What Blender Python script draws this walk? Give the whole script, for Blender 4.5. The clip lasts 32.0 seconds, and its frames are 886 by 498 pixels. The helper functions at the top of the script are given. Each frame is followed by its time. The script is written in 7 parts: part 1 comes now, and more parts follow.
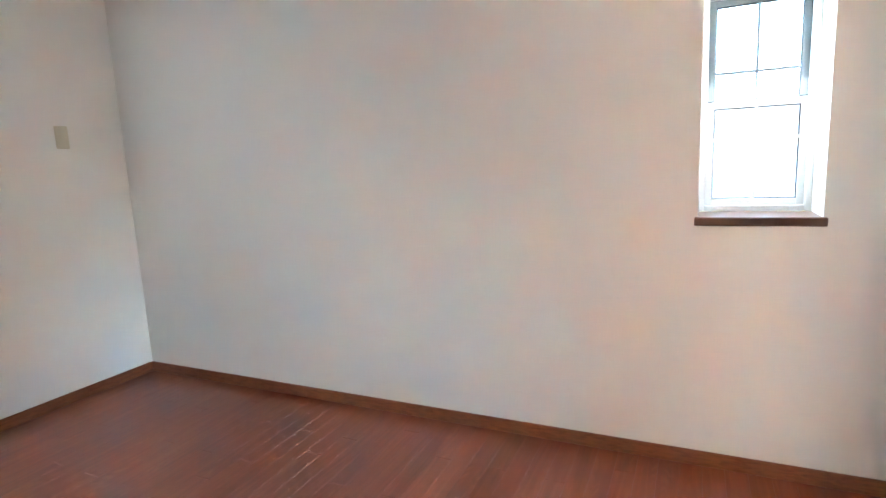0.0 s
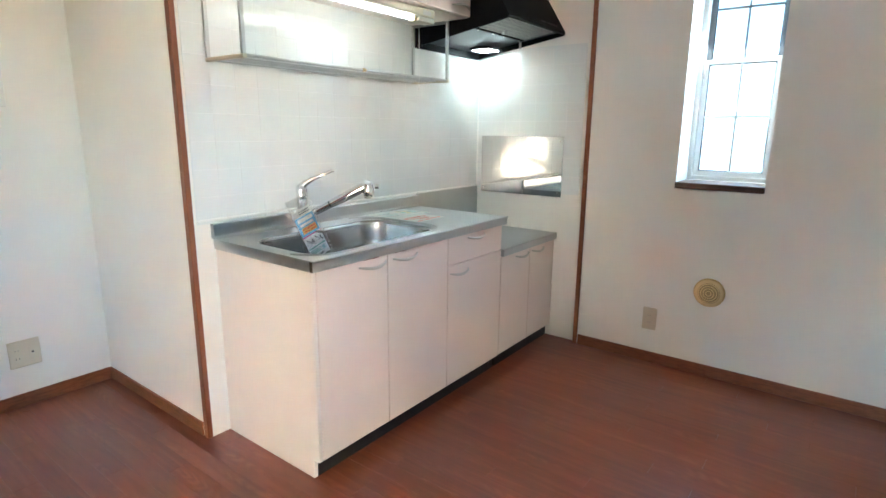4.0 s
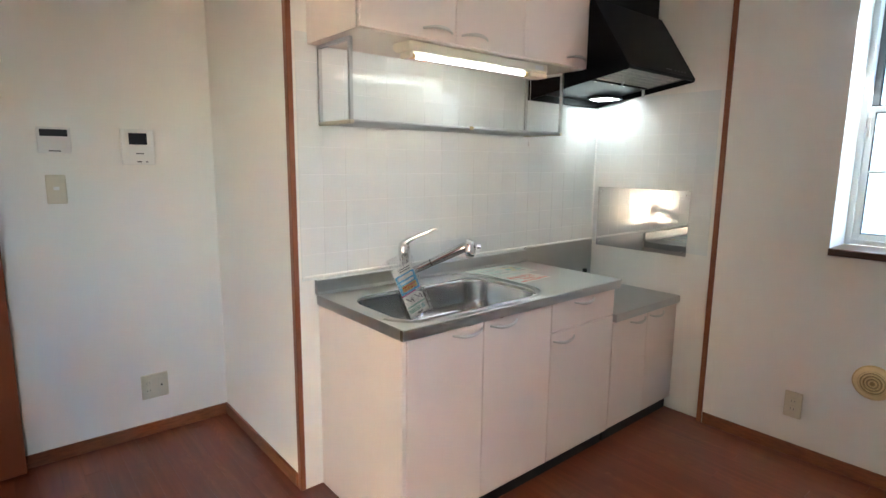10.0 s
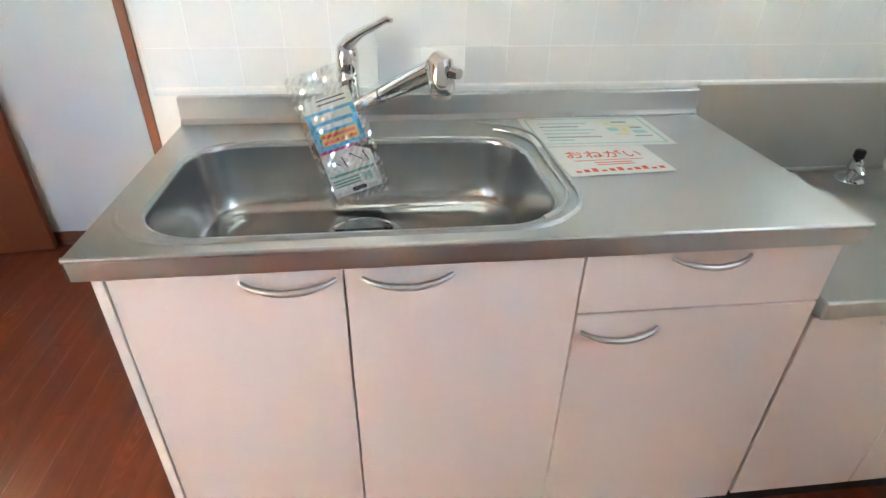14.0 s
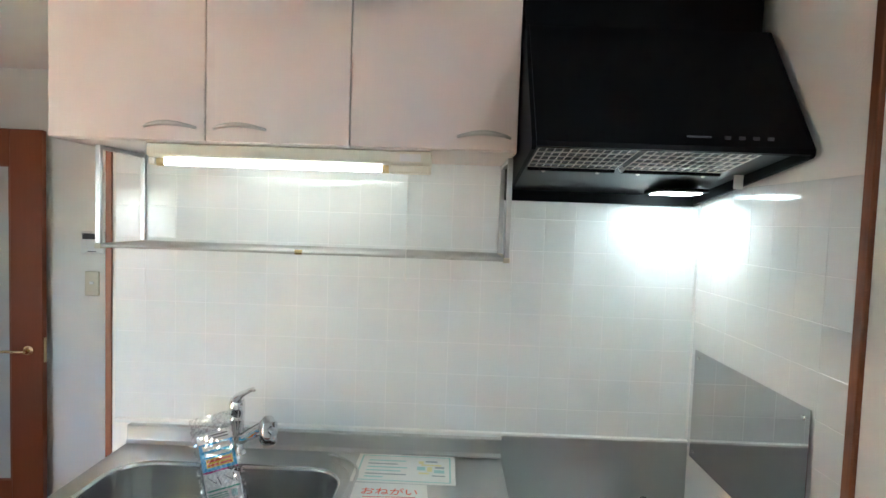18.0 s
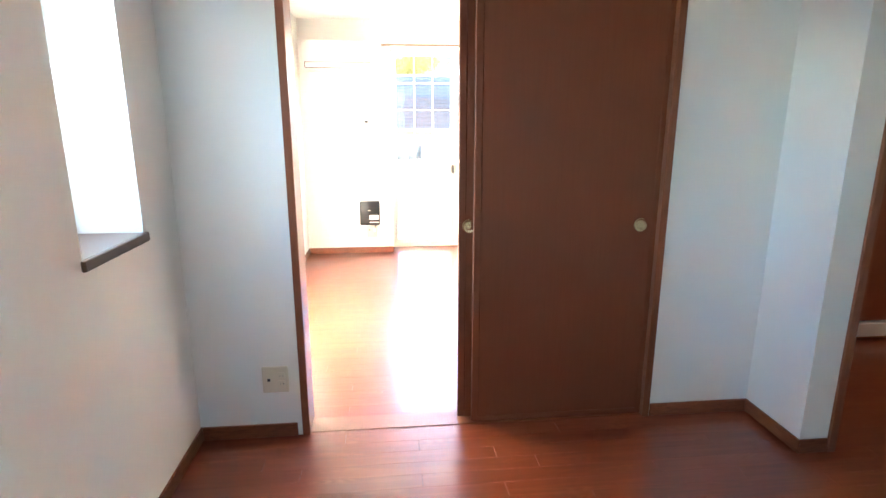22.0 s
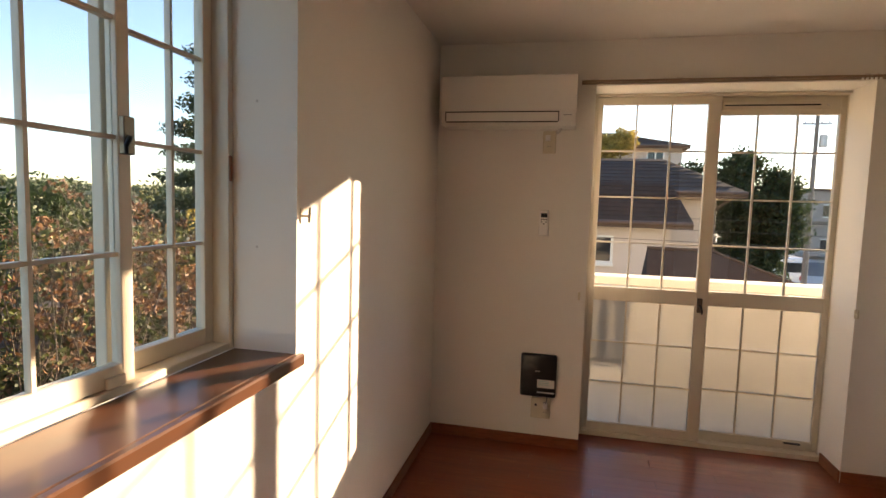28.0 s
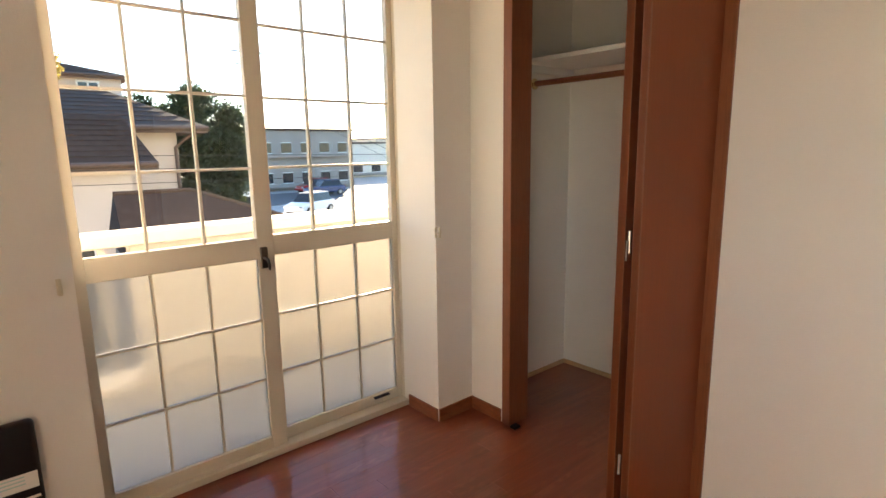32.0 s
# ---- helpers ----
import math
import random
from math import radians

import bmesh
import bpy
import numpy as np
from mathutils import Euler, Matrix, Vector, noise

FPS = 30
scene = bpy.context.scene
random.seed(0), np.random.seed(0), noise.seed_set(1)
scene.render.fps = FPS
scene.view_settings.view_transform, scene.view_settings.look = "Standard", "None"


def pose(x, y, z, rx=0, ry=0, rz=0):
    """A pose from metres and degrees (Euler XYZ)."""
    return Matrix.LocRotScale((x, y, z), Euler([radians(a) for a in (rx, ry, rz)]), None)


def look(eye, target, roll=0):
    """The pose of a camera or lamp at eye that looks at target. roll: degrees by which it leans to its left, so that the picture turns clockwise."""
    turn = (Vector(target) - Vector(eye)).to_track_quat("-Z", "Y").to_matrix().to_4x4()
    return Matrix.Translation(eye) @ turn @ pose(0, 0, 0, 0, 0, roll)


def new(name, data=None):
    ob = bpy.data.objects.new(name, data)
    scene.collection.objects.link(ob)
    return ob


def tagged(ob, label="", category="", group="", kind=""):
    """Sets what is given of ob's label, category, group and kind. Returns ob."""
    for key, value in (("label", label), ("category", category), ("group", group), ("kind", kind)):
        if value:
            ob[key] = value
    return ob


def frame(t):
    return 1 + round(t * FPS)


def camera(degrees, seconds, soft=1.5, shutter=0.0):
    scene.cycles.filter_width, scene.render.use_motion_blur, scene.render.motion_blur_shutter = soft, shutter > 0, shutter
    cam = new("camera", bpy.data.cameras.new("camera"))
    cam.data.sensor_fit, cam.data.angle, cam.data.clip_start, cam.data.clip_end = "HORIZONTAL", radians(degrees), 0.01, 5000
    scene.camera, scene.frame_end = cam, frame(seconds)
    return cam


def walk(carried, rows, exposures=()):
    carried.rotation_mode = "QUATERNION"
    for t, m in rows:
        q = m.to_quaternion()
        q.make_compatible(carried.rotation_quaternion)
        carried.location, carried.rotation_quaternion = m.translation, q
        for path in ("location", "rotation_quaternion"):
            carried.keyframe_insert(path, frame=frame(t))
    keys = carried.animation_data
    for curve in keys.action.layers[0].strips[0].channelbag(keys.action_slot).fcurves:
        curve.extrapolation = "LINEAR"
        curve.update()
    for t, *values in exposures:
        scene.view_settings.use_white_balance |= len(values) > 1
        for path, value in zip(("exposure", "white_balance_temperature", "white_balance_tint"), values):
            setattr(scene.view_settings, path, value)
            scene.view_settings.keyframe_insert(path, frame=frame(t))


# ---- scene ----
cam = camera(78.5, 32.0)
ROWS = [
    (0.0, 0.802, 0.575, 1.175, 24.67, -9.03, 2.56),
    (0.5, 0.850, 0.822, 1.190, 26.57, -6.84, 1.98),
    (1.0, 0.923, 1.101, 1.191, 35.52, -6.66, 1.31),
    (1.5, 0.978, 1.362, 1.228, 50.15, -7.63, 0.12),
    (2.0, 1.011, 1.634, 1.195, 68.74, -8.16, -0.91),
    (2.5, 0.884, 1.719, 1.258, 86.78, -11.00, -1.05),
    (3.0, 0.811, 2.013, 1.220, 106.94, -11.80, -1.52),
    (3.5, 0.744, 2.059, 1.201, 118.90, -12.31, -1.17),
    (4.0, 0.662, 2.093, 1.211, 127.16, -12.45, -0.53),
    (4.5, 0.614, 2.148, 1.206, 130.98, -11.78, -0.47),
    (6.5, 0.597, 2.164, 1.290, 136.78, -4.14, -0.64),
    (7.0, 0.593, 2.168, 1.370, 137.49, -0.24, -0.60),
    (7.5, 0.609, 2.186, 1.415, 137.94, 2.70, -0.42),
    (8.0, 0.612, 2.182, 1.419, 138.11, 3.63, -0.47),
    (8.5, 0.609, 2.181, 1.413, 137.95, 2.21, -0.57),
    (9.0, 0.597, 2.156, 1.394, 137.68, -0.94, -0.42),
    (9.5, 0.583, 2.098, 1.353, 137.83, -4.92, -0.55),
    (10.0, 0.526, 2.069, 1.315, 140.02, -9.24, -0.57),
    (10.5, 0.300, 2.044, 1.280, 143.56, -13.25, -0.33),
    (11.0, 0.056, 1.917, 1.260, 148.87, -17.01, -0.81),
    (11.5, -0.200, 1.768, 1.252, 155.41, -20.45, -1.14),
    (12.0, -0.423, 1.655, 1.235, 161.24, -23.33, -1.22),
    (12.5, -0.548, 1.494, 1.214, 166.39, -26.52, -1.57),
    (13.0, -0.622, 1.397, 1.221, 170.03, -28.78, -1.13),
    (13.5, -0.666, 1.378, 1.213, 172.22, -30.67, -1.26),
    (14.0, -0.847, 1.435, 1.200, 173.51, -31.45, -0.90),
    (14.5, -1.090, 1.513, 1.196, 174.24, -32.14, -0.65),
    (16.5, -1.487, 1.758, 1.213, 183.83, -26.76, -0.67),
    (17.0, -1.450, 1.808, 1.233, 183.86, -19.56, -0.93),
    (17.5, -1.435, 1.850, 1.402, 181.43, -10.58, -1.95),
    (18.0, -1.428, 1.903, 1.550, 180.86, -3.07, -2.00),
    (18.5, -1.427, 1.916, 1.565, 184.75, 1.31, -2.67),
    (19.0, -1.374, 1.899, 1.533, 192.21, 0.13, -3.09),
    (19.5, -1.258, 1.899, 1.487, 202.08, -4.04, -3.50),
    (20.0, -1.246, 1.870, 1.439, 214.75, -8.19, -3.72),
    (20.5, -1.274, 1.856, 1.400, 228.32, -11.71, -3.08),
    (21.0, -1.168, 1.917, 1.363, 241.06, -13.92, -2.20),
    (21.5, -0.889, 1.954, 1.322, 253.81, -13.86, -1.19),
    (22.0, -0.640, 1.890, 1.301, 264.26, -13.37, 0.03),
    (22.5, -0.358, 1.852, 1.297, 272.36, -12.64, 0.46),
    (23.0, -0.039, 1.829, 1.282, 279.63, -11.72, 0.85),
    (23.5, 0.255, 1.800, 1.288, 284.41, -12.22, 0.56),
    (24.0, 0.565, 1.821, 1.268, 288.99, -12.88, 0.67),
    (24.5, 0.854, 1.831, 1.278, 291.41, -13.80, 0.72),
    (26.5, 1.607, 1.979, 1.198, 293.30, -13.45, 0.21),
    (27.0, 1.680, 1.981, 1.220, 289.72, -11.08, -0.26),
    (27.5, 1.725, 1.988, 1.285, 285.70, -7.89, -0.92),
    (28.0, 1.739, 1.970, 1.338, 282.86, -4.88, -1.68),
    (28.5, 1.756, 1.948, 1.343, 279.69, -3.27, -2.09),
    (29.0, 1.790, 1.926, 1.328, 274.95, -3.75, -2.21),
    (29.5, 1.911, 1.950, 1.301, 269.68, -5.21, -2.17),
    (30.0, 2.002, 1.984, 1.284, 263.13, -6.36, -1.57),
    (30.5, 2.064, 1.986, 1.283, 254.80, -7.36, -0.93),
    (31.0, 2.323, 2.041, 1.267, 247.80, -8.19, -0.06),
    (31.5, 2.639, 2.034, 1.211, 239.48, -9.03, 0.86),
    (32.0, 3.001, 2.026, 1.201, 229.08, -10.42, 0.89),
]
EXPOSURES = [(0.0, 6.8, 5700, 9), (1.0, 6.66, 5650, 8), (2.0, 6.68, 5250, 1), (4.0, 6.7, 5650, 5), (6.5, 6.3, 5850, 11), (9.0, 6.15, 5950, 11), (12.0, 6.62, 6000, 8), (14.5, 6.95, 5800, 8), (17.0, 7.05, 5700, 8), (18.0, 6.45, 5650, 6), (19.0, 6.3, 5750, 9), (20.0, 6.55, 5700, 13), (21.0, 7.1, 5900, 20), (22.0, 6.4, 5350, 5), (23.0, 5.2, 4650, -10), (24.5, 4.55, 4700, -7), (26.5, 2.82, 6300, 10), (27.2, 2.45, 6750, 14), (28.0, 2.2, 7250, 19), (29.0, 2.58, 7150, 19), (30.0, 2.8, 6950, 18), (31.0, 3.1, 6800, 15), (32.0, 2.9, 6650, 13)]
walk(cam, [(t, pose(x, y, z, 90 + pitch, roll, yaw)) for t, x, y, z, yaw, pitch, roll in ROWS], EXPOSURES)

SUN_DIR = (125.8, 15.0)
SUN_STRENGTH, SKY_STRENGTH = 5.0, 0.095
TUBE_POWER, HOOD_POWER, HALL_POWER = 0.205, 0.50, 1.1
WINDOW_SKY, KITCHEN_SKY = 0.155, 0.085

# ---------------------------------------------------------------- world and light
SUN_AZ, SUN_EL = radians(SUN_DIR[0]), radians(SUN_DIR[1])   # azimuth of the sun, clockwise from north (+y), and its height
world = bpy.data.worlds.new("sky")
scene.world = world
world.use_nodes = True
_n = world.node_tree.nodes
_sky = _n.new("ShaderNodeTexSky")
_sky.sky_type, _sky.sun_disc = "NISHITA", False
_sky.sun_elevation, _sky.sun_rotation = SUN_EL, SUN_AZ
_sky.air_density, _sky.dust_density, _sky.ozone_density = 0.9, 0.12, 2.0
_n["Background"].inputs["Strength"].default_value = SKY_STRENGTH
world.node_tree.links.new(_sky.outputs[0], _n["Background"].inputs["Color"])
_sd = bpy.data.lights.new("sun", "SUN")
_sd.energy, _sd.angle, _sd.color = SUN_STRENGTH, radians(0.6), (1.0, 0.79, 0.55)
_sun = new("sun", _sd)
_way = Vector((math.sin(SUN_AZ) * math.cos(SUN_EL), math.cos(SUN_AZ) * math.cos(SUN_EL), math.sin(SUN_EL)))
_sun.matrix_world = look(_way * 30, (0, 0, 0))


# ---------------------------------------------------------------- materials
def material(name, color, rough=0.5, metal=0.0, grain=None, bump=0.0, bump_scale=200.0, stretch=(1, 1, 1),
             vary=0.0, vary_scale=3.0, coat=0.0, spec=0.5, aniso=0.0, rough_vary=0.0, piece=0.0):
    """A Principled surface: base colour with large blotches (vary), fine grain towards a second colour, relief, and piece-to-piece change."""
    m = bpy.data.materials.new(name)
    m.use_nodes = True
    nt = m.node_tree
    n, l = nt.nodes, nt.links
    b = n["Principled BSDF"]
    b.inputs["Roughness"].default_value, b.inputs["Metallic"].default_value = rough, metal
    b.inputs["Coat Weight"].default_value, b.inputs["Specular IOR Level"].default_value = coat, spec
    b.inputs["Anisotropic"].default_value = aniso
    tc = n.new("ShaderNodeTexCoord")
    geo = n.new("ShaderNodeNewGeometry")
    mp = n.new("ShaderNodeMapping")
    mp.inputs["Scale"].default_value = stretch
    l.new(geo.outputs["Position"], mp.inputs["Vector"])
    rgb = n.new("ShaderNodeRGB")
    rgb.outputs[0].default_value = (*color, 1)
    out = rgb.outputs[0]
    if vary or rough_vary:
        big = n.new("ShaderNodeTexNoise")
        big.inputs["Scale"].default_value, big.inputs["Detail"].default_value = vary_scale, 4
        l.new(geo.outputs["Position"], big.inputs["Vector"])
    if vary:
        mr = n.new("ShaderNodeMapRange")
        mr.inputs["From Min"].default_value, mr.inputs["From Max"].default_value = 0.3, 0.7
        mr.inputs["To Min"].default_value, mr.inputs["To Max"].default_value = 1 - vary, 1 + vary
        l.new(big.outputs["Fac"], mr.inputs["Value"])
        mul = n.new("ShaderNodeVectorMath")
        mul.operation = "SCALE"
        l.new(out, mul.inputs[0]), l.new(mr.outputs[0], mul.inputs["Scale"])
        out = mul.outputs[0]
    if piece:
        oi = n.new("ShaderNodeObjectInfo")
        mr = n.new("ShaderNodeMapRange")
        mr.inputs["To Min"].default_value, mr.inputs["To Max"].default_value = 1 - piece, 1 + piece
        l.new(oi.outputs["Random"], mr.inputs["Value"])
        mul = n.new("ShaderNodeVectorMath")
        mul.operation = "SCALE"
        l.new(out, mul.inputs[0]), l.new(mr.outputs[0], mul.inputs["Scale"])
        out = mul.outputs[0]
    if grain:
        col2, scale, amount = grain
        fine = n.new("ShaderNodeTexNoise")
        fine.inputs["Scale"].default_value, fine.inputs["Detail"].default_value, fine.inputs["Distortion"].default_value = scale, 6, 0.6
        l.new(mp.outputs[0], fine.inputs["Vector"])
        ramp = n.new("ShaderNodeMapRange")
        ramp.inputs["From Min"].default_value, ramp.inputs["From Max"].default_value = 0.42, 0.72
        ramp.inputs["To Max"].default_value = amount
        l.new(fine.outputs["Fac"], ramp.inputs["Value"])
        mix = n.new("ShaderNodeMix")
        mix.data_type = "RGBA"
        mix.inputs["B"].default_value = (*col2, 1)
        for s in mix.inputs:
            if s.type == "RGBA" and s.name == "B":
                s.default_value = (*col2, 1)
        l.new(ramp.outputs[0], mix.inputs[0])
        l.new(out, [s for s in mix.inputs if s.type == "RGBA" and s.name == "A"][0])
        out = [s for s in mix.outputs if s.type == "RGBA"][0]
    l.new(out, b.inputs["Base Color"])
    if rough_vary:
        mr = n.new("ShaderNodeMapRange")
        mr.inputs["From Min"].default_value, mr.inputs["From Max"].default_value = 0.3, 0.7
        mr.inputs["To Min"].default_value, mr.inputs["To Max"].default_value = max(rough - rough_vary, 0.02), rough + rough_vary
        l.new(big.outputs["Fac"], mr.inputs["Value"]), l.new(mr.outputs[0], b.inputs["Roughness"])
    if bump:
        bn = n.new("ShaderNodeTexNoise")
        bn.inputs["Scale"].default_value, bn.inputs["Detail"].default_value = bump_scale, 3
        l.new(mp.outputs[0], bn.inputs["Vector"])
        bp = n.new("ShaderNodeBump")
        bp.inputs["Strength"].default_value, bp.inputs["Distance"].default_value = bump, 0.002
        l.new(bn.outputs["Fac"], bp.inputs["Height"]), l.new(bp.outputs[0], b.inputs["Normal"])
    return m


def emitter(name, color, strength):
    m = bpy.data.materials.new(name)
    m.use_nodes = True
    b = m.node_tree.nodes["Principled BSDF"]
    b.inputs["Base Color"].default_value = (0.9, 0.9, 0.9, 1)
    b.inputs["Emission Color"].default_value, b.inputs["Emission Strength"].default_value = (*color, 1), strength
    return m


def glass(name, rough=0.0, tint=(1, 1, 1), milk=0.5, shine=0.035, ior=1.3):
    """A thin pane: light passes straight, with a faint mirror on top; rough panes scatter it."""
    m = bpy.data.materials.new(name)
    m.use_nodes = True
    nt = m.node_tree
    n, l = nt.nodes, nt.links
    n.remove(n["Principled BSDF"])
    o = n["Material Output"]
    mix, lw, gl = n.new("ShaderNodeMixShader"), n.new("ShaderNodeLayerWeight"), n.new("ShaderNodeBsdfGlossy")
    gl.inputs["Roughness"].default_value = max(rough * 0.6, 0.01)
    lw.inputs["Blend"].default_value = 0.5
    pw, fr = n.new("ShaderNodeMath"), n.new("ShaderNodeMath")
    pw.operation, pw.inputs[1].default_value = "POWER", 5.0
    fr.operation, fr.inputs[1].default_value, fr.inputs[2].default_value = "MULTIPLY_ADD", 0.9, shine
    l.new(lw.outputs["Facing"], pw.inputs[0]), l.new(pw.outputs[0], fr.inputs[0])
    if rough:
        tr = n.new("ShaderNodeMixShader")
        a, c = n.new("ShaderNodeBsdfTranslucent"), n.new("ShaderNodeBsdfRefraction")
        a.inputs["Color"].default_value, c.inputs["Color"].default_value = (*tint, 1), (*tint, 1)
        c.inputs["IOR"].default_value = ior
        c.inputs["Roughness"].default_value = rough
        tr.inputs[0].default_value = milk
        l.new(c.outputs[0], tr.inputs[1]), l.new(a.outputs[0], tr.inputs[2])
        inner = tr
    else:
        inner = n.new("ShaderNodeBsdfTransparent")
        inner.inputs["Color"].default_value = (*tint, 1)
    l.new(fr.outputs[0], mix.inputs[0]), l.new(inner.outputs[0], mix.inputs[1]), l.new(gl.outputs[0], mix.inputs[2])
    l.new(mix.outputs[0], o.inputs["Surface"])
    return m


def floor_material():
    """Glossy red-brown boards: long streaky grain, each board with its own cut and tone."""
    m = bpy.data.materials.new("red_brown_flooring")
    m.use_nodes = True
    n, l = m.node_tree.nodes, m.node_tree.links
    b = n["Principled BSDF"]
    geo, oi = n.new("ShaderNodeNewGeometry"), n.new("ShaderNodeObjectInfo")
    rnd = n.new("ShaderNodeMath")
    rnd.operation = "ADD"
    l.new(oi.outputs["Random"], rnd.inputs[0]), l.new(geo.outputs["Random Per Island"], rnd.inputs[1])
    off = n.new("ShaderNodeCombineXYZ")
    sc = n.new("ShaderNodeMath")
    sc.operation, sc.inputs[1].default_value = "MULTIPLY", 7.3
    l.new(rnd.outputs[0], sc.inputs[0]), l.new(sc.outputs[0], off.inputs[1]), l.new(sc.outputs[0], off.inputs[0])
    add = n.new("ShaderNodeVectorMath")
    l.new(geo.outputs["Position"], add.inputs[0]), l.new(off.outputs[0], add.inputs[1])
    mp = n.new("ShaderNodeMapping")
    mp.inputs["Scale"].default_value = (11, 0.8, 1)
    l.new(add.outputs[0], mp.inputs["Vector"])
    grain = n.new("ShaderNodeTexNoise")
    grain.inputs["Scale"].default_value, grain.inputs["Detail"].default_value, grain.inputs["Distortion"].default_value = 1.7, 4, 2.2
    l.new(mp.outputs[0], grain.inputs["Vector"])
    ramp = n.new("ShaderNodeValToRGB")
    ramp.color_ramp.elements[0].position, ramp.color_ramp.elements[0].color = 0.24, (*FLOOR_DARK, 1)
    ramp.color_ramp.elements[1].position, ramp.color_ramp.elements[1].color = 0.78, (*FLOOR_LIGHT, 1)
    mid = ramp.color_ramp.elements.new(0.52)
    mid.color = (*FLOOR_MID, 1)
    l.new(grain.outputs["Fac"], ramp.inputs["Fac"])
    tone = n.new("ShaderNodeMapRange")
    tone.inputs["From Max"].default_value = 2.0
    tone.inputs["To Min"].default_value, tone.inputs["To Max"].default_value = 0.91, 1.09
    l.new(rnd.outputs[0], tone.inputs["Value"])
    mul = n.new("ShaderNodeVectorMath")
    mul.operation = "SCALE"
    # pale arched figure in some boards
    mp2 = n.new("ShaderNodeMapping")
    mp2.inputs["Scale"].default_value = (22, 3.2, 1)
    l.new(add.outputs[0], mp2.inputs["Vector"])
    arch = n.new("ShaderNodeTexWave")
    arch.bands_direction = "Y"
    arch.inputs["Scale"].default_value, arch.inputs["Distortion"].default_value, arch.inputs["Detail"].default_value, arch.inputs["Detail Scale"].default_value = 1.6, 14.0, 2.0, 0.6
    l.new(mp2.outputs[0], arch.inputs["Vector"])
    patch = n.new("ShaderNodeTexNoise")
    patch.inputs["Scale"].default_value, patch.inputs["Detail"].default_value = 1.0, 1
    mp3 = n.new("ShaderNodeMapping")
    mp3.inputs["Scale"].default_value = (22, 2.4, 1)
    l.new(add.outputs[0], mp3.inputs["Vector"]), l.new(mp3.outputs[0], patch.inputs["Vector"])
    pm = n.new("ShaderNodeMapRange")
    pm.inputs["From Min"].default_value, pm.inputs["From Max"].default_value = 0.57, 0.80
    pm.inputs["To Max"].default_value = 0.5
    l.new(patch.outputs["Fac"], pm.inputs["Value"])
    fac = n.new("ShaderNodeMath")
    fac.operation = "MULTIPLY"
    l.new(arch.outputs["Fac"], fac.inputs[0]), l.new(pm.outputs[0], fac.inputs[1])
    fig = n.new("ShaderNodeMix")
    fig.data_type = "RGBA"
    fig.inputs[7].default_value = (0.36, 0.108, 0.042, 1)
    l.new(fac.outputs[0], fig.inputs[0]), l.new(ramp.outputs[0], fig.inputs[6])
    l.new(fig.outputs[2], mul.inputs[0]), l.new(tone.outputs[0], mul.inputs["Scale"])
    l.new(mul.outputs[0], b.inputs["Base Color"])
    big = n.new("ShaderNodeTexNoise")
    big.inputs["Scale"].default_value, big.inputs["Detail"].default_value = 3.5, 5
    l.new(geo.outputs["Position"], big.inputs["Vector"])
    ro = n.new("ShaderNodeMapRange")
    ro.inputs["From Min"].default_value, ro.inputs["From Max"].default_value = 0.3, 0.7
    ro.inputs["To Min"].default_value, ro.inputs["To Max"].default_value = 0.29, 0.32
    l.new(big.outputs["Fac"], ro.inputs["Value"]), l.new(ro.outputs[0], b.inputs["Roughness"])
    b.inputs["Coat Weight"].default_value, b.inputs["Coat Roughness"].default_value = 0.5, 0.10
    return m


FLOOR_DARK, FLOOR_MID, FLOOR_LIGHT = (0.182, 0.037, 0.013), (0.226, 0.048, 0.017), (0.272, 0.066, 0.025)
WALLPAPER = material("white_wallpaper", (0.845, 0.82, 0.765), 0.85, bump=0.35, bump_scale=260, vary=0.015, vary_scale=1.5, spec=0.2)
CEILING_PAPER = material("ceiling_paper", (0.84, 0.82, 0.78), 0.9, bump=0.5, bump_scale=140, vary=0.02, spec=0.2)
FLOOR_WOOD = floor_material()
JOINT = material("dark_floor_joint", (0.11, 0.028, 0.012), 0.8)
BASE_WOOD = material("brown_skirting", (0.260, 0.088, 0.034), 0.42, grain=((0.10, 0.03, 0.012), 20, 0.6), stretch=(1, 1, 6), vary=0.08)
TRIM_WOOD = material("brown_trim", (0.245, 0.080, 0.031), 0.42, grain=((0.15, 0.045, 0.017), 16, 0.5), stretch=(9, 9, 0.6), vary=0.08)
DOOR_WOOD = material("red_brown_door", (0.235, 0.060, 0.020), 0.46, grain=((0.200, 0.049, 0.016), 14, 0.4), stretch=(9, 9, 0.35), vary=0.06, spec=0.3)
SLIDE_WOOD = material("dark_sliding_door", (0.195, 0.058, 0.023), 0.5, grain=((0.165, 0.047, 0.018), 14, 0.4), stretch=(9, 9, 0.35), vary=0.06, spec=0.22)
SILL_WOOD = material("sill_wood", (0.085, 0.038, 0.020), 0.32, grain=((0.09, 0.032, 0.013), 14, 0.7), stretch=(0.8, 9, 4), vary=0.08, coat=0.2)
TILE = material("white_glazed_tile", (0.785, 0.80, 0.785), 0.14, vary=0.012, piece=0.008, coat=0.2)
GROUT = material("pale_grout", (0.84, 0.845, 0.83), 0.7)
PANEL_WHITE = material("white_kitchen_panel", (0.80, 0.79, 0.76), 0.30, vary=0.01)
CABINET = material("pale_pink_laminate", (0.80, 0.68, 0.615), 0.42, vary=0.02, bump=0.10, bump_scale=180, stretch=(1, 1, 0.1))
CABINET_SIDE = material("cream_laminate", (0.80, 0.72, 0.66), 0.42, vary=0.02)
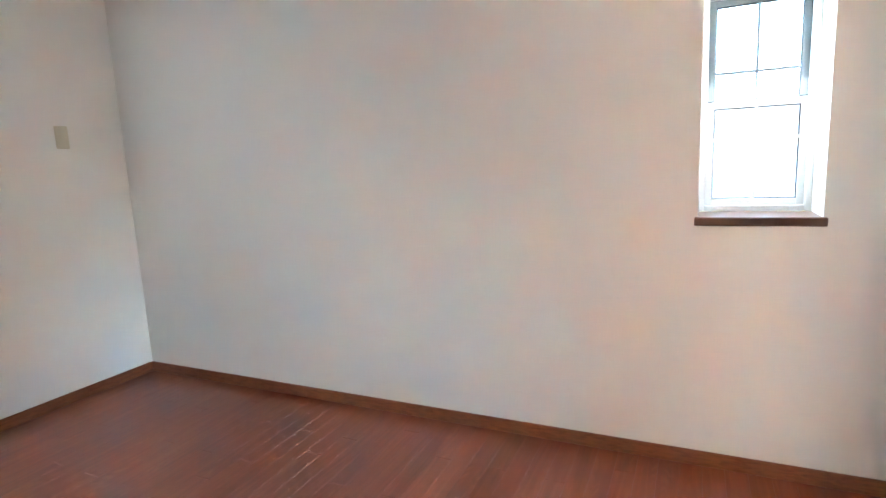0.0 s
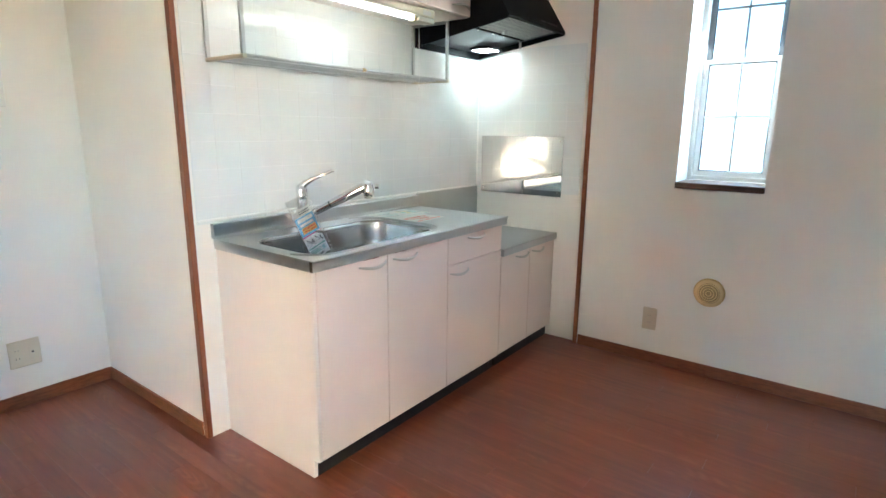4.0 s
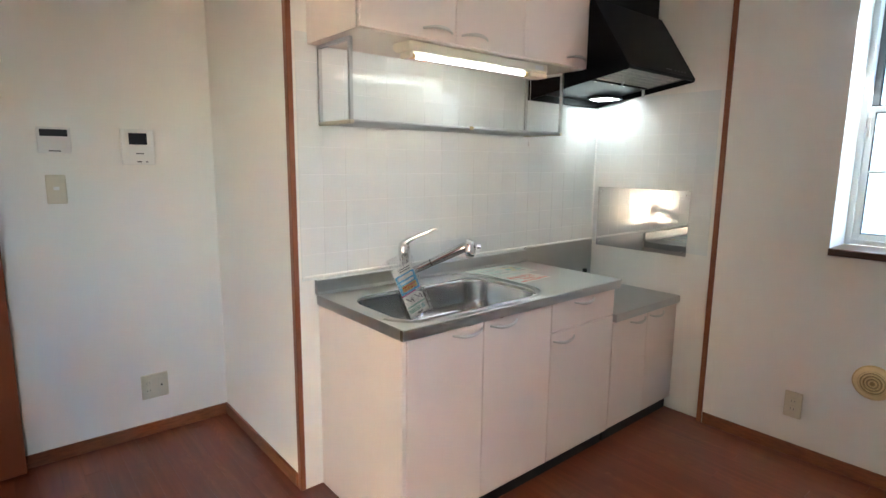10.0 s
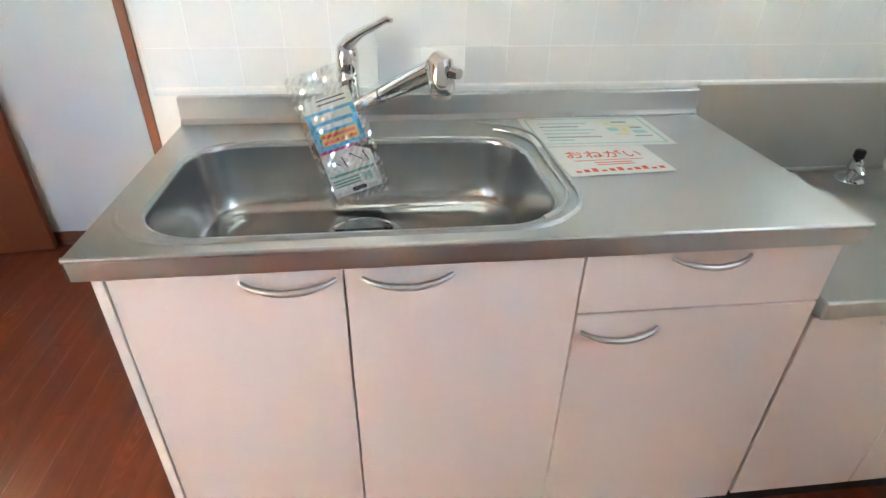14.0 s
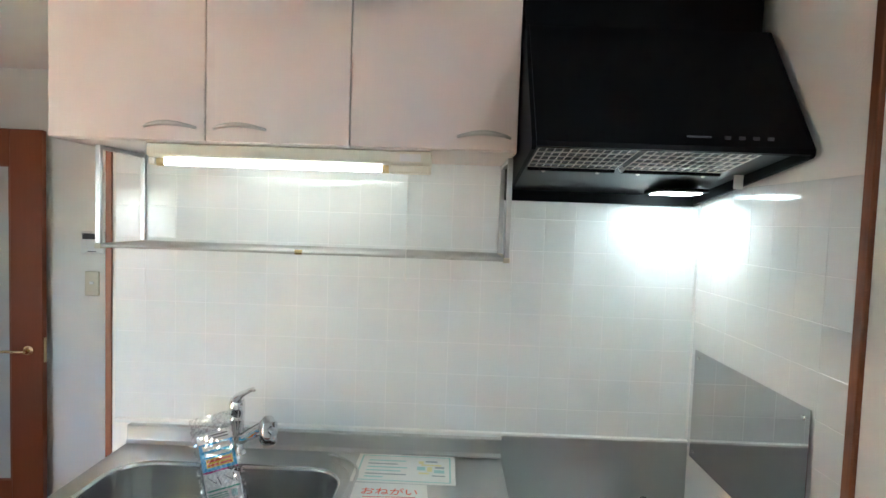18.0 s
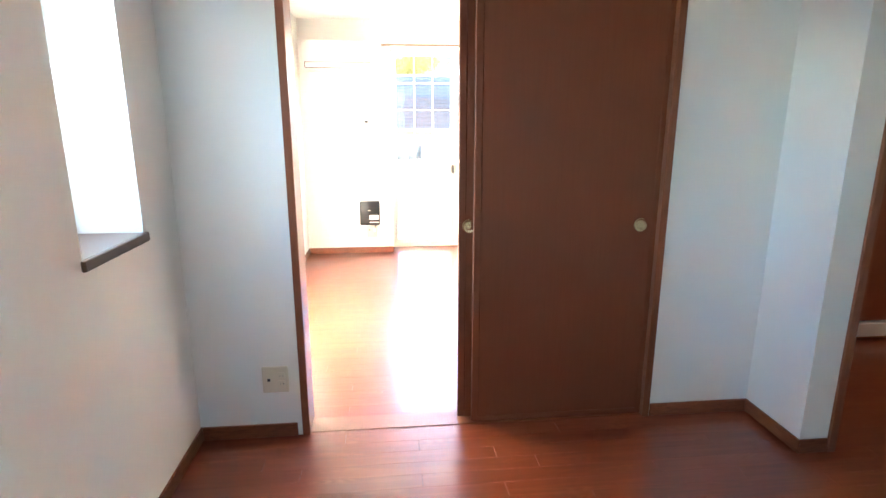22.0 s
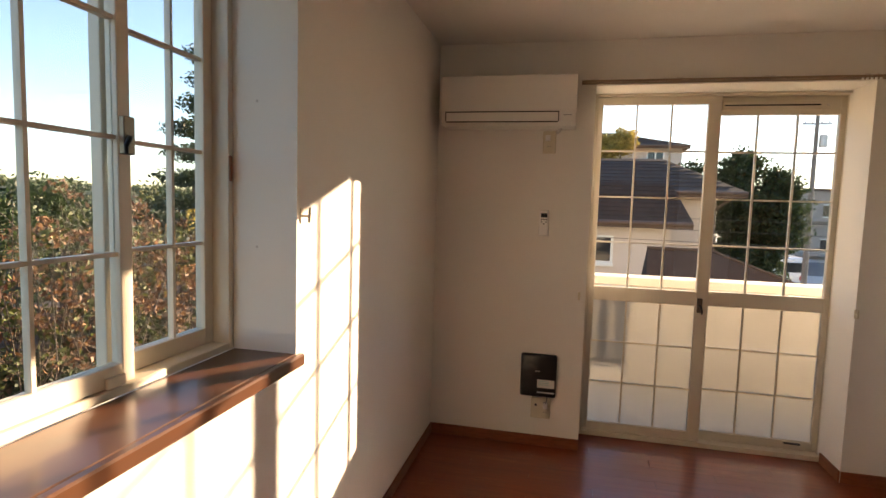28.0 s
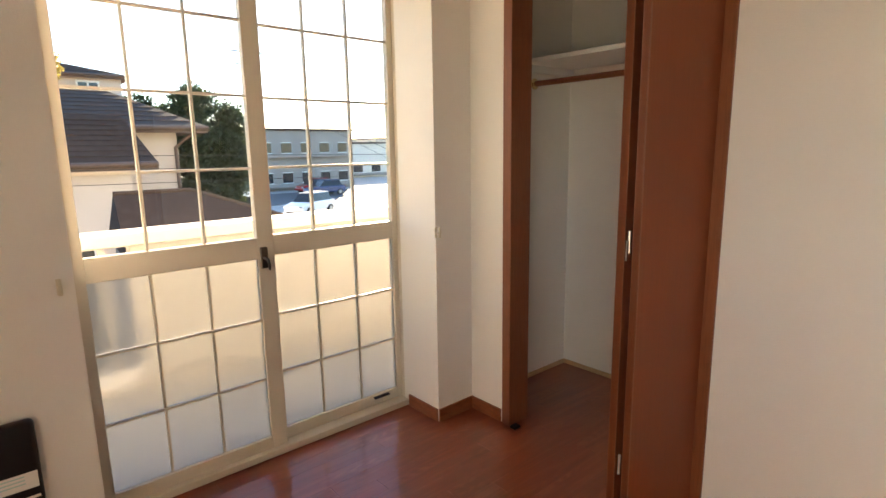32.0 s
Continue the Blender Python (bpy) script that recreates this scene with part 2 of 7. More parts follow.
KICK = material("black_plinth", (0.012, 0.012, 0.014), 0.5, vary=0.1)
STEEL = material("brushed_steel", (0.56, 0.56, 0.545), 0.31, 1.0, rough_vary=0.025, vary=0.015, vary_scale=4, aniso=0.4)
DARK_METAL = material("dark_bronze_metal", (0.16, 0.13, 0.10), 0.4, 0.8, vary=0.06)
RAIL_BRONZE = material("bronze_rail", (0.30, 0.22, 0.15), 0.35, 0.7, vary=0.05)
SHELF_WOOD = material("pale_strip_wood", (0.52, 0.36, 0.20), 0.5, grain=((0.42, 0.27, 0.14), 12, 0.5), stretch=(1, 1, 6), vary=0.05)
STEEL_BOWL = material("satin_steel_bowl", (0.46, 0.455, 0.44), 0.22, 1.0, vary=0.02, vary_scale=4, aniso=0.3)
STEEL_MIRROR = material("polished_steel", (0.62, 0.62, 0.62), 0.008, 1.0, vary=0.03, bump=0.006, bump_scale=5)
CHROME = material("chrome", (0.80, 0.80, 0.80), 0.06, 1.0)
SATIN = material("satin_nickel", (0.64, 0.60, 0.55), 0.36, 1.0, vary=0.04)
BRASS = material("pale_brass", (0.70, 0.55, 0.30), 0.22, 1.0, vary=0.05)
BLACK_STEEL = material("black_enamel", (0.004, 0.004, 0.0045), 0.42, vary=0.15, spec=0.10)
BLACK_PLASTIC = material("black_plastic", (0.013, 0.012, 0.013), 0.35, vary=0.1)
WHITE_PLASTIC = material("white_plastic", (0.78, 0.77, 0.74), 0.38, vary=0.015)
AC_PLASTIC = material("air_conditioner_plastic", (0.80, 0.78, 0.73), 0.40, vary=0.015)
REMOTE_WHITE = material("white_remote_plastic", (0.90, 0.89, 0.86), 0.35, vary=0.01)
LCD = material("grey_lcd", (0.045, 0.047, 0.052), 0.14, vary=0.04)
CREAM_PLASTIC = material("cream_plate", (0.66, 0.60, 0.46), 0.42, vary=0.03)
CREAM_PLASTIC_LIGHT = material("cream_lamp_plastic", (0.80, 0.74, 0.60), 0.42, vary=0.03)
YELLOWED = material("yellowed_plastic", (0.74, 0.55, 0.27), 0.45, vary=0.06, vary_scale=20)
ALU_CREAM = material("cream_window_frame", (0.66, 0.60, 0.49), 0.42, vary=0.02, bump=0.03, bump_scale=200)
ALU_PALE = material("pale_window_frame", (0.78, 0.79, 0.76), 0.40, vary=0.02)
RUBBER = material("black_rubber", (0.02, 0.02, 0.02), 0.7)
PAPER = material("white_paper", (0.82, 0.81, 0.76), 0.8, vary=0.02, vary_scale=30)
INK_RED = material("orange_red_ink", (0.80, 0.13, 0.06), 0.7, vary=0.04)
INK_BLUE = material("light_blue_ink", (0.06, 0.42, 0.72), 0.6, vary=0.04)
INK_DARK = material("dark_ink", (0.04, 0.04, 0.05), 0.7, vary=0.04)
INK_GREEN = material("green_ink", (0.14, 0.42, 0.30), 0.7, vary=0.04)
INK_YELLOW = material("yellow_ink", (0.85, 0.55, 0.05), 0.7, vary=0.04)
INK_PALE = material("pale_teal_ink", (0.45, 0.66, 0.62), 0.7, vary=0.04)
CLEAR = glass("window_glass", tint=(0.96, 0.98, 0.97))
FROST = glass("frosted_glass", rough=0.36, tint=(0.66, 0.68, 0.69), milk=0.012, ior=1.18)
FROST_WHITE = glass("white_frosted_glass", rough=0.7, tint=(0.42, 0.44, 0.455), milk=0.5)
DOOR_FROST = material("door_frosted_glass", (0.52, 0.50, 0.46), 0.35, vary=0.02)
FILM = glass("plastic_sleeve", tint=(0.97, 0.97, 0.97), shine=0.26)
# pale window bars and upper sash coloured dark, as seen against the daylight
BAR_BACKLIT = material("backlit_glazing_bar", (0.20, 0.22, 0.23), 0.45, vary=0.04)
SASH_BACKLIT = material("backlit_outer_sash", (0.16, 0.175, 0.18), 0.5, vary=0.04)
SCREEN = material("dark_screen", (0.02, 0.022, 0.025), 0.12)
TUBE = emitter("fluorescent_tube", (0.93, 1.0, 0.90), TUBE_POWER)
HALL_GLOBE = emitter("hall_lamp_globe", (1.0, 0.72, 0.42), HALL_POWER)
HOOD_LAMP = emitter("hood_lamp", (0.88, 1.0, 0.94), HOOD_POWER)


# ---------------------------------------------------------------- mesh helpers
def add_box(bm, x0, x1, y0, y1, z0, z1, bevel=0.0, segs=1):
    x0, x1, y0, y1, z0, z1 = min(x0, x1), max(x0, x1), min(y0, y1), max(y0, y1), min(z0, z1), max(z0, z1)
    vs = [bm.verts.new(p) for p in ((x0, y0, z0), (x1, y0, z0), (x1, y1, z0), (x0, y1, z0), (x0, y0, z1), (x1, y0, z1), (x1, y1, z1), (x0, y1, z1))]
    fs = [bm.faces.new([vs[i] for i in q]) for q in ((3, 2, 1, 0), (4, 5, 6, 7), (0, 1, 5, 4), (1, 2, 6, 5), (2, 3, 7, 6), (3, 0, 4, 7))]
    if bevel:
        es = list({e for f in fs for e in f.edges})
        bmesh.ops.bevel(bm, geom=es, offset=bevel, segments=segs, affect="EDGES", profile=0.5)
    return bm


def box(x0, x1, y0, y1, z0, z1, bevel=0.0, segs=1):
    return add_box(bmesh.new(), x0, x1, y0, y1, z0, z1, bevel, segs)


def boxes(*lims, bevel=0.0):
    bm = bmesh.new()
    for b in lims:
        add_box(bm, *b, bevel=bevel)
    return bm


def lathe(bm, profile, origin, axis="z", segs=28):
    """Turns (radius, height) points about an axis through origin."""
    rings = []
    for r, h in profile:
        ring = []
        for i in range(segs):
            a = 2 * math.pi * i / segs
            c, s = r * math.cos(a), r * math.sin(a)
            p = {"z": (c, s, h), "x": (h, c, s), "y": (s, h, c)}[axis]
            ring.append(bm.verts.new(Vector(origin) + Vector(p)))
        rings.append(ring)
    for a, b in zip(rings, rings[1:]):
        for i in range(segs):
            j = (i + 1) % segs
            bm.faces.new((a[i], a[j], b[j], b[i]))
    bm.faces.new(rings[0][::-1]), bm.faces.new(rings[-1])
    return bm


def tube(bm, points, radius, segs=12, flat=1.0):
    """A pipe along points; radius may be a list. flat squeezes it along its own second axis."""
    pts = [Vector(p) for p in points]
    rad = radius if isinstance(radius, (list, tuple)) else [radius] * len(pts)
    rings, up = [], None
    for i, p in enumerate(pts):
        d = (pts[min(i + 1, len(pts) - 1)] - pts[max(i - 1, 0)]).normalized()
        if up is None:
            up = d.orthogonal().normalized()
        side = d.cross(up).normalized()
        up = side.cross(d).normalized()
        rings.append([bm.verts.new(p + (up * math.cos(a) * flat + side * math.sin(a)) * rad[i]) for a in (2 * math.pi * k / segs for k in range(segs))])
    for a, b in zip(rings, rings[1:]):
        for i in range(segs):
            j = (i + 1) % segs
            bm.faces.new((a[i], a[j], b[j], b[i]))
    bm.faces.new(rings[0][::-1]), bm.faces.new(rings[-1])
    return bm


def prism(bm, outline, axis, a, b, bevel=0.0):
    """A closed outline of (u, v) drawn out from a to b along an axis. u, v are the two other axes in xyz order."""
    def at(u, v, w):
        return {"x": (w, u, v), "y": (u, w, v), "z": (u, v, w)}[axis]
    lo = [bm.verts.new(at(u, v, a)) for u, v in outline]
    hi = [bm.verts.new(at(u, v, b)) for u, v in outline]
    fs = [bm.faces.new(lo[::-1]), bm.faces.new(hi)]
    for i in range(len(lo)):
        j = (i + 1) % len(lo)
        fs.append(bm.faces.new((lo[i], lo[j], hi[j], hi[i])))
    if bevel:
        bmesh.ops.bevel(bm, geom=list({e for f in fs for e in f.edges}), offset=bevel, segments=1, affect="EDGES")
    return bm


def solid(bm, smooth=False):
    bmesh.ops.recalc_face_normals(bm, faces=bm.faces)
    if smooth:
        for f in bm.faces:
            f.smooth = True
    return bm


def thing(name, at, label, category, group="", kind=""):
    ob = new(name)
    ob.location = at
    ob.empty_display_size = 0.1
    return tagged(ob, label, category, group, kind)


def root_of(ob):
    p = Vector((0, 0, 0))
    while ob:
        p = p + Vector(ob.location)
        ob = ob.parent
    return p


def part(name, bm, mat, parent=None, label="", smooth=False):
    """Links a bmesh, drawn in world metres, as one mesh under a thing or a part."""
    solid(bm, smooth)
    me = bpy.data.meshes.new(name)
    if parent is not None:
        bmesh.ops.translate(bm, verts=bm.verts, vec=-root_of(parent))
    bm.to_mesh(me)
    bm.free()
    me.materials.append(mat)
    if smooth:
        me.set_sharp_from_angle(angle=radians(38))
    ob = new(name, me)
    ob.parent = parent
    if label:
        tagged(ob, label)
    return ob


def single(name, bm, mat, label, category, group="", kind="", smooth=False):
    """A thing of one mesh, its origin at the middle of its base."""
    solid(bm, smooth)
    vs = [v.co for v in bm.verts]
    base = Vector(((min(v.x for v in vs) + max(v.x for v in vs)) / 2, (min(v.y for v in vs) + max(v.y for v in vs)) / 2, min(v.z for v in vs)))
    bmesh.ops.translate(bm, verts=bm.verts, vec=-base)
    me = bpy.data.meshes.new(name)
    bm.to_mesh(me)
    bm.free()
    me.materials.append(mat)
    if smooth:
        me.set_sharp_from_angle(angle=radians(38))
    ob = new(name, me)
    ob.location = base
    return tagged(ob, label, category, group, kind)


def structure(name, bm, mat, label, category):
    return single(name, bm, mat, label, category, kind="structure")


def words(name, text, size, m, mat, parent, label=""):
    """Raised lettering in the built-in font, as a mesh."""
    cu = bpy.data.curves.new(name, "FONT")
    cu.body, cu.size, cu.extrude, cu.align_x, cu.align_y = text, size, 0.0002, "CENTER", "CENTER"
    tmp = new(name, cu)
    me = bpy.data.meshes.new_from_object(tmp.evaluated_get(bpy.context.evaluated_depsgraph_get()))
    bpy.data.objects.remove(tmp)
    me.transform(Matrix.Translation(-root_of(parent)) @ m)
    me.materials.append(mat)
    ob = new(name, me)
    ob.parent = parent
    return tagged(ob, label)

# ---------------------------------------------------------------- plan (metres)
CEIL = 2.20
X_W, X_E, X_E2 = -2.18, 1.472, 1.60          # west wall, partition (both faces)
X_K = -2.21                                   # west wall inside the kitchen recess
Y_N, Y_K, Y_S = 2.69, 0.185, -0.695           # north wall, kitchen back wall, south wall
X_R = -0.335                                  # return wall beside the kitchen
X_D, X_D2 = 1.14, 1.26                        # wall with the hall door
Y_COL = 0.28
X_F, X_B = 4.728, 4.988                        # balcony wall, balcony door plane
Y_C = 0.37                                    # closet wall
T = 0.16                                      # outer walls


def wall(name, lims, label):
    return structure(name, boxes(*lims), WALLPAPER, label, "wall")


def opening_wall(name, along, a0, a1, b0, b1, holes, label, z1=CEIL):
    """A wall along an axis from a0 to a1, from b0 to b1 thick, with holes (h0, h1, low, high)."""
    bm, cuts = bmesh.new(), sorted(holes)
    def put(p0, p1, z0, z):
        if p1 - p0 > 1e-4 and z - z0 > 1e-4:
            add_box(bm, *((p0, p1, b0, b1) if along == "x" else (b0, b1, p0, p1)), z0, z)
    at = a0
    for h0, h1, lo, hi in cuts:
        put(at, h0, 0, z1), put(h0, h1, 0, lo), put(h0, h1, hi, z1)
        at = h1
    put(at, a1, 0, z1)
    bmesh.ops.remove_doubles(bm, verts=bm.verts, dist=1e-5)
    return structure(name, bm, WALLPAPER, label, "wall")


NWIN = (0.815, 1.185, 0.945, 1.745)      # small north window: x0, x1, sill, top
KWIN = (1.388, 1.772, 0.968, 2.11)      # kitchen window: y0, y1, sill, top
BWIN = (1.80, 3.10, 0.905, 2.02)      # large north window of the second room
SLIDE = (0.748, 2.275, 1.99)            # sliding doors: y0, y1, head
HALL = (-0.62, 0.16, 1.946)            # hall door opening
BALC = (0.578, 1.85, 1.97)            # balcony door recess
CLOS = (3.66, 4.53, 1.87)             # closet opening with frame

DEPTH = 0.30
opening_wall("wall_north", "x", X_W - T, X_F + 0.25, Y_N, Y_N + DEPTH - 0.02, [(NWIN[0], NWIN[1], NWIN[2] - 0.03, NWIN[3]), (BWIN[0], BWIN[1], BWIN[2] - 0.03, BWIN[3])], "long white wallpapered wall with two recessed windows")
opening_wall("wall_west", "y", 0.93, Y_N, X_W - DEPTH, X_W, [(KWIN[0], KWIN[1], KWIN[2] - 0.03, KWIN[3])], "white wallpapered wall with a narrow kitchen window")
wall("wall_kitchen_side", [(X_K - DEPTH, X_K, Y_K - 0.3, 0.93, 0, CEIL)], "white side wall of the kitchen recess")
wall("wall_kitchen_back", [(X_K, X_R, Y_S - T, Y_K, 0, CEIL)], "white wall behind the kitchen units")
wall("wall_south", [(X_R, X_D2, Y_S - T, Y_S, 0, CEIL)], "white wallpapered wall with intercom and switch")
opening_wall("wall_hall_door", "y", Y_S, Y_COL, X_D, X_D2, [(HALL[0], HALL[1], 0, HALL[2])], "white wall around the open hall door")
wall("wall_jog", [(X_D2, X_E, Y_COL - 0.12, Y_COL, 0, CEIL)], "short white return wall beside the hall door")
opening_wall("wall_partition", "y", Y_COL - 0.12, Y_N, X_E, X_E2, [(SLIDE[0], SLIDE[1], 0, SLIDE[2])], "white partition wall around the sliding doors")
opening_wall("wall_closet", "x", X_E2, X_F, Y_C - 0.10, Y_C, [(CLOS[0], CLOS[1], 0, CLOS[2])], "cream wallpapered wall around the closet")
opening_wall("wall_balcony", "y", Y_C - 0.1, Y_N, X_F, X_F + 0.25, [(BALC[0], BALC[1], 0, BALC[2])], "cream wallpapered wall around the balcony door")
wall("wall_closet_back", [(3.3, 4.77, -0.50, -0.39, 0, CEIL)], "white back wall inside the closet")
wall("wall_closet_west", [(3.2, 3.3, -0.50, Y_C - 0.1, 0, CEIL)], "white side wall inside the closet")
wall("wall_closet_east", [(4.77, 4.975, -0.50, Y_C - 0.1, 0, CEIL)], "white side wall inside the closet")
# plain closing walls of the hall
wall("wall_hall", [(2.20, 2.30, -1.9, Y_COL - 0.12, 0, CEIL), (X_D, 2.30, -2.0, -1.9, 0, CEIL), (X_D, X_D2, -1.9, Y_S - T, 0, CEIL), (X_E2, 2.20, Y_COL - 0.12, Y_COL, 0, CEIL)], "white walls of the hall beyond the door")
structure("ceiling", boxes((X_W - DEPTH, 4.975, -2.0, Y_N + 0.3, CEIL, CEIL + 0.12)), CEILING_PAPER, "white textured wallpaper ceiling", "ceiling")
structure("floor", boxes((X_W - T, 5.05, -2.0, Y_N + 0.25, -0.12, -0.008)), JOINT, "dark base under the red-brown floorboards", "floor")

# ---------------------------------------------------------------- skirting, trims, frames
def skirting(name, x0, x1, y0, y1, z1=0.06):
    return structure(name, box(x0, x1, y0, y1, 0.001, z1, 0.002), BASE_WOOD, "brown wooden skirting board along the wall", "skirting board")


B = 0.009
skirting("baseboard", X_W, X_E, Y_N - B, Y_N)
skirting("baseboard", X_W, X_W + B, 0.935, Y_N - B)
skirting("baseboard", X_R, X_D, Y_S, Y_S + B)
skirting("baseboard", X_R, X_R + B, Y_S + B, 0.15)
skirting("baseboard", X_D - B, X_E, Y_COL, Y_COL + B)
skirting("baseboard", X_D - B, X_D, 0.165, Y_COL)
skirting("baseboard", X_E - B, X_E, Y_COL + B, SLIDE[0] - 0.005)
skirting("baseboard", X_E - B, X_E, SLIDE[1] + 0.02, Y_N - B)
skirting("baseboard", X_E2, X_F, Y_N - B, Y_N)
skirting("baseboard", X_F - B, X_F, BALC[1], Y_N - B)
skirting("baseboard", X_F - B, X_F, Y_C + B, BALC[0])
skirting("baseboard", X_F, X_B - 0.05, BALC[0], BALC[0] + B)
skirting("baseboard", CLOS[1] + 0.01, X_F, Y_C, Y_C + B)
skirting("baseboard", X_E2, CLOS[0] - 0.01, Y_C, Y_C + B)
for lims in ((4.761, 4.77, -0.381, Y_C - 0.1), (3.3, 4.77, -0.39, -0.381)):
    structure("baseboard", box(*lims, 0.001, 0.024, 0.002), SHELF_WOOD, "pale wooden strip along the closet floor", "skirting board")
skirting("baseboard", 2.191, 2.20, -1.9, Y_COL - 0.13, 0.027)
structure("trim", box(X_R - 0.013, X_R + 0.008, Y_K - 0.022, Y_K + 0.006, 0.001, CEIL - 0.002, 0.002), TRIM_WOOD, "brown wooden corner trim beside the kitchen wall", "trim")
structure("trim", box(X_K, X_W + 0.010, 0.906, 0.93, 0.001, CEIL - 0.002, 0.002), TRIM_WOOD, "brown wooden trim edging the kitchen tiles", "trim")


def casing(name, along, a0, a1, b0, b1, top, w, label, category="door frame", mat=None, sill=False):
    """Posts and head of a door frame in an opening from a0 to a1 along an axis; b0 to b1 across the wall."""
    f = thing(name, ((a0 + a1) / 2, (b0 + b1) / 2, 0) if along == "x" else ((b0 + b1) / 2, (a0 + a1) / 2, 0), label, category, kind="structure")
    def bar(n, p0, p1, z0, z1):
        part(n, box(*((p0, p1, b0, b1) if along == "x" else (b0, b1, p0, p1)), z0, z1, 0.002), mat or TRIM_WOOD, f)
    bar("post", a0, a0 + w, 0.001, top - w), bar("post", a1 - w, a1, 0.001, top - w), bar("head", a0, a1, top - w, top)
    return f


# sliding doors between the rooms
slide_frame = casing("door_frame_1", "y", SLIDE[0] - 0.0, SLIDE[1], X_E - 0.012, X_E2 + 0.012, SLIDE[2], 0.03, "brown wooden frame of the sliding doors")
part("track", box(X_E + 0.01, X_E2 - 0.01, SLIDE[0] + 0.03, SLIDE[1] - 0.03, 0.0005, 0.003), TRIM_WOOD, slide_frame, "thin wooden floor track")
part("head_rail", box(X_E + 0.016, X_E + 0.05, SLIDE[0] + 0.03, SLIDE[1] - 0.03, 1.935, 1.958, 0.002), WHITE_PLASTIC, slide_frame, "white sliding door head rail")


def sliding_door(y0, y1, x0, pulls, label):
    d = thing("sliding_door", (x0 + 0.015, (y0 + y1) / 2, 0.004), label, "sliding door", "sliding doors between the rooms")
    part("panel", box(x0 + 0.004, x0 + 0.026, y0 + 0.03, y1 - 0.03, 0.03, 1.90), SLIDE_WOOD, d)
    for a, b in ((y0, y0 + 0.03), (y1 - 0.03, y1)):
        part("stile", box(x0 + 0.002, x0 + 0.028, a, b, 0.006, 1.93, 0.002), SLIDE_WOOD, d)
    part("rail", box(x0 + 0.002, x0 + 0.028, y0 + 0.03, y1 - 0.03, 0.006, 0.03), SLIDE_WOOD, d)
    part("rail", box(x0 + 0.002, x0 + 0.028, y0 + 0.03, y1 - 0.03, 1.90, 1.93), SLIDE_WOOD, d)
    for y in pulls:
        bm = lathe(bmesh.new(), ((0.006, -0.0005), (0.016, -0.001), (0.020, 0.0), (0.027, -0.003), (0.029, -0.002), (0.029, 0.002)), (x0 + 0.001, y, 0.875), "x", 32)
        part("finger_pull", bm, BRASS, d, "round pale brass finger pull", smooth=True)
    return d


sliding_door(0.77, 1.55, X_E + 0.018, (0.848,), "red-brown wooden sliding door, pushed open in front of another")
sliding_door(0.835, 1.606, X_E + 0.066, (1.562,), "red-brown wooden sliding door, pushed open behind another")

# hall door, wide open into the room
casing("door_frame_2", "y", HALL[0], HALL[1], X_D - 0.012, X_D2 + 0.012, HALL[2], 0.035, "brown wooden frame of the hall door")
LEAF = Matrix.Translation((X_D + 0.03, HALL[0] + 0.035, 0)) @ Matrix.Rotation(radians(184.2), 4, "Z")
leaf = thing("hall_door", (0, 0, 0), "red-brown wooden door with two frosted glass strips, standing open", "door")
LW, LT, LH = 0.667, 0.035, 1.905


def leaf_part(name, bm, mat, label="", smooth=False):
    return part(name, bm, mat, leaf, label, smooth)


SL = ((0.120, 0.238), (0.405, 0.523))
SZ = (0.22, 1.735)
leaf_part("stile", box(0, SL[0][0], 0, LT, 0.01, LH, 0.002), DOOR_WOOD)
leaf_part("stile", box(SL[0][1], SL[1][0], 0, LT, SZ[0], SZ[1]), DOOR_WOOD)
leaf_part("stile", box(SL[1][1], LW, 0, LT, 0.01, LH, 0.002), DOOR_WOOD)
for a, b in ((SL[0][0], SL[1][1]),):
    leaf_part("rail", box(a, b, 0, LT, 0.01, SZ[0]), DOOR_WOOD)
    leaf_part("rail", box(a, b, 0, LT, SZ[1], LH), DOOR_WOOD)
for a, b in SL:
    leaf_part("pane", box(a, b, 0.013, 0.019, SZ[0], SZ[1]), DOOR_FROST, "frosted glass strip")
    leaf_part("beading", boxes((a, a + 0.007, 0.001, LT - 0.001, SZ[0], SZ[1]), (b - 0.007, b, 0.001, LT - 0.001, SZ[0], SZ[1]), (a + 0.007, b - 0.007, 0.001, LT - 0.001, SZ[0], SZ[0] + 0.007), (a + 0.007, b - 0.007, 0.001, LT - 0.001, SZ[1] - 0.007, SZ[1])), TRIM_WOOD)


def lever(x, z, side, turn, parent, far):
    """A brass lever handle with a round rose on a door face at y = side."""
    s = 1 if side > 0.01 else -1
    rose = part("rose", lathe(bmesh.new(), ((0.024, 0), (0.024, s * 0.006), (0.020, s * 0.009), (0.010, s * 0.010), (0.010, s * 0.038)), (x, side, z), "y", 24), BRASS, parent, "round brass rose", smooth=True)
    part("lever", tube(bmesh.new(), [(x, side + s * 0.036, z), (x + turn * 0.03, side + s * 0.044, z + 0.001), (x + turn * 0.08, side + s * 0.044, z + 0.003), (x + turn * 0.115, side + s * 0.041, z - 0.002)], [0.009, 0.008, 0.007, 0.006], 12), BRASS, parent, "pale brass lever handle", smooth=True)


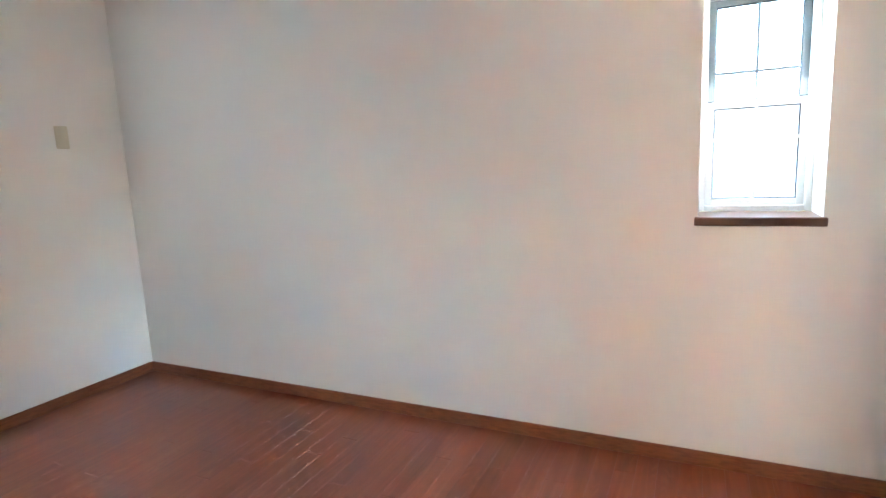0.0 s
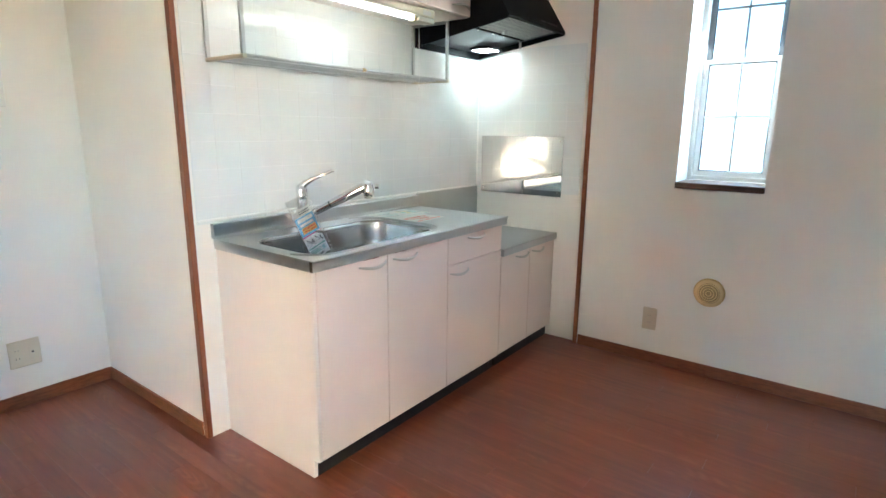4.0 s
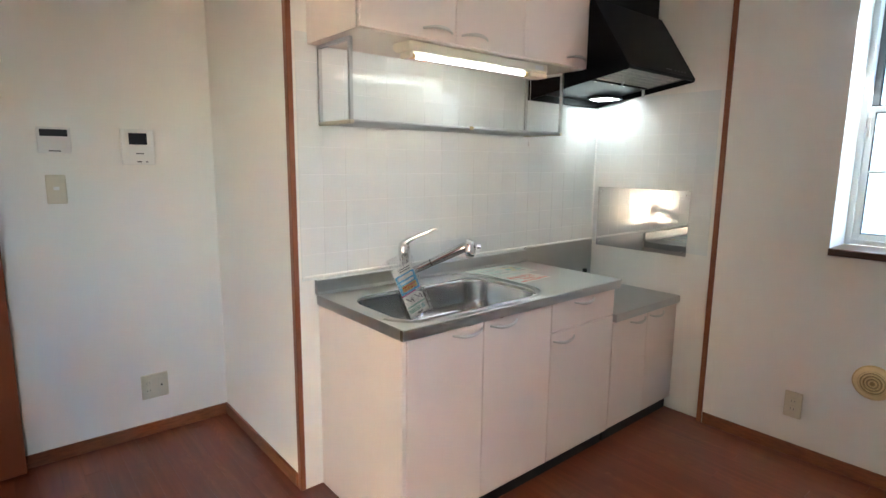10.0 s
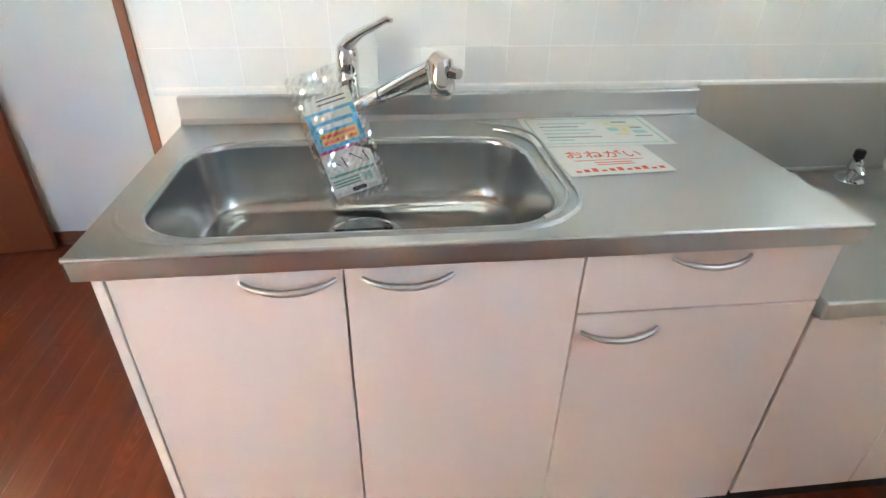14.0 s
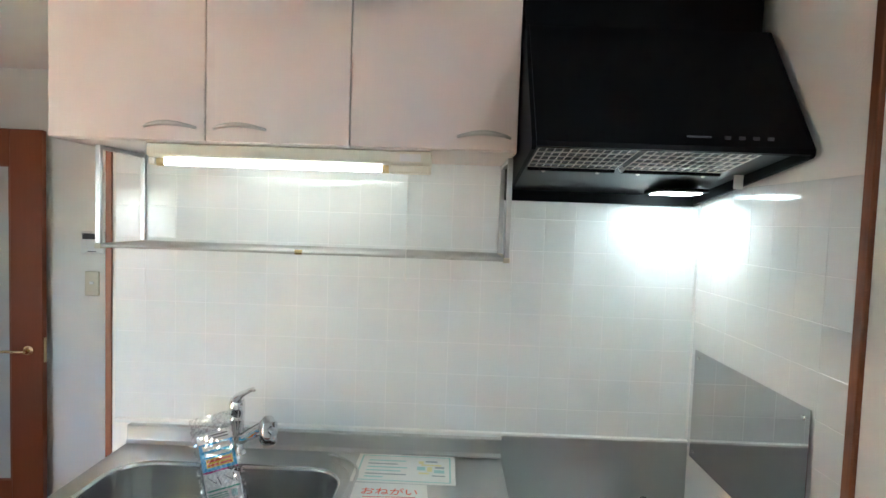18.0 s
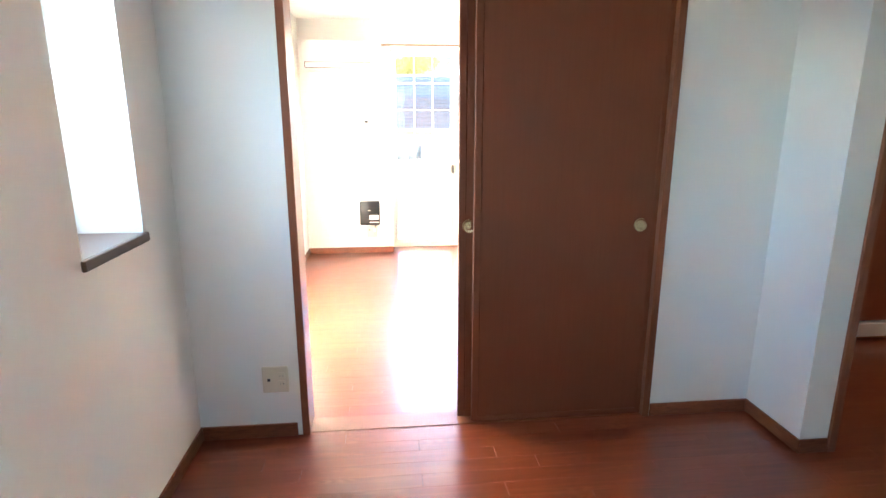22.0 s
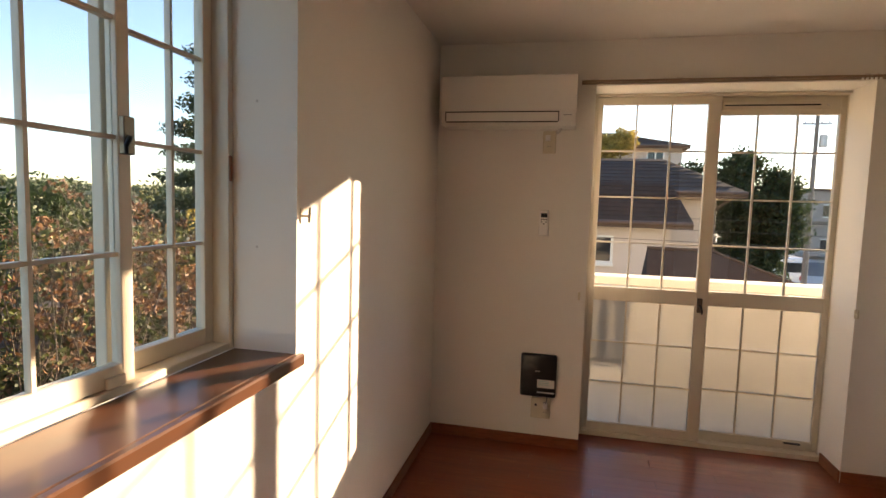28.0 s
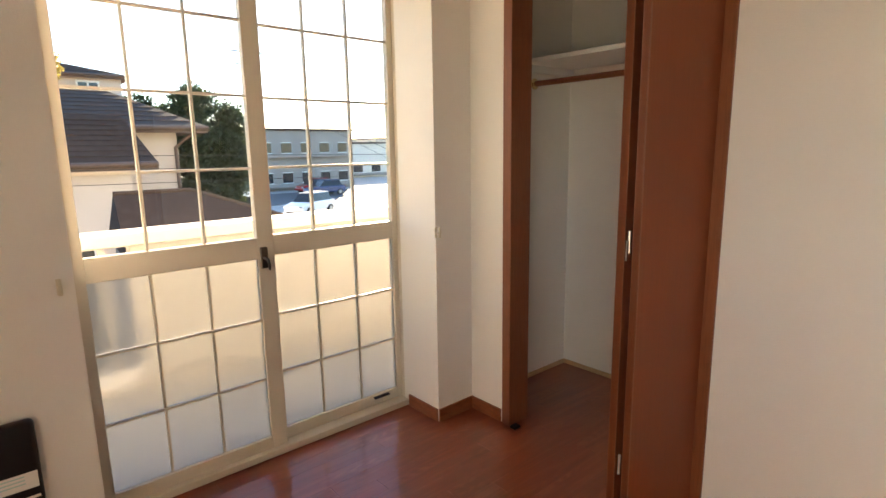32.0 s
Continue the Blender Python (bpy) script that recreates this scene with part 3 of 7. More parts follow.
HZ = 0.858
lever(LW - 0.062, HZ, 0.0, -1, leaf, 0)
lever(LW - 0.062, HZ, LT, -1, leaf, 0)
leaf_part("latch", box(LW - 0.0005, LW + 0.0015, 0.008, 0.028, HZ - 0.06, HZ + 0.06), BRASS, "brass latch plate")
for z in (0.25, 1.65):
    leaf_part("hinge", tube(bmesh.new(), [(-0.004, LT + 0.004, z - 0.04), (-0.004, LT + 0.004, z + 0.04)], 0.006, 10), BRASS, "brass hinge")
leaf.matrix_world = LEAF
# door in the hall opposite, raised on a white step
hd = thing("hall_cupboard_door", (2.18, -1.08, 0.11), "closed brown wooden door with brass lever in the hall", "door")
part("panel", box(2.165, 2.19, -1.45, -0.715, 0.125, 1.955, 0.002), DOOR_WOOD, hd)
for a, b in ((-1.475, -1.455), (-0.71, -0.69)):
    part("frame_post", box(2.16, 2.199, a, b, 0.112, 1.98, 0.002), TRIM_WOOD, hd)
part("frame_head", box(2.16, 2.199, -1.455, -0.71, 1.96, 1.98, 0.002), TRIM_WOOD, hd)
part("lever", tube(bmesh.new(), [(2.165, -0.785, 1.045), (2.125, -0.785, 1.045), (2.12, -0.81, 1.047), (2.12, -0.885, 1.045)], [0.009, 0.009, 0.008, 0.006], 12), BRASS, hd, "brass lever handle", smooth=True)
part("rose", lathe(bmesh.new(), ((0.024, 0.0), (0.024, -0.006), (0.016, -0.010)), (2.165, -0.785, 1.045), "x", 24), BRASS, hd, "brass rose", smooth=True)
part("vent_grille", boxes(*[(2.158, 2.1645, -1.44, -1.40, z, z + 0.006) for z in (0.25, 0.265, 0.28, 0.295, 0.31)]), BLACK_PLASTIC, hd, "small dark vent slots")
for z in (0.4, 1.72):
    part("hinge", tube(bmesh.new(), [(2.158, -1.453, z - 0.04), (2.158, -1.453, z + 0.04)], 0.006, 10), BRASS, hd, "brass hinge")
structure("step", box(2.15, 2.20, -1.9, Y_COL - 0.12, 0.028, 0.112, 0.003), PANEL_WHITE, "white raised step under the hall door", "step")


# ---------------------------------------------------------------- small windows
def small_window(name, P, u0, u1, z0, z1, rail, rows_low, rows_up, frost_up, label, nose=0.012):
    """A two-sash window at the back of a recess. P(u, d, z) maps along the wall, outwards and up to the world."""
    def bx(a0, a1, d0, d1, c0, c1, bevel=0.0):
        p, q = P(a0, d0, c0), P(a1, d1, c1)
        return box(p[0], q[0], p[1], q[1], p[2], q[2], bevel)
    w = thing(name, P((u0 + u1) / 2, 0.1, z0), label, "window", kind="structure")
    D0, D1 = 0.205, 0.295
    e = 0.022
    fr = part("window_frame", bx(u0, u0 + e, D0, D1, z0, z1, 0.002), ALU_PALE, w)
    part("window_frame", bx(u1 - e, u1, D0, D1, z0, z1, 0.002), ALU_PALE, w)
    part("window_frame", bx(u0 + e, u1 - e, D0, D1, z0, z0 + e, 0.002), ALU_PALE, w)
    part("window_frame", bx(u0 + e, u1 - e, D0, D1, z1 - e, z1, 0.002), ALU_PALE, w)
    for n, d, a, b, rows, frost in (("lower_sash", 0.225, z0 + e, rail + 0.012, rows_low, True), ("upper_sash", 0.262, rail - 0.012, z1 - e, rows_up, frost_up)):
        s = 0.024
        l, r = u0 + e, u1 - e
        # the upper sash has its backlit darkness put into the colour
        frame_mat, bar_mat = (ALU_PALE, ALU_PALE) if n == "lower_sash" else (SASH_BACKLIT, BAR_BACKLIT)
        sash = part(n, bx(l, l + s, d, d + 0.028, a, b, 0.002), frame_mat, w)
        for lims in ((r - s, r, a, b), (l + s, r - s, a, a + s), (l + s, r - s, b - s, b)):
            part("sash_bar", bx(lims[0], lims[1], d, d + 0.028, lims[2], lims[3], 0.002), frame_mat, sash)
        g = 0.004
        for q in ((l + s, l + s + g, a + s, b - s), (r - s - g, r - s, a + s, b - s), (l + s + g, r - s - g, a + s, a + s + g), (l + s + g, r - s - g, b - s - g, b - s)):
            part("gasket", bx(q[0], q[1], d + 0.006, d + 0.018, q[2], q[3]), RUBBER, sash)
        pane = part("pane", bx(l + s, r - s, d + 0.0105, d + 0.0145, a + s, b - s), FROST_WHITE if frost else CLEAR, sash, "frosted glass pane" if frost else "clear glass pane")
        pane.visible_shadow = False
        m = (l + r) / 2
        cuts = [a + s, *rows, b - s]
        for k, (p, q) in enumerate(zip(cuts, cuts[1:])):
            part("muntin", bx(m - 0.005, m + 0.005, d + 0.003, d + 0.0215, p + (0.005 if k else 0), q - (0.005 if k < len(rows) else 0)), bar_mat, sash)
        for z in rows:
            part("muntin", bx(l + s, r - s, d + 0.002, d + 0.0225, z - 0.005, z + 0.005), bar_mat, sash)
    lz = rail - 0.045
    part("sash_latch", bx(u0 + e + 0.004, u0 + e + 0.018, 0.205, 0.2245, lz - 0.035, lz + 0.01, 0.002), SATIN, w, "small grey metal sash latch")
    part("latch_lever", bx(u0 + e + 0.013, u0 + e + 0.019, 0.195, 0.205, lz - 0.07, lz, 0.002), SATIN, w, "grey latch lever")
    part("meeting_seal", bx(u0 + e, u1 - e, 0.2535, 0.261, rail + 0.0125, rail + 0.018), RUBBER, w, "dark rubber seal")
    part("window_sill", bx(u0 - nose, u1 + nose, -0.014, -0.0005, z0 - 0.030, z0, 0.003), SILL_WOOD, w, "dark brown wooden sill nose")
    part("window_sill", bx(u0, u1, 0.0, 0.204, z0 - 0.030, z0 - 0.0005), SILL_WOOD, w, "brown wooden sill board")
    return w


small_window("window_1", lambda u, d, z: (u, Y_N + d, z), *NWIN, 1.340, (1.213,), (1.460,), False, "narrow white two-sash window with glazing bars in the recess")
small_window("window_2", lambda u, d, z: (X_W - d, u, z), *KWIN, 1.550, (1.285,), (1.80,), True, "narrow white two-sash kitchen window with frosted panes", 0.002)




def sky_lamp(name, at, way, w, h, radiance, color):
    """An area lamp just outside a small window, standing in for the sky's light, which falls from above."""
    d = bpy.data.lights.new(name, "AREA")
    d.shape, d.size, d.size_y, d.energy, d.color = "RECTANGLE", w, h, math.pi * w * h * radiance, color
    o = new(name, d)
    o.matrix_world = look(at, Vector(at) + Vector(way))
    return o


sky_lamp("north_window_daylight", ((NWIN[0] + NWIN[1]) / 2, Y_N + 0.33, (NWIN[2] + NWIN[3]) / 2), (0, -1, -1.0), NWIN[1] - NWIN[0], NWIN[3] - NWIN[2], WINDOW_SKY, (1.0, 0.97, 0.95))
sky_lamp("kitchen_window_daylight", (X_W - 0.33, (KWIN[0] + KWIN[1]) / 2, (KWIN[2] + KWIN[3]) / 2), (1, 0, -0.9), KWIN[1] - KWIN[0], KWIN[3] - KWIN[2], KITCHEN_SKY, (0.96, 0.98, 1.0))


# ---------------------------------------------------------------- plates and controls on the walls of the first room
def plate(name, P, u, z, w, h, label, category, holes=(), mat=None, bars=(), depth=0.008, group=""):
    """A rounded cover plate on a wall: P(u, d, z), d into the room."""
    def bx(a0, a1, d0, d1, c0, c1, bevel=0.0):
        p, q = P(a0, d0, c0), P(a1, d1, c1)
        return box(p[0], q[0], p[1], q[1], p[2], q[2], bevel)
    t = thing(name, P(u, 0.001, z - h / 2), label, category, group)
    part("cover", bx(u - w / 2, u + w / 2, 0.0005, depth, z - h / 2, z + h / 2, 0.0028), mat or CREAM_PLASTIC, t)
    for n, du, dz, a, b, m, lift in holes:
        part(n, bx(u + du - a / 2, u + du + a / 2, depth - 0.001, depth + lift, z + dz - b / 2, z + dz + b / 2, min(lift * 0.4, 0.001)), m, t)
    return t


def socket_holes(pairs):
    out = []
    for du, dz in pairs:
        out.append(("socket_face", du, dz, 0.024, 0.030, CREAM_PLASTIC, 0.0015))
        out += [("slot", du - 0.006, dz, 0.002, 0.009, INK_DARK, 0.0022), ("slot", du + 0.006, dz, 0.002, 0.009, INK_DARK, 0.0022)]
    return out


SOUTH = lambda u, d, z: (u, Y_S + d, z)
WEST = lambda u, d, z: (X_W + d, u, z)
EAST = lambda u, d, z: (X_E - d, u, z)
BALC_W = lambda u, d, z: (X_F - d, u, z)
plate("light_switch", SOUTH, 0.302, 1.182, 0.07, 0.12, "cream wall switch plate with one white rocker", "switch", [("rocker", 0, 0.004, 0.020, 0.014, WHITE_PLASTIC, 0.004)])
plate("wall_socket", SOUTH, -0.004, 0.241, 0.116, 0.12, "cream double wall socket plate above the skirting", "socket", [("socket_face", -0.028, 0, 0.024, 0.075, CREAM_PLASTIC, 0.0015), ("jack", -0.028, 0.0, 0.008, 0.008, INK_DARK, 0.003)] + socket_holes([(0.028, 0.018), (0.028, -0.018)]), group="wall sockets")
plate("wall_socket", WEST, 1.325, 0.243, 0.07, 0.12, "cream wall socket plate beside the vent", "socket", socket_holes([(0, 0.018), (0, -0.018)]), group="wall sockets")
plate("blank_plate", WEST, 2.354, 1.392, 0.065, 0.115, "cream blank cover plate on the white wall", "cover plate", [("centre_cover", 0, 0, 0.03, 0.06, CREAM_PLASTIC, 0.001)])
plate("wall_socket", EAST, 2.372, 0.262, 0.105, 0.115, "cream double wall socket plate beside the sliding doors", "socket", [("jack", 0.026, 0.0, 0.012, 0.012, INK_DARK, 0.003)] + socket_holes([(-0.026, 0.018), (-0.026, -0.018)]), group="wall sockets")
rc = plate("water_heater_remote", SOUTH, 0.294, 1.382, 0.115, 0.105, "white water heater remote control with dark display", "remote panel",
           [("display", 0, 0.030, 0.094, 0.028, LCD, 0.001)], WHITE_PLASTIC, depth=0.018)
for du, dz, a, b in ((0.035, -0.012, 0.016, 0.010), (0.0, -0.012, 0.016, 0.010), (-0.033, -0.008, 0.013, 0.009), (-0.033, -0.026, 0.013, 0.009), (0.03, -0.032, 0.020, 0.008)):
    part("button", box(0.294 + du - a / 2, 0.294 + du + a / 2, Y_S + 0.0175, Y_S + 0.0195, 1.382 + dz - b / 2, 1.382 + dz + b / 2, 0.0008), AC_PLASTIC, rc)
part("print_bar", box(0.275, 0.315, Y_S + 0.0178, Y_S + 0.0184, 1.337, 1.341), INK_DARK, rc)
ic = plate("video_intercom", SOUTH, -0.009, 1.361, 0.130, 0.155, "white video intercom with small dark screen on the wall", "intercom",
           [("bezel", 0, 0.036, 0.102, 0.066, AC_PLASTIC, 0.0015), ("screen", 0, 0.036, 0.072, 0.050, SCREEN, 0.0025)], WHITE_PLASTIC, depth=0.026)
for du, dz, a, b, m in ((0.045, -0.03, 0.016, 0.016, AC_PLASTIC), (-0.005, -0.028, 0.03, 0.004, INK_DARK), (0.0, -0.064, 0.018, 0.005, INK_DARK), (-0.03, -0.064, 0.008, 0.004, INK_DARK)):
    part("button", box(-0.009 + du - a / 2, -0.009 + du + a / 2, Y_S + 0.0255, Y_S + 0.0275, 1.361 + dz - b / 2, 1.361 + dz + b / 2, 0.0006), m, ic)
# round yellowed air vent
vt = thing("round_air_vent", (X_W + 0.001, 1.596, 0.37), "round yellowed plastic air vent with ring louvres", "vent")
part("flange", lathe(bmesh.new(), ((0.072, 0.0005), (0.072, 0.005), (0.066, 0.012), (0.052, 0.013), (0.050, 0.009)), (X_W, 1.596, 0.436), "x", 40), YELLOWED, vt, smooth=True)
for r in (0.012, 0.024, 0.036, 0.047):
    bm = bmesh.new()
    ring = [(X_W + 0.019 - r * 0.1, 1.596 + r * math.cos(a), 0.436 + r * math.sin(a)) for a in (2 * math.pi * k / 32 for k in range(33))]
    tube(bm, ring, 0.0032, 6)
    part("louvre_ring", bm, YELLOWED, vt, smooth=True)
# darker disc: dust plus the shade between the rings, both in its colour
part("core", lathe(bmesh.new(), ((0.046, 0.010), (0.046, 0.012), (0.006, 0.014)), (X_W, 1.596, 0.436), "x", 32), material("vent_shadow_dust", (0.42, 0.29, 0.13), 0.7, vary=0.1, vary_scale=40), vt, "dusty inner disc, darkened for shade behind the rings", smooth=True)

# round lamp on the hall ceiling
hl = thing("hall_ceiling_lamp", (1.75, -0.95, CEIL - 0.06), "small round warm ceiling lamp in the hall", "lamp")
part("base", lathe(bmesh.new(), ((0.07, 0.0), (0.07, -0.012), (0.06, -0.016)), (1.75, -0.95, CEIL - 0.001), "z", 28), WHITE_PLASTIC, hl, smooth=True)
part("globe", lathe(bmesh.new(), ((0.055, -0.016), (0.062, -0.035), (0.045, -0.055), (0.0, -0.062)), (1.75, -0.95, CEIL - 0.001), "z", 28), HALL_GLOBE, hl, "glowing globe", smooth=True)

# ---------------------------------------------------------------- kitchen
def bow_handle(parent, x0, x1, y, z, sag=-0.009):
    """A satin bow handle: a flat arc standing off the door on two feet."""
    pts = []
    for k in range(13):
        u = k / 12
        c = math.sin(math.pi * u)
        pts.append((x0 + (x1 - x0) * u, y + 0.004 + 0.020 * c ** 0.6, z + sag * c))
    rad = [0.0035 + 0.0028 * math.sin(math.pi * k / 12) for k in range(13)]
    return part("handle", tube(bmesh.new(), pts, rad, 10, flat=1.0), SATIN, parent, "satin metal bow handle", smooth=True)


def front(parent, name, x0, x1, y, z0, z1, handle=None, sag=-0.009):
    """A laminate door or drawer front with an edge band and its handle."""
    d = part(name, box(x0 + 0.0015, x1 - 0.0015, y - 0.018, y, z0, z1, 0.0015), CABINET, parent)
    if handle:
        bow_handle(d, handle[0], handle[1], y, handle[2], sag)
    return d


KF = 0.745
sink_cab = thing("sink_cabinet", (-1.015, 0.46, 0), "pale pink laminate sink cabinet with satin bow handles", "kitchen cabinet", "kitchen units")
part("side_panel", prism(bmesh.new(), [(0.19, 0.001), (0.715, 0.001), (0.715, 0.072), (KF, 0.072), (KF, 0.760), (0.19, 0.760)], "x", -0.44, -0.424, 0.001), CABINET_SIDE, sink_cab, "cream laminate side panel")
part("side_panel", box(-1.606, -1.592, 0.19, KF - 0.02, 0.0785, 0.760), CABINET_SIDE, sink_cab)
part("carcass", boxes((-1.592, -0.44, 0.19, 0.20, 0.08, 0.58), (-1.592, -0.44, 0.20, KF - 0.022, 0.08, 0.096), (-1.168, -1.152, 0.20, KF - 0.022, 0.096, 0.60)), CABINET_SIDE, sink_cab)
part("plinth", box(-1.600, -0.44, 0.700, 0.715, 0.001, 0.078), KICK, sink_cab, "recessed black plinth")
front(sink_cab, "door", -0.7815, -0.442, KF, 0.072, 0.756, (-0.631, -0.770, 0.733))
front(sink_cab, "door", -1.160, -0.7815, KF, 0.072, 0.756, (-0.809, -0.949, 0.733))
front(sink_cab, "drawer_front", -1.603, -1.160, KF, 0.634, 0.756, (-1.302, -1.438, 0.740))
front(sink_cab, "door", -1.603, -1.160, KF, 0.072, 0.630, (-1.172, -1.310, 0.598))
for x in (-0.70, -0.86):
    part("worn_edge", prism(bmesh.new(), [(x - 0.05, 0.756), (x + 0.05, 0.756), (x + 0.03, 0.7525), (x + 0.012, 0.754), (x - 0.01, 0.751), (x - 0.035, 0.7535)], "y", KF - 0.004, KF + 0.0006), TRIM_WOOD, sink_cab, "chipped brown edge of the door top")

stove_cab = thing("stove_cabinet", (-1.908, 0.46, 0), "low pale pink laminate stove cabinet beside the sink unit", "kitchen cabinet", "kitchen units")
part("side_panel", box(-1.622, -1.609, 0.19, KF - 0.022, 0.0785, 0.592), CABINET_SIDE, stove_cab)
part("side_panel", box(-2.206, -2.192, 0.19, KF - 0.022, 0.0785, 0.592), CABINET_SIDE, stove_cab)
part("carcass", boxes((-2.192, -1.622, 0.19, 0.20, 0.08, 0.588), (-2.192, -1.622, 0.20, KF - 0.022, 0.08, 0.096)), CABINET_SIDE, stove_cab)
part("plinth", box(-2.20, -1.615, 0.700, 0.715, 0.001, 0.078), KICK, stove_cab, "recessed black plinth")
front(stove_cab, "door", -1.912, -1.612, KF - 0.004, 0.072, 0.589, (-1.753, -1.885, 0.571))
front(stove_cab, "door", -2.204, -1.912, KF - 0.004, 0.072, 0.589, (-1.928, -2.060, 0.571))


def rounded(cx, cy, hx, hy, r, n):
    """n points round a rectangle with rounded corners."""
    out, per = [], n // 4
    for k, (sx, sy, a0) in enumerate(((1, 1, 0), (-1, 1, 90), (-1, -1, 180), (1, -1, 270))):
        for i in range(per):
            a = radians(a0 + 90 * i / (per - 1))
            out.append((cx + sx * (hx - r) + r * math.cos(a), cy + sy * (hy - r) + r * math.sin(a)))
    return out


def loft(bm, loops, cap=True):
    rings = [[bm.verts.new(p) for p in lp] for lp in loops]
    n = len(rings[0])
    for a, b in zip(rings, rings[1:]):
        for i in range(n):
            j = (i + 1) % n
            bm.faces.new((a[i], a[j], b[j], b[i]))
    if cap:
        bm.faces.new(rings[-1])
    return rings


WX0, WX1, WY0, WY1, WZ = -1.613, -0.411, 0.188, 0.768, 0.80
top = thing("sink_worktop", (-1.01, 0.48, 0.762), "brushed stainless steel worktop with a large sink bowl", "worktop")
cx, cy = -0.805, 0.524
HX, HY = 0.337, 0.200
N4 = 64
bm = bmesh.new()
outer = rounded((WX0 + WX1) / 2, (WY0 + 0.012 + WY1) / 2, (WX1 - WX0) / 2 - 0.001, (WY1 - WY0 - 0.012) / 2 - 0.001, 0.002, N4)
hole = rounded(cx, cy, HX, HY, 0.11, N4)
loft(bm, [[(x, y, WZ) for x, y in outer], [(x, y, WZ) for x, y in hole]], cap=False)
loft(bm, [[(x, y, 0.762) for x, y in outer], [(x, y, 0.796) for x, y in rounded((WX0 + WX1) / 2, (WY0 + 0.012 + WY1) / 2, (WX1 - WX0) / 2, (WY1 - WY0 - 0.012) / 2, 0.002, N4)], [(x, y, WZ) for x, y in outer]], cap=False)
bmesh.ops.remove_doubles(bm, verts=bm.verts, dist=1e-5)
part("top_sheet", bm, STEEL, top, smooth=True)
bm = bmesh.new()
loops = []
for inset, z in ((0.0, 0.80), (0.003, 0.7995), (0.006, 0.797), (0.008, 0.793)):
    loops.append([(x, y, z) for x, y in rounded(cx, cy, HX - inset, HY - inset, 0.11 - inset, N4)])
for inset, z in ((0.009, 0.786), (0.012, 0.755), (0.017, 0.715), (0.024, 0.673), (0.036, 0.657), (0.056, 0.651)):
    loops.append([(x, y + 0.0, z) for x, y in rounded(cx, cy, HX - inset, HY - inset, max(0.11 - inset, 0.03), N4)])
loops.append([(cx + 0.076 * math.cos(a), 0.472 + 0.076 * math.sin(a), 0.648) for a in [math.atan2(p[1] - 0.472, p[0] - cx) for p in loops[-1]]])
loft(bm, loops, cap=False)
part("sink_bowl", bm, STEEL_BOWL, top, "deep rounded stainless sink bowl", smooth=True)
part("drain_ring", lathe(bmesh.new(), ((0.079, 0.64), (0.079, 0.6495), (0.072, 0.651), (0.064, 0.646), (0.062, 0.632), (0.0, 0.632)), (cx, 0.472, 0), "z", 40), CHROME, top, "chrome drain ring", smooth=True)
part("drain_cover", lathe(bmesh.new(), ((0.054, 0.634), (0.054, 0.643), (0.043, 0.648), (0.018, 0.646), (0.011, 0.636)), (cx, 0.472, 0), "z", 36), BLACK_PLASTIC, top, "black strainer cover", smooth=True)
part("rim_ridge", tube(bmesh.new(), [(x, y, WZ + 0.0005) for x, y in rounded(cx, 0.488, 0.376, 0.250, 0.13, 96)][3:-26], 0.006, 8, flat=0.6), STEEL, top, "pressed ridge round the bowl", smooth=True)
part("rim_ridge", tube(bmesh.new(), [(x, y, WZ + 0.0005) for x, y in rounded(cx, 0.500, 0.358, 0.222, 0.125, 96)][31:-31], 0.005, 8, flat=0.6), STEEL, top, smooth=True)
part("back_lip", prism(bmesh.new(), [(WY0, 0.80), (WY0, 0.858), (WY0 + 0.018, 0.858), (WY0 + 0.020, 0.856), (WY0 + 0.022, 0.812), (WY0 + 0.030, 0.8005)], "x", WX0, WX1, 0.0008), STEEL, top, "upstand along the wall")
part("front_nose", tube(bmesh.new(), [(WX0, WY1 - 0.001, 0.797), (WX1, WY1 - 0.001, 0.797)], 0.0045, 10), STEEL, top, smooth=True)
part("corner_cap", box(-0.4115, -0.4095, 0.755, WY1 + 0.0008, 0.763, 0.798, 0.0008), DARK_METAL, top, "dark corner joint")
part("end_stop", tube(bmesh.new(), [(-1.30, 0.222, 0.806), (-1.60, 0.222, 0.806)], 0.004, 8), STEEL, top, smooth=True)

stop = thing("stove_worktop", (-1.91, 0.46, 0.594), "low stainless steel stove shelf with steel splashback", "worktop")
part("top_sheet", box(-2.208, -1.6135, 0.195, 0.756, 0.594, 0.632, 0.003), STEEL, stop)
part("splashback", box(-2.208, -1.6135, 0.187, 0.1945, 0.594, 0.866, 0.001), STEEL, stop, "plain steel splashback")
part("back_rail", box(-2.205, -1.62, 0.1945, 0.203, 0.6325, 0.644, 0.002), STEEL, stop)
part("cap_strip", box(-2.208, -1.6135, 0.186, 0.200, 0.8665, 0.874, 0.001), PANEL_WHITE, stop, "white sealing strip")
structure("trim", box(-1.6130, -0.36, 0.1862, 0.196, 0.8665, 0.873, 0.001), PANEL_WHITE, "white sealing strip above the steel upstand", "trim")

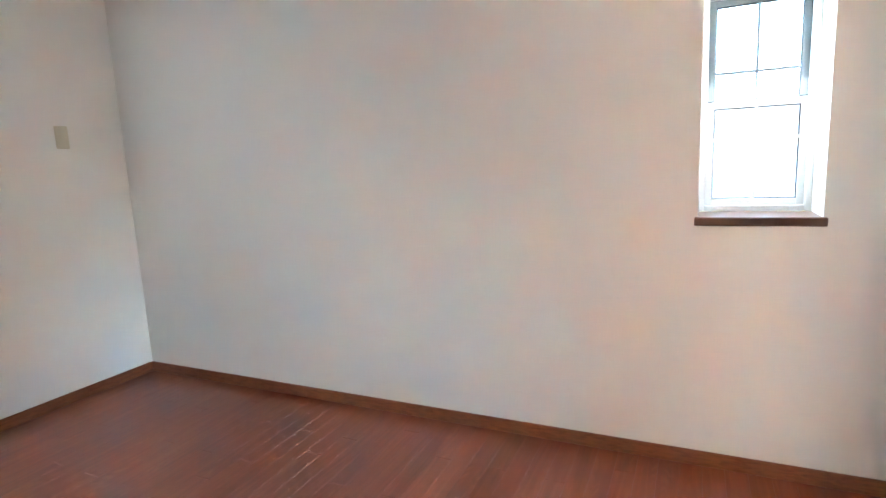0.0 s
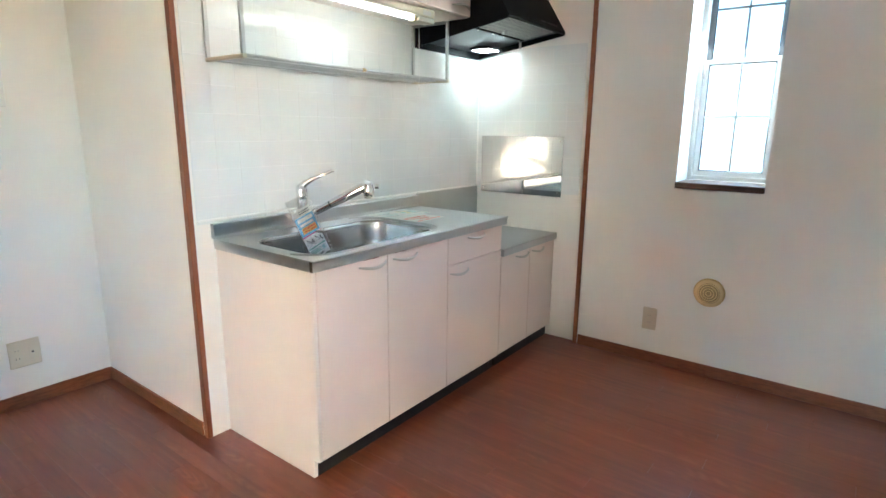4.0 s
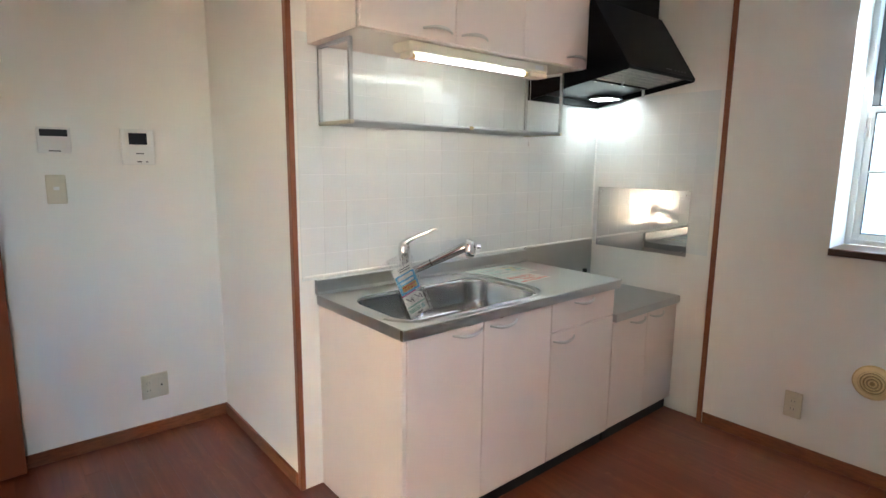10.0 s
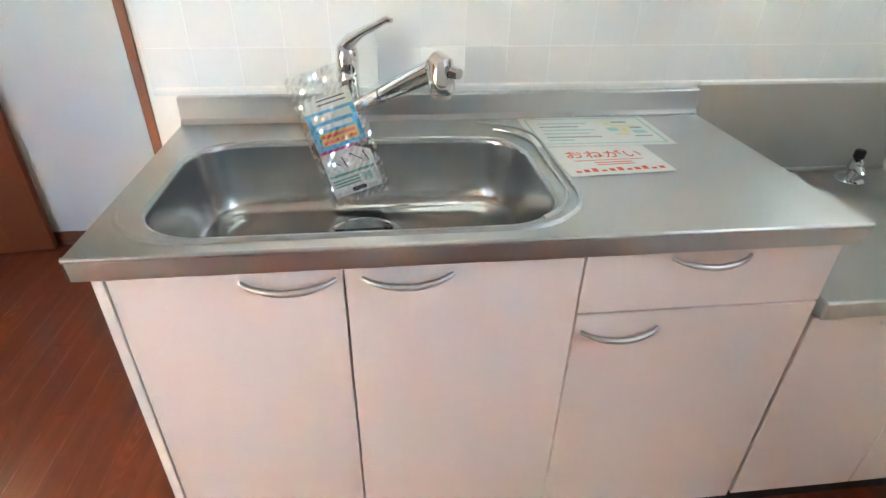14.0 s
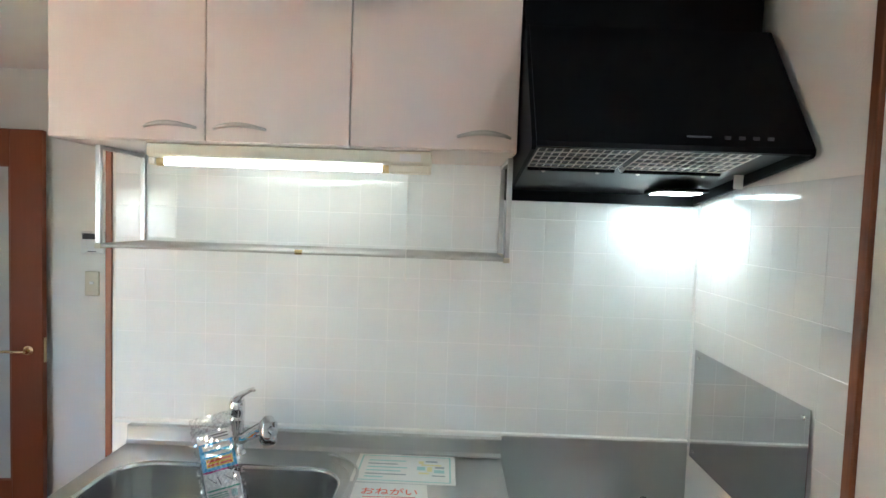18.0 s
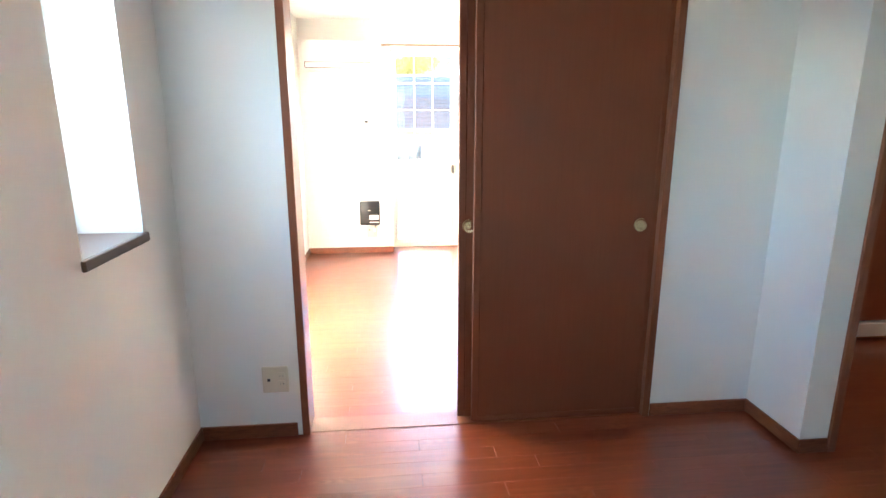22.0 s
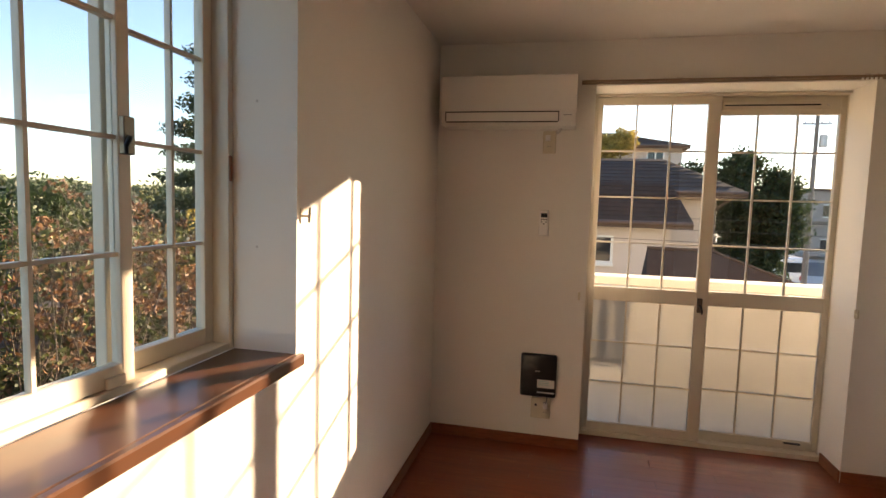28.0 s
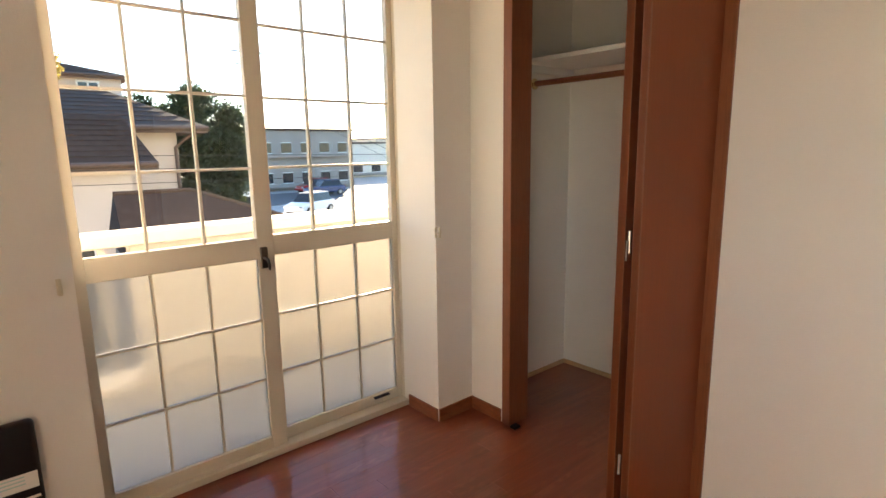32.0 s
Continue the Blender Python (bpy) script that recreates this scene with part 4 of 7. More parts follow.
cock = thing("gas_tap", (-2.052, 0.265, 0.632), "chrome gas tap with black knob on the steel shelf", "gas tap")
part("base", lathe(bmesh.new(), ((0.034, 0), (0.034, 0.004), (0.028, 0.008), (0.012, 0.010)), (-2.052, 0.265, 0.632), "z", 28), CHROME, cock, smooth=True)
part("body", lathe(bmesh.new(), ((0.011, 0.008), (0.012, 0.03), (0.016, 0.035), (0.016, 0.055), (0.010, 0.060)), (-2.052, 0.265, 0.632), "z", 20), CHROME, cock, smooth=True)
part("outlet", tube(bmesh.new(), [(-2.052, 0.265, 0.674), (-2.047, 0.292, 0.671), (-2.042, 0.308, 0.662)], [0.010, 0.009, 0.007], 12), CHROME, cock, smooth=True)
part("knob", lathe(bmesh.new(), ((0.009, 0.060), (0.013, 0.064), (0.013, 0.080), (0.010, 0.084), (0.0, 0.084)), (-2.052, 0.265, 0.632), "z", 18), BLACK_PLASTIC, cock, "black knob", smooth=True)
cap = single("hose_cap", lathe(bmesh.new(), ((0.012, 0), (0.013, 0.012), (0.009, 0.026), (0.0, 0.026)), (-1.665, 0.50, 0.6345), "z", 18), material("pale_grey_rubber", (0.5, 0.48, 0.45), 0.6, vary=0.05), "small pale grey rubber hose cap", "cap", smooth=True)


def sheet(name, corners, z, label, category, mat=None, curl=0.0):
    """A paper sheet through four corners (x, y), slightly wavy."""
    bm, n = bmesh.new(), 8
    a, b, c, d = [Vector((*p, 0)) for p in corners]
    lay = []
    for lift in (0.0, 0.0004):
        g = [[None] * (n + 1) for _ in range(n + 1)]
        for i in range(n + 1):
            for j in range(n + 1):
                u, v = i / n, j / n
                p = a.lerp(b, u).lerp(d.lerp(c, u), v)
                g[i][j] = bm.verts.new((p.x, p.y, z + lift + curl * (0.4 * math.sin(5 * u + 2 * v) + 0.4)))
        lay.append(g)
    for i in range(n):
        for j in range(n):
            for g in lay:
                bm.faces.new((g[i][j], g[i + 1][j], g[i + 1][j + 1], g[i][j + 1]))
    lo, hi = lay
    rim = [(i, 0) for i in range(n)] + [(n, j) for j in range(n)] + [(n - i, n) for i in range(n)] + [(0, n - j) for j in range(n)]
    for (i, j), (k, m) in zip(rim, rim[1:] + rim[:1]):
        bm.faces.new((lo[i][j], lo[k][m], hi[k][m], hi[i][j]))
    t = thing(name, (*((a + c) / 2)[:2], z), label, category)
    part("sheet", bm, mat or PAPER, t)
    return t, (a, b, c, d)


def stripe(t, quad, u0, u1, v0, v1, z, mat, name="print_bar"):
    a, b, c, d = quad
    bm = bmesh.new()
    def at(u, v):
        p = a.lerp(b, u).lerp(d.lerp(c, u), v)
        return (p.x, p.y)
    prism(bm, [at(u0, v0), at(u1, v0), at(u1, v1), at(u0, v1)], "z", z, z + 0.0003)
    part(name, bm, mat, t)


INK_GREY = material("grey_ink", (0.42, 0.45, 0.45), 0.7, vary=0.04)
INK_CREAM = material("pale_yellow_ink", (0.80, 0.72, 0.40), 0.7, vary=0.04)
t1, q1 = sheet("notice_sheet", ((-1.166, 0.222), (-1.466, 0.222), (-1.468, 0.408), (-1.165, 0.404)), 0.8006, "pale printed notice sheet lying on the steel worktop", "paper")
for v in (0.05, 0.92):
    stripe(t1, q1, 0.05, 0.95, v, v + 0.02, 0.8012, INK_PALE)
for u in (0.04, 0.94):
    stripe(t1, q1, u, u + 0.015, 0.07, 0.92, 0.8012, INK_PALE)
for k, v in enumerate((0.22, 0.34, 0.46, 0.58, 0.70, 0.80)):
    stripe(t1, q1, 0.12, (0.5, 0.42, 0.52, 0.46, 0.52, 0.3)[k], v, v + 0.035, 0.8012, (INK_PALE, INK_GREY, INK_PALE)[k % 3])
for u, v, w, h, m in ((0.63, 0.22, 0.05, 0.10, INK_CREAM), (0.70, 0.20, 0.12, 0.05, INK_GREY), (0.66, 0.33, 0.20, 0.05, INK_CREAM), (0.62, 0.42, 0.08, 0.12, INK_PALE), (0.72, 0.42, 0.05, 0.16, INK_CREAM), (0.80, 0.40, 0.09, 0.06, INK_GREY), (0.79, 0.52, 0.10, 0.10, INK_PALE), (0.64, 0.62, 0.10, 0.05, INK_CREAM), (0.77, 0.70, 0.13, 0.035, INK_GREY)):
    stripe(t1, q1, u, u + w, v, v + h, 0.8013, m, "print_shape")
t2, q2 = sheet("request_note", ((-1.176, 0.413), (-1.386, 0.412), (-1.397, 0.546), (-1.188, 0.560)), 0.8018, "white note with orange-red writing on the worktop", "paper")
a, b, c, d = q2
ux = (b - a).normalized()
vy = ((d - a) - ux * (d - a).dot(ux)).normalized()
mid = a.lerp(b, 0.5).lerp(d.lerp(c, 0.5), 0.34)
m4 = Matrix(((ux.x, -vy.x, 0, mid.x), (ux.y, -vy.y, 0, mid.y), (0, 0, 1, 0.8025), (0, 0, 0, 1)))
words("lettering", "おねがい", 0.040, m4, INK_RED, t2)
stripe(t2, q2, 0.16, 0.84, 0.52, 0.535, 0.8024, INK_RED)
for v in (0.60, 0.67):
    stripe(t2, q2, 0.34, 0.70, v, v + 0.022, 0.8024, INK_RED)
for k in range(11):
    stripe(t2, q2, 0.08 + 0.08 * k, 0.13 + 0.08 * k, 0.85 - 0.03 * (k % 3), 0.90, 0.8024, INK_RED, "print_shape")
t3, q3 = sheet("leaflet", ((-1.648, 0.250), (-1.792, 0.232), (-1.785, 0.455), (-1.664, 0.460)), 0.6335, "small crumpled leaflet on the stove shelf", "paper", curl=0.002)
for k, (u, v) in enumerate(((0.2, 0.2), (0.5, 0.3), (0.25, 0.55), (0.6, 0.6))):
    stripe(t3, q3, u, u + 0.22, v, v + 0.12, 0.6375, (INK_GREEN, INK_PALE, INK_DARK, INK_GREEN)[k], "print_shape")

# mixer tap
tap = thing("mixer_tap", (-0.785, 0.258, 0.80), "chrome single-lever mixer tap with pull-out spray head", "tap")
part("base_flange", lathe(bmesh.new(), ((0.029, 0), (0.029, 0.005), (0.024, 0.010), (0.022, 0.012)), (-0.785, 0.258, 0.80), "z", 32), CHROME, tap, smooth=True)
part("body", lathe(bmesh.new(), ((0.021, 0.008), (0.021, 0.10), (0.0225, 0.105), (0.0225, 0.118), (0.0215, 0.120), (0.0235, 0.128), (0.0245, 0.158), (0.020, 0.176), (0.010, 0.184), (0.0, 0.185)), (-0.785, 0.258, 0.80), "z", 32), CHROME, tap, smooth=True)
part("lever", tube(bmesh.new(), [(-0.785, 0.258, 0.968), (-0.797, 0.274, 0.988), (-0.822, 0.303, 1.008), (-0.850, 0.335, 1.026), (-0.868, 0.355, 1.038), (-0.876, 0.364, 1.037)], [0.020, 0.0135, 0.009, 0.0075, 0.0065, 0.004], 16), CHROME, tap, "chrome lever", smooth=True)
SP0, SP1 = Vector((-0.792, 0.268, 0.845)), Vector((-0.945, 0.462, 0.972))
part("spout_arm", tube(bmesh.new(), [SP0, SP0.lerp(SP1, 0.2), SP0.lerp(SP1, 0.42)], [0.016, 0.0165, 0.0165], 20), CHROME, tap, smooth=True)
part("joint_ring", tube(bmesh.new(), [SP0.lerp(SP1, 0.42), SP0.lerp(SP1, 0.44)], 0.0155, 20), RUBBER, tap, "dark joint ring", smooth=True)
part("spray_handle", tube(bmesh.new(), [SP0.lerp(SP1, 0.44), SP0.lerp(SP1, 0.6), SP0.lerp(SP1, 0.8), SP1], [0.0175, 0.019, 0.020, 0.020], 20), CHROME, tap, smooth=True)
hd_ = SP1 + Vector((-0.006, 0.008, 0.004))
part("spray_head", tube(bmesh.new(), [hd_ + Vector((0.004, -0.006, 0.010)), hd_ + Vector((-0.004, 0.004, 0.006)), hd_ + Vector((-0.006, 0.008, -0.015)), hd_ + Vector((-0.006, 0.008, -0.036)), hd_ + Vector((-0.006, 0.008, -0.042))], [0.020, 0.0235, 0.024, 0.0235, 0.020], 20), CHROME, tap, smooth=True)
part("selector", tube(bmesh.new(), [hd_ + Vector((-0.022, 0.030, 0.0)), hd_ + Vector((-0.032, 0.042, -0.001))], [0.011, 0.009], 14), CHROME, tap, smooth=True)
part("aerator", tube(bmesh.new(), [hd_ + Vector((-0.006, 0.008, -0.042)), hd_ + Vector((-0.006, 0.008, -0.050))], [0.018, 0.017], 20), SATIN, tap, smooth=True)

# leaflet in a clear sleeve hanging from the tap
card = thing("hanging_leaflet", (0, 0, 0), "printed leaflet in a clear plastic sleeve hanging from the tap", "leaflet")
CW, CH = 0.098, 0.200


def on_card(name, u0, u1, v0, v1, d0, d1, mat, label=""):
    return part(name, box(u0, u1, -d1, -d0, v0, v1), mat, card, label)


on_card("paper", 0, CW, -CH, 0, 0, 0.0012, PAPER)
on_card("blue_field", 0.0005, CW - 0.0005, -0.105, -0.030, 0.0012, 0.0016, INK_BLUE)
on_card("title_bar", 0.010, 0.088, -0.050, -0.036, 0.0016, 0.0020, PAPER)
on_card("print_bar", 0.014, 0.084, -0.066, -0.057, 0.0016, 0.0020, PAPER)
on_card("yellow_field", 0.014, 0.088, -0.096, -0.072, 0.0016, 0.0021, INK_YELLOW)
on_card("print_bar", 0.018, 0.084, -0.082, -0.076, 0.0021, 0.0024, INK_RED)
on_card("print_bar", 0.018, 0.048, -0.093, -0.087, 0.0021, 0.0024, INK_RED)
on_card("print_bar", 0.052, 0.084, -0.093, -0.087, 0.0021, 0.0024, INK_RED)
on_card("magenta_bar", 0.0005, CW - 0.0005, -0.110, -0.105, 0.0012, 0.0016, material("magenta_ink", (0.55, 0.03, 0.22), 0.7, vary=0.04))
for u in (0.012, 0.056):
    part("picture", tube(bmesh.new(), [(u, -0.0018, -0.122), (u + 0.020, -0.0018, -0.140), (u + 0.026, -0.0018, -0.124), (u + 0.032, -0.0018, -0.146)], 0.0022, 6, flat=0.4), INK_DARK, card)
on_card("green_bar", 0.004, CW - 0.004, -0.160, -0.155, 0.0012, 0.0016, INK_GREEN)
for v in (-0.166, -0.172, -0.178):
    on_card("print_bar", 0.006, 0.060, v - 0.003, v, 0.0012, 0.0016, INK_GREEN)
on_card("code_square", 0.068, 0.084, -0.184, -0.166, 0.0012, 0.0016, INK_PALE)
on_card("black_bar", 0.038, 0.066, -0.196, -0.188, 0.0012, 0.0016, INK_DARK)
for v in (-0.010, -0.018):
    on_card("print_bar", 0.030, 0.086, v - 0.003, v, 0.0012, 0.0016, INK_DARK)
bm = bmesh.new()
g = [[bm.verts.new((-0.012 + 0.124 * i / 18, -0.0035 - 0.0060 * abs(math.sin(1.7 * i + 1.3 * j + 1.5 * math.sin(0.7 * j))) * (0.45 + 0.55 * (abs(i - 9) > 6 or j > 24 or j < 4)), -0.215 + 0.26 * j / 30)) for j in range(31)] for i in range(19)]
for i in range(18):
    for j in range(30):
        bm.faces.new((g[i][j], g[i + 1][j], g[i + 1][j + 1], g[i][j + 1]))
sleeve = part("sleeve", bm, FILM, card, "crinkled clear plastic sleeve")
part("cable_tie", tube(bmesh.new(), [(0.05, 0.0, -0.004), (0.07, 0.02, 0.012), (0.085, 0.032, 0.005)], 0.0015, 6), WHITE_PLASTIC, card, "thin tie round the tap")
across, down = Vector((-0.101, -0.011, 0.029)).normalized(), Vector((-0.101, 0.046, -0.19)).normalized()
back = (-down).cross(across).normalized()
rise = across.cross(back)
card.matrix_world = Matrix.Translation((-0.684, 0.312, 0.876)) @ Matrix((across, back, rise)).transposed().to_4x4() @ Matrix.Scale(1.07, 4)

# steel panel on the side wall
sp = thing("steel_panel", (X_K + 0.008, 0.497, 0.838), "polished steel splash panel screwed to the side wall", "wall panel")
part("sheet", box(X_K + 0.0075, X_K + 0.0095, 0.226, 0.768, 0.838, 1.176, 0.0006), STEEL_MIRROR, sp)
for y, z in ((0.249, 1.153), (0.745, 1.153), (0.249, 0.861), (0.745, 0.861)):
    part("screw", lathe(bmesh.new(), ((0.006, 0.0), (0.005, 0.002), (0.0, 0.003)), (X_K + 0.0095, y, z), "x", 12), CHROME, sp, smooth=True)

# wall cabinet
WC = 0.545
wc = thing("wall_cabinet", (-0.998, 0.36, 1.724), "pale pink laminate wall cabinet with three doors", "kitchen cabinet", "kitchen units")
part("carcass", boxes((-1.587, -1.572, 0.188, WC - 0.02, 1.724, CEIL - 0.004), (-0.424, -0.408, 0.188, WC - 0.02, 1.724, CEIL - 0.004), (-1.572, -0.424, 0.188, WC - 0.02, 1.7245, 1.742), (-1.572, -0.424, 0.188, WC - 0.02, CEIL - 0.02, CEIL - 0.004)), CABINET_SIDE, wc, "cream laminate carcass")
for a, b, h in ((-0.806, -0.409, (-0.655, -0.786)), (-1.168, -0.806, (-0.83, -0.96)), (-1.586, -1.168, (-1.437, -1.567))):
    front(wc, "door", a, b, WC, 1.726, CEIL - 0.006, (h[0], h[1], 1.757), sag=0.008)

# range hood
hood = thing("range_hood", (-1.89, 0.43, 1.61), "black enamel range hood with slanted front and lamp", "range hood")
bm = bmesh.new()
add_box(bm, -2.17, -1.592, 0.188, WC, 2.0305, CEIL - 0.003, 0.002)
part("duct_box", bm, BLACK_STEEL, hood)
PROFILE = [(0.190, 1.618), (0.744, 1.706), (0.750, 1.712), (0.750, 1.724), (0.555, 2.03), (0.190, 2.03)]
for x0, x1 in ((-1.592, -1.602), (-2.176, -2.186)):
    part("side_panel", prism(bmesh.new(), PROFILE, "x", x0, x1, 0.0015), BLACK_STEEL, hood)
part("front_panel", prism(bmesh.new(), [(0.750, 1.7125), (0.750, 1.724), (0.555, 2.03), (0.540, 2.03), (0.738, 1.718), (0.738, 1.7105)], "x", -1.602, -2.176), BLACK_STEEL, hood)
part("top_panel", box(-1.602, -2.176, 0.190, 0.5395, 2.018, 2.03), BLACK_STEEL, hood)
part("back_rim", box(-1.602, -2.176, 0.190, 0.204, 1.6185, 1.660), BLACK_STEEL, hood)
part("inner_panel", prism(bmesh.new(), [(0.2045, 1.652), (0.7375, 1.726), (0.7375, 1.730), (0.2045, 1.656)], "x", -1.602, -2.176), BLACK_PLASTIC, hood, "black inner panel above the open underside")
for a, b in ((-1.612, -1.825), (-1.845, -2.085)):
    bm = bmesh.new()
    for k in range(13):
        x = a + (b - a) * k / 12
        tube(bm, [(x, 0.560, 1.689), (x, 0.728, 1.7125)], 0.0016, 5)
    for k in range(6):
        y = 0.560 + 0.0336 * k
        tube(bm, [(a, y, 1.689 + (y - 0.560) * 0.14), (b, y, 1.689 + (y - 0.560) * 0.14)], 0.0016, 5)
    tagged(part("grease_filter", bm, SATIN, hood, "wire grease filter"), "wire grease filter", kind="stuff")
    part("filter_bar", box(a, b, 0.540, 0.556, 1.680, 1.692, 0.002), BLACK_STEEL, hood)
    for x in (a - 0.04, b + 0.04):
        part("screw", lathe(bmesh.new(), ((0.005, 0.0), (0.004, -0.003), (0.0, -0.004)), (x, 0.548, 1.680), "z", 10), SATIN, hood, smooth=True)
part("lamp_frame", box(-2.005, -2.140, 0.255, 0.385, 1.650, 1.6605, 0.002), BLACK_PLASTIC, hood)
part("lamp_lens", box(-2.018, -2.126, 0.268, 0.372, 1.646, 1.6505, 0.001), HOOD_LAMP, hood, "bright white lamp lens")
SWITCH_GREY = material("dim_switch_print", (0.07, 0.07, 0.07), 0.6, vary=0.05)
for x in (-2.005, -2.035, -2.065, -2.095):
    part("button", box(x - 0.006, x + 0.006, 0.738, 0.7425, 1.740, 1.747), SWITCH_GREY, hood, "small switch mark")
part("print_bar", box(-1.92, -1.97, 0.738, 0.7415, 1.742, 1.746), SWITCH_GREY, hood)
part("tag", box(-2.150, -2.1745, 0.49, 0.4915, 1.655, 1.712), PAPER, hood, "white paper tag")
part("filter_grip", tube(bmesh.new(), [(-1.832, 0.575, 1.684), (-1.840, 0.575, 1.690)], 0.006, 8), WHITE_PLASTIC, hood)

# fluorescent lamp under the cabinet
fl = thing("fluorescent_lamp", (-0.995, 0.43, 1.665), "cream under-cabinet fluorescent lamp with pull cord, lit", "lamp")
part("housing", prism(bmesh.new(), [(0.405, 1.7235), (0.405, 1.700), (0.430, 1.688), (0.492, 1.688), (0.500, 1.694), (0.500, 1.7235)], "x", -1.37, -0.632, 0.002), CREAM_PLASTIC_LIGHT, fl)
part("tube", tube(bmesh.new(), [(-0.672, 0.478, 1.677), (-1.243, 0.478, 1.677)], 0.0085, 16), TUBE, fl, "glowing white tube", smooth=True)
for x0, x1 in ((-0.652, -0.672), (-1.243, -1.262)):
    part("tube_cap", tube(bmesh.new(), [(x0, 0.478, 1.677), (x1, 0.478, 1.677)], 0.0105, 14), YELLOWED, fl, smooth=True)
for x0, x1 in ((-0.652, -0.636), (-1.262, -1.37)):
    part("end_block", box(x0, x1, 0.440, 0.499, 1.668, 1.6875, 0.003), CREAM_PLASTIC_LIGHT, fl)
part("switch_label", box(-1.29, -1.345, 0.4998, 0.5008, 1.697, 1.716), AC_PLASTIC, fl)
part("pull_cord", tube(bmesh.new(), [(-1.31, 0.46, 1.668), (-1.311, 0.46, 1.50), (-1.31, 0.461, 1.40)], 0.0012, 6), WHITE_PLASTIC, fl, "white pull cord")
part("cord_bead", lathe(bmesh.new(), ((0.003, 0), (0.005, 0.006), (0.003, 0.020)), (-1.31, 0.461, 1.382), "z", 12), WHITE_PLASTIC, fl, smooth=True)

# drainer rack under the wall cabinet
rk = thing("hanging_rack", (-1.01, 0.30, 1.445), "stainless hanging dish rack under the wall cabinet", "rack")
for x in (-0.452, -1.584):
    for y in (0.195, 0.412):
        part("post", box(x - 0.007, x + 0.007, y - 0.006, y + 0.006, 1.452, 1.7235, 0.001), STEEL, rk)
    part("end_plate", box(x - 0.009, x + 0.009, 0.190, 0.420, 1.438, 1.4515, 0.002), CREAM_PLASTIC, rk, "cream plastic end plate")
    part("top_bar", box(x - 0.006, x + 0.006, 0.202, 0.405, 1.712, 1.7235), STEEL, rk)
for y in (0.20, 0.262, 0.300, 0.345, 0.412):
    part("rail", tube(bmesh.new(), [(-0.461, y, 1.447), (-1.575, y, 1.447)], 0.006, 10), STEEL, rk, smooth=True)
part("rail_joint", tube(bmesh.new(), [(-1.00, 0.412, 1.447), (-1.02, 0.412, 1.447)], 0.0075, 10), BRASS, rk, smooth=True)

# ---------------------------------------------------------------- second room: large north window
def pane_grid(sash, P, l, r, a, b, cols, rows, d, mat, bar, label, w=0.009, frost=False):
    """Panes with raised bars between them, inside a sash from l to r and a to b. P(u, d, z)."""
    def bx(u0, u1, d0, d1, z0, z1):
        p, q = P(u0, d0, z0), P(u1, d1, z1)
        return box(p[0], q[0], p[1], q[1], p[2], q[2])
    us, zs = [l, *cols, r], [a, *rows, b]
    for i in range(len(us) - 1):
        for j in range(len(zs) - 1):
            p = part("pane", bx(us[i], us[i + 1], d - 0.002, d + 0.002, zs[j], zs[j + 1]), mat, sash, label)
            p.visible_shadow = frost
    for z in rows:
        part("muntin", bx(l, r, d - 0.009, d + 0.009, z - w / 2, z + w / 2), bar, sash)
    for u in cols:
        for j in range(len(zs) - 1):
            part("muntin", bx(u - w / 2, u + w / 2, d - 0.0085, d + 0.0085, zs[j] + (w / 2 if j else 0), zs[j + 1] - (w / 2 if j < len(zs) - 2 else 0)), bar, sash)


NP = lambda u, d, z: (u, Y_N + d, z)


def nb(u0, u1, d0, d1, z0, z1, bevel=0.002):
    return box(u0, u1, Y_N + d0, Y_N + d1, z0, z1, bevel)


x0, x1, z0, z1 = BWIN
bw = thing("window_3", ((x0 + x1) / 2, Y_N + 0.1, z0), "large cream-framed sliding window with glazing bars over a deep sill", "window", kind="structure")
e = 0.022
for q in ((x0, x0 + e, z0, z1), (x1 - e, x1, z0, z1), (x0 + e, x1 - e, z0, z0 + 0.02), (x0 + e, x1 - e, z1 - e, z1)):
    part("window_frame", nb(q[0], q[1], 0.195, 0.29, q[2], q[3]), ALU_CREAM, bw)


def sash(name, u0, u1, d, cols, rows, stile, bottom=0.045):
    a, b = z0 + 0.021, z1 - e - 0.001
    s = part(name, nb(u0, u0 + stile, d, d + 0.030, a, b), ALU_CREAM, bw)
    part("sash_bar", nb(u1 - stile, u1, d, d + 0.030, a, b), ALU_CREAM, s)
    part("sash_bar", nb(u0 + stile, u1 - stile, d, d + 0.030, a, a + bottom), ALU_CREAM, s)
    part("sash_bar", nb(u0 + stile, u1 - stile, d, d + 0.030, b - 0.03, b), ALU_CREAM, s)
    pane_grid(s, NP, u0 + stile, u1 - stile, a + bottom, b - 0.03, cols, rows, d + 0.015, CLEAR, ALU_CREAM, "clear glass pane")
    return s


ROWS_Z = (1.208, 1.455, 1.70)
sash("inner_sash", x0 + e, 2.745, 0.205, (1.975, 2.155, 2.335, 2.515), ROWS_Z, 0.034)
sash("outer_sash", 2.71, x1 - e, 0.245, (2.93,), ROWS_Z, 0.036)
part("crescent_lock", nb(2.712, 2.742, 0.190, 0.2045, 1.42, 1.50), DARK_METAL, bw, "dark metal crescent lock")
part("lock_lever", tube(bmesh.new(), [(2.725, Y_N + 0.188, 1.455), (2.712, Y_N + 0.178, 1.450), (2.70, Y_N + 0.176, 1.435), (2.702, Y_N + 0.176, 1.420)], [0.006, 0.006, 0.005, 0.004], 10), BLACK_PLASTIC, bw, smooth=True)
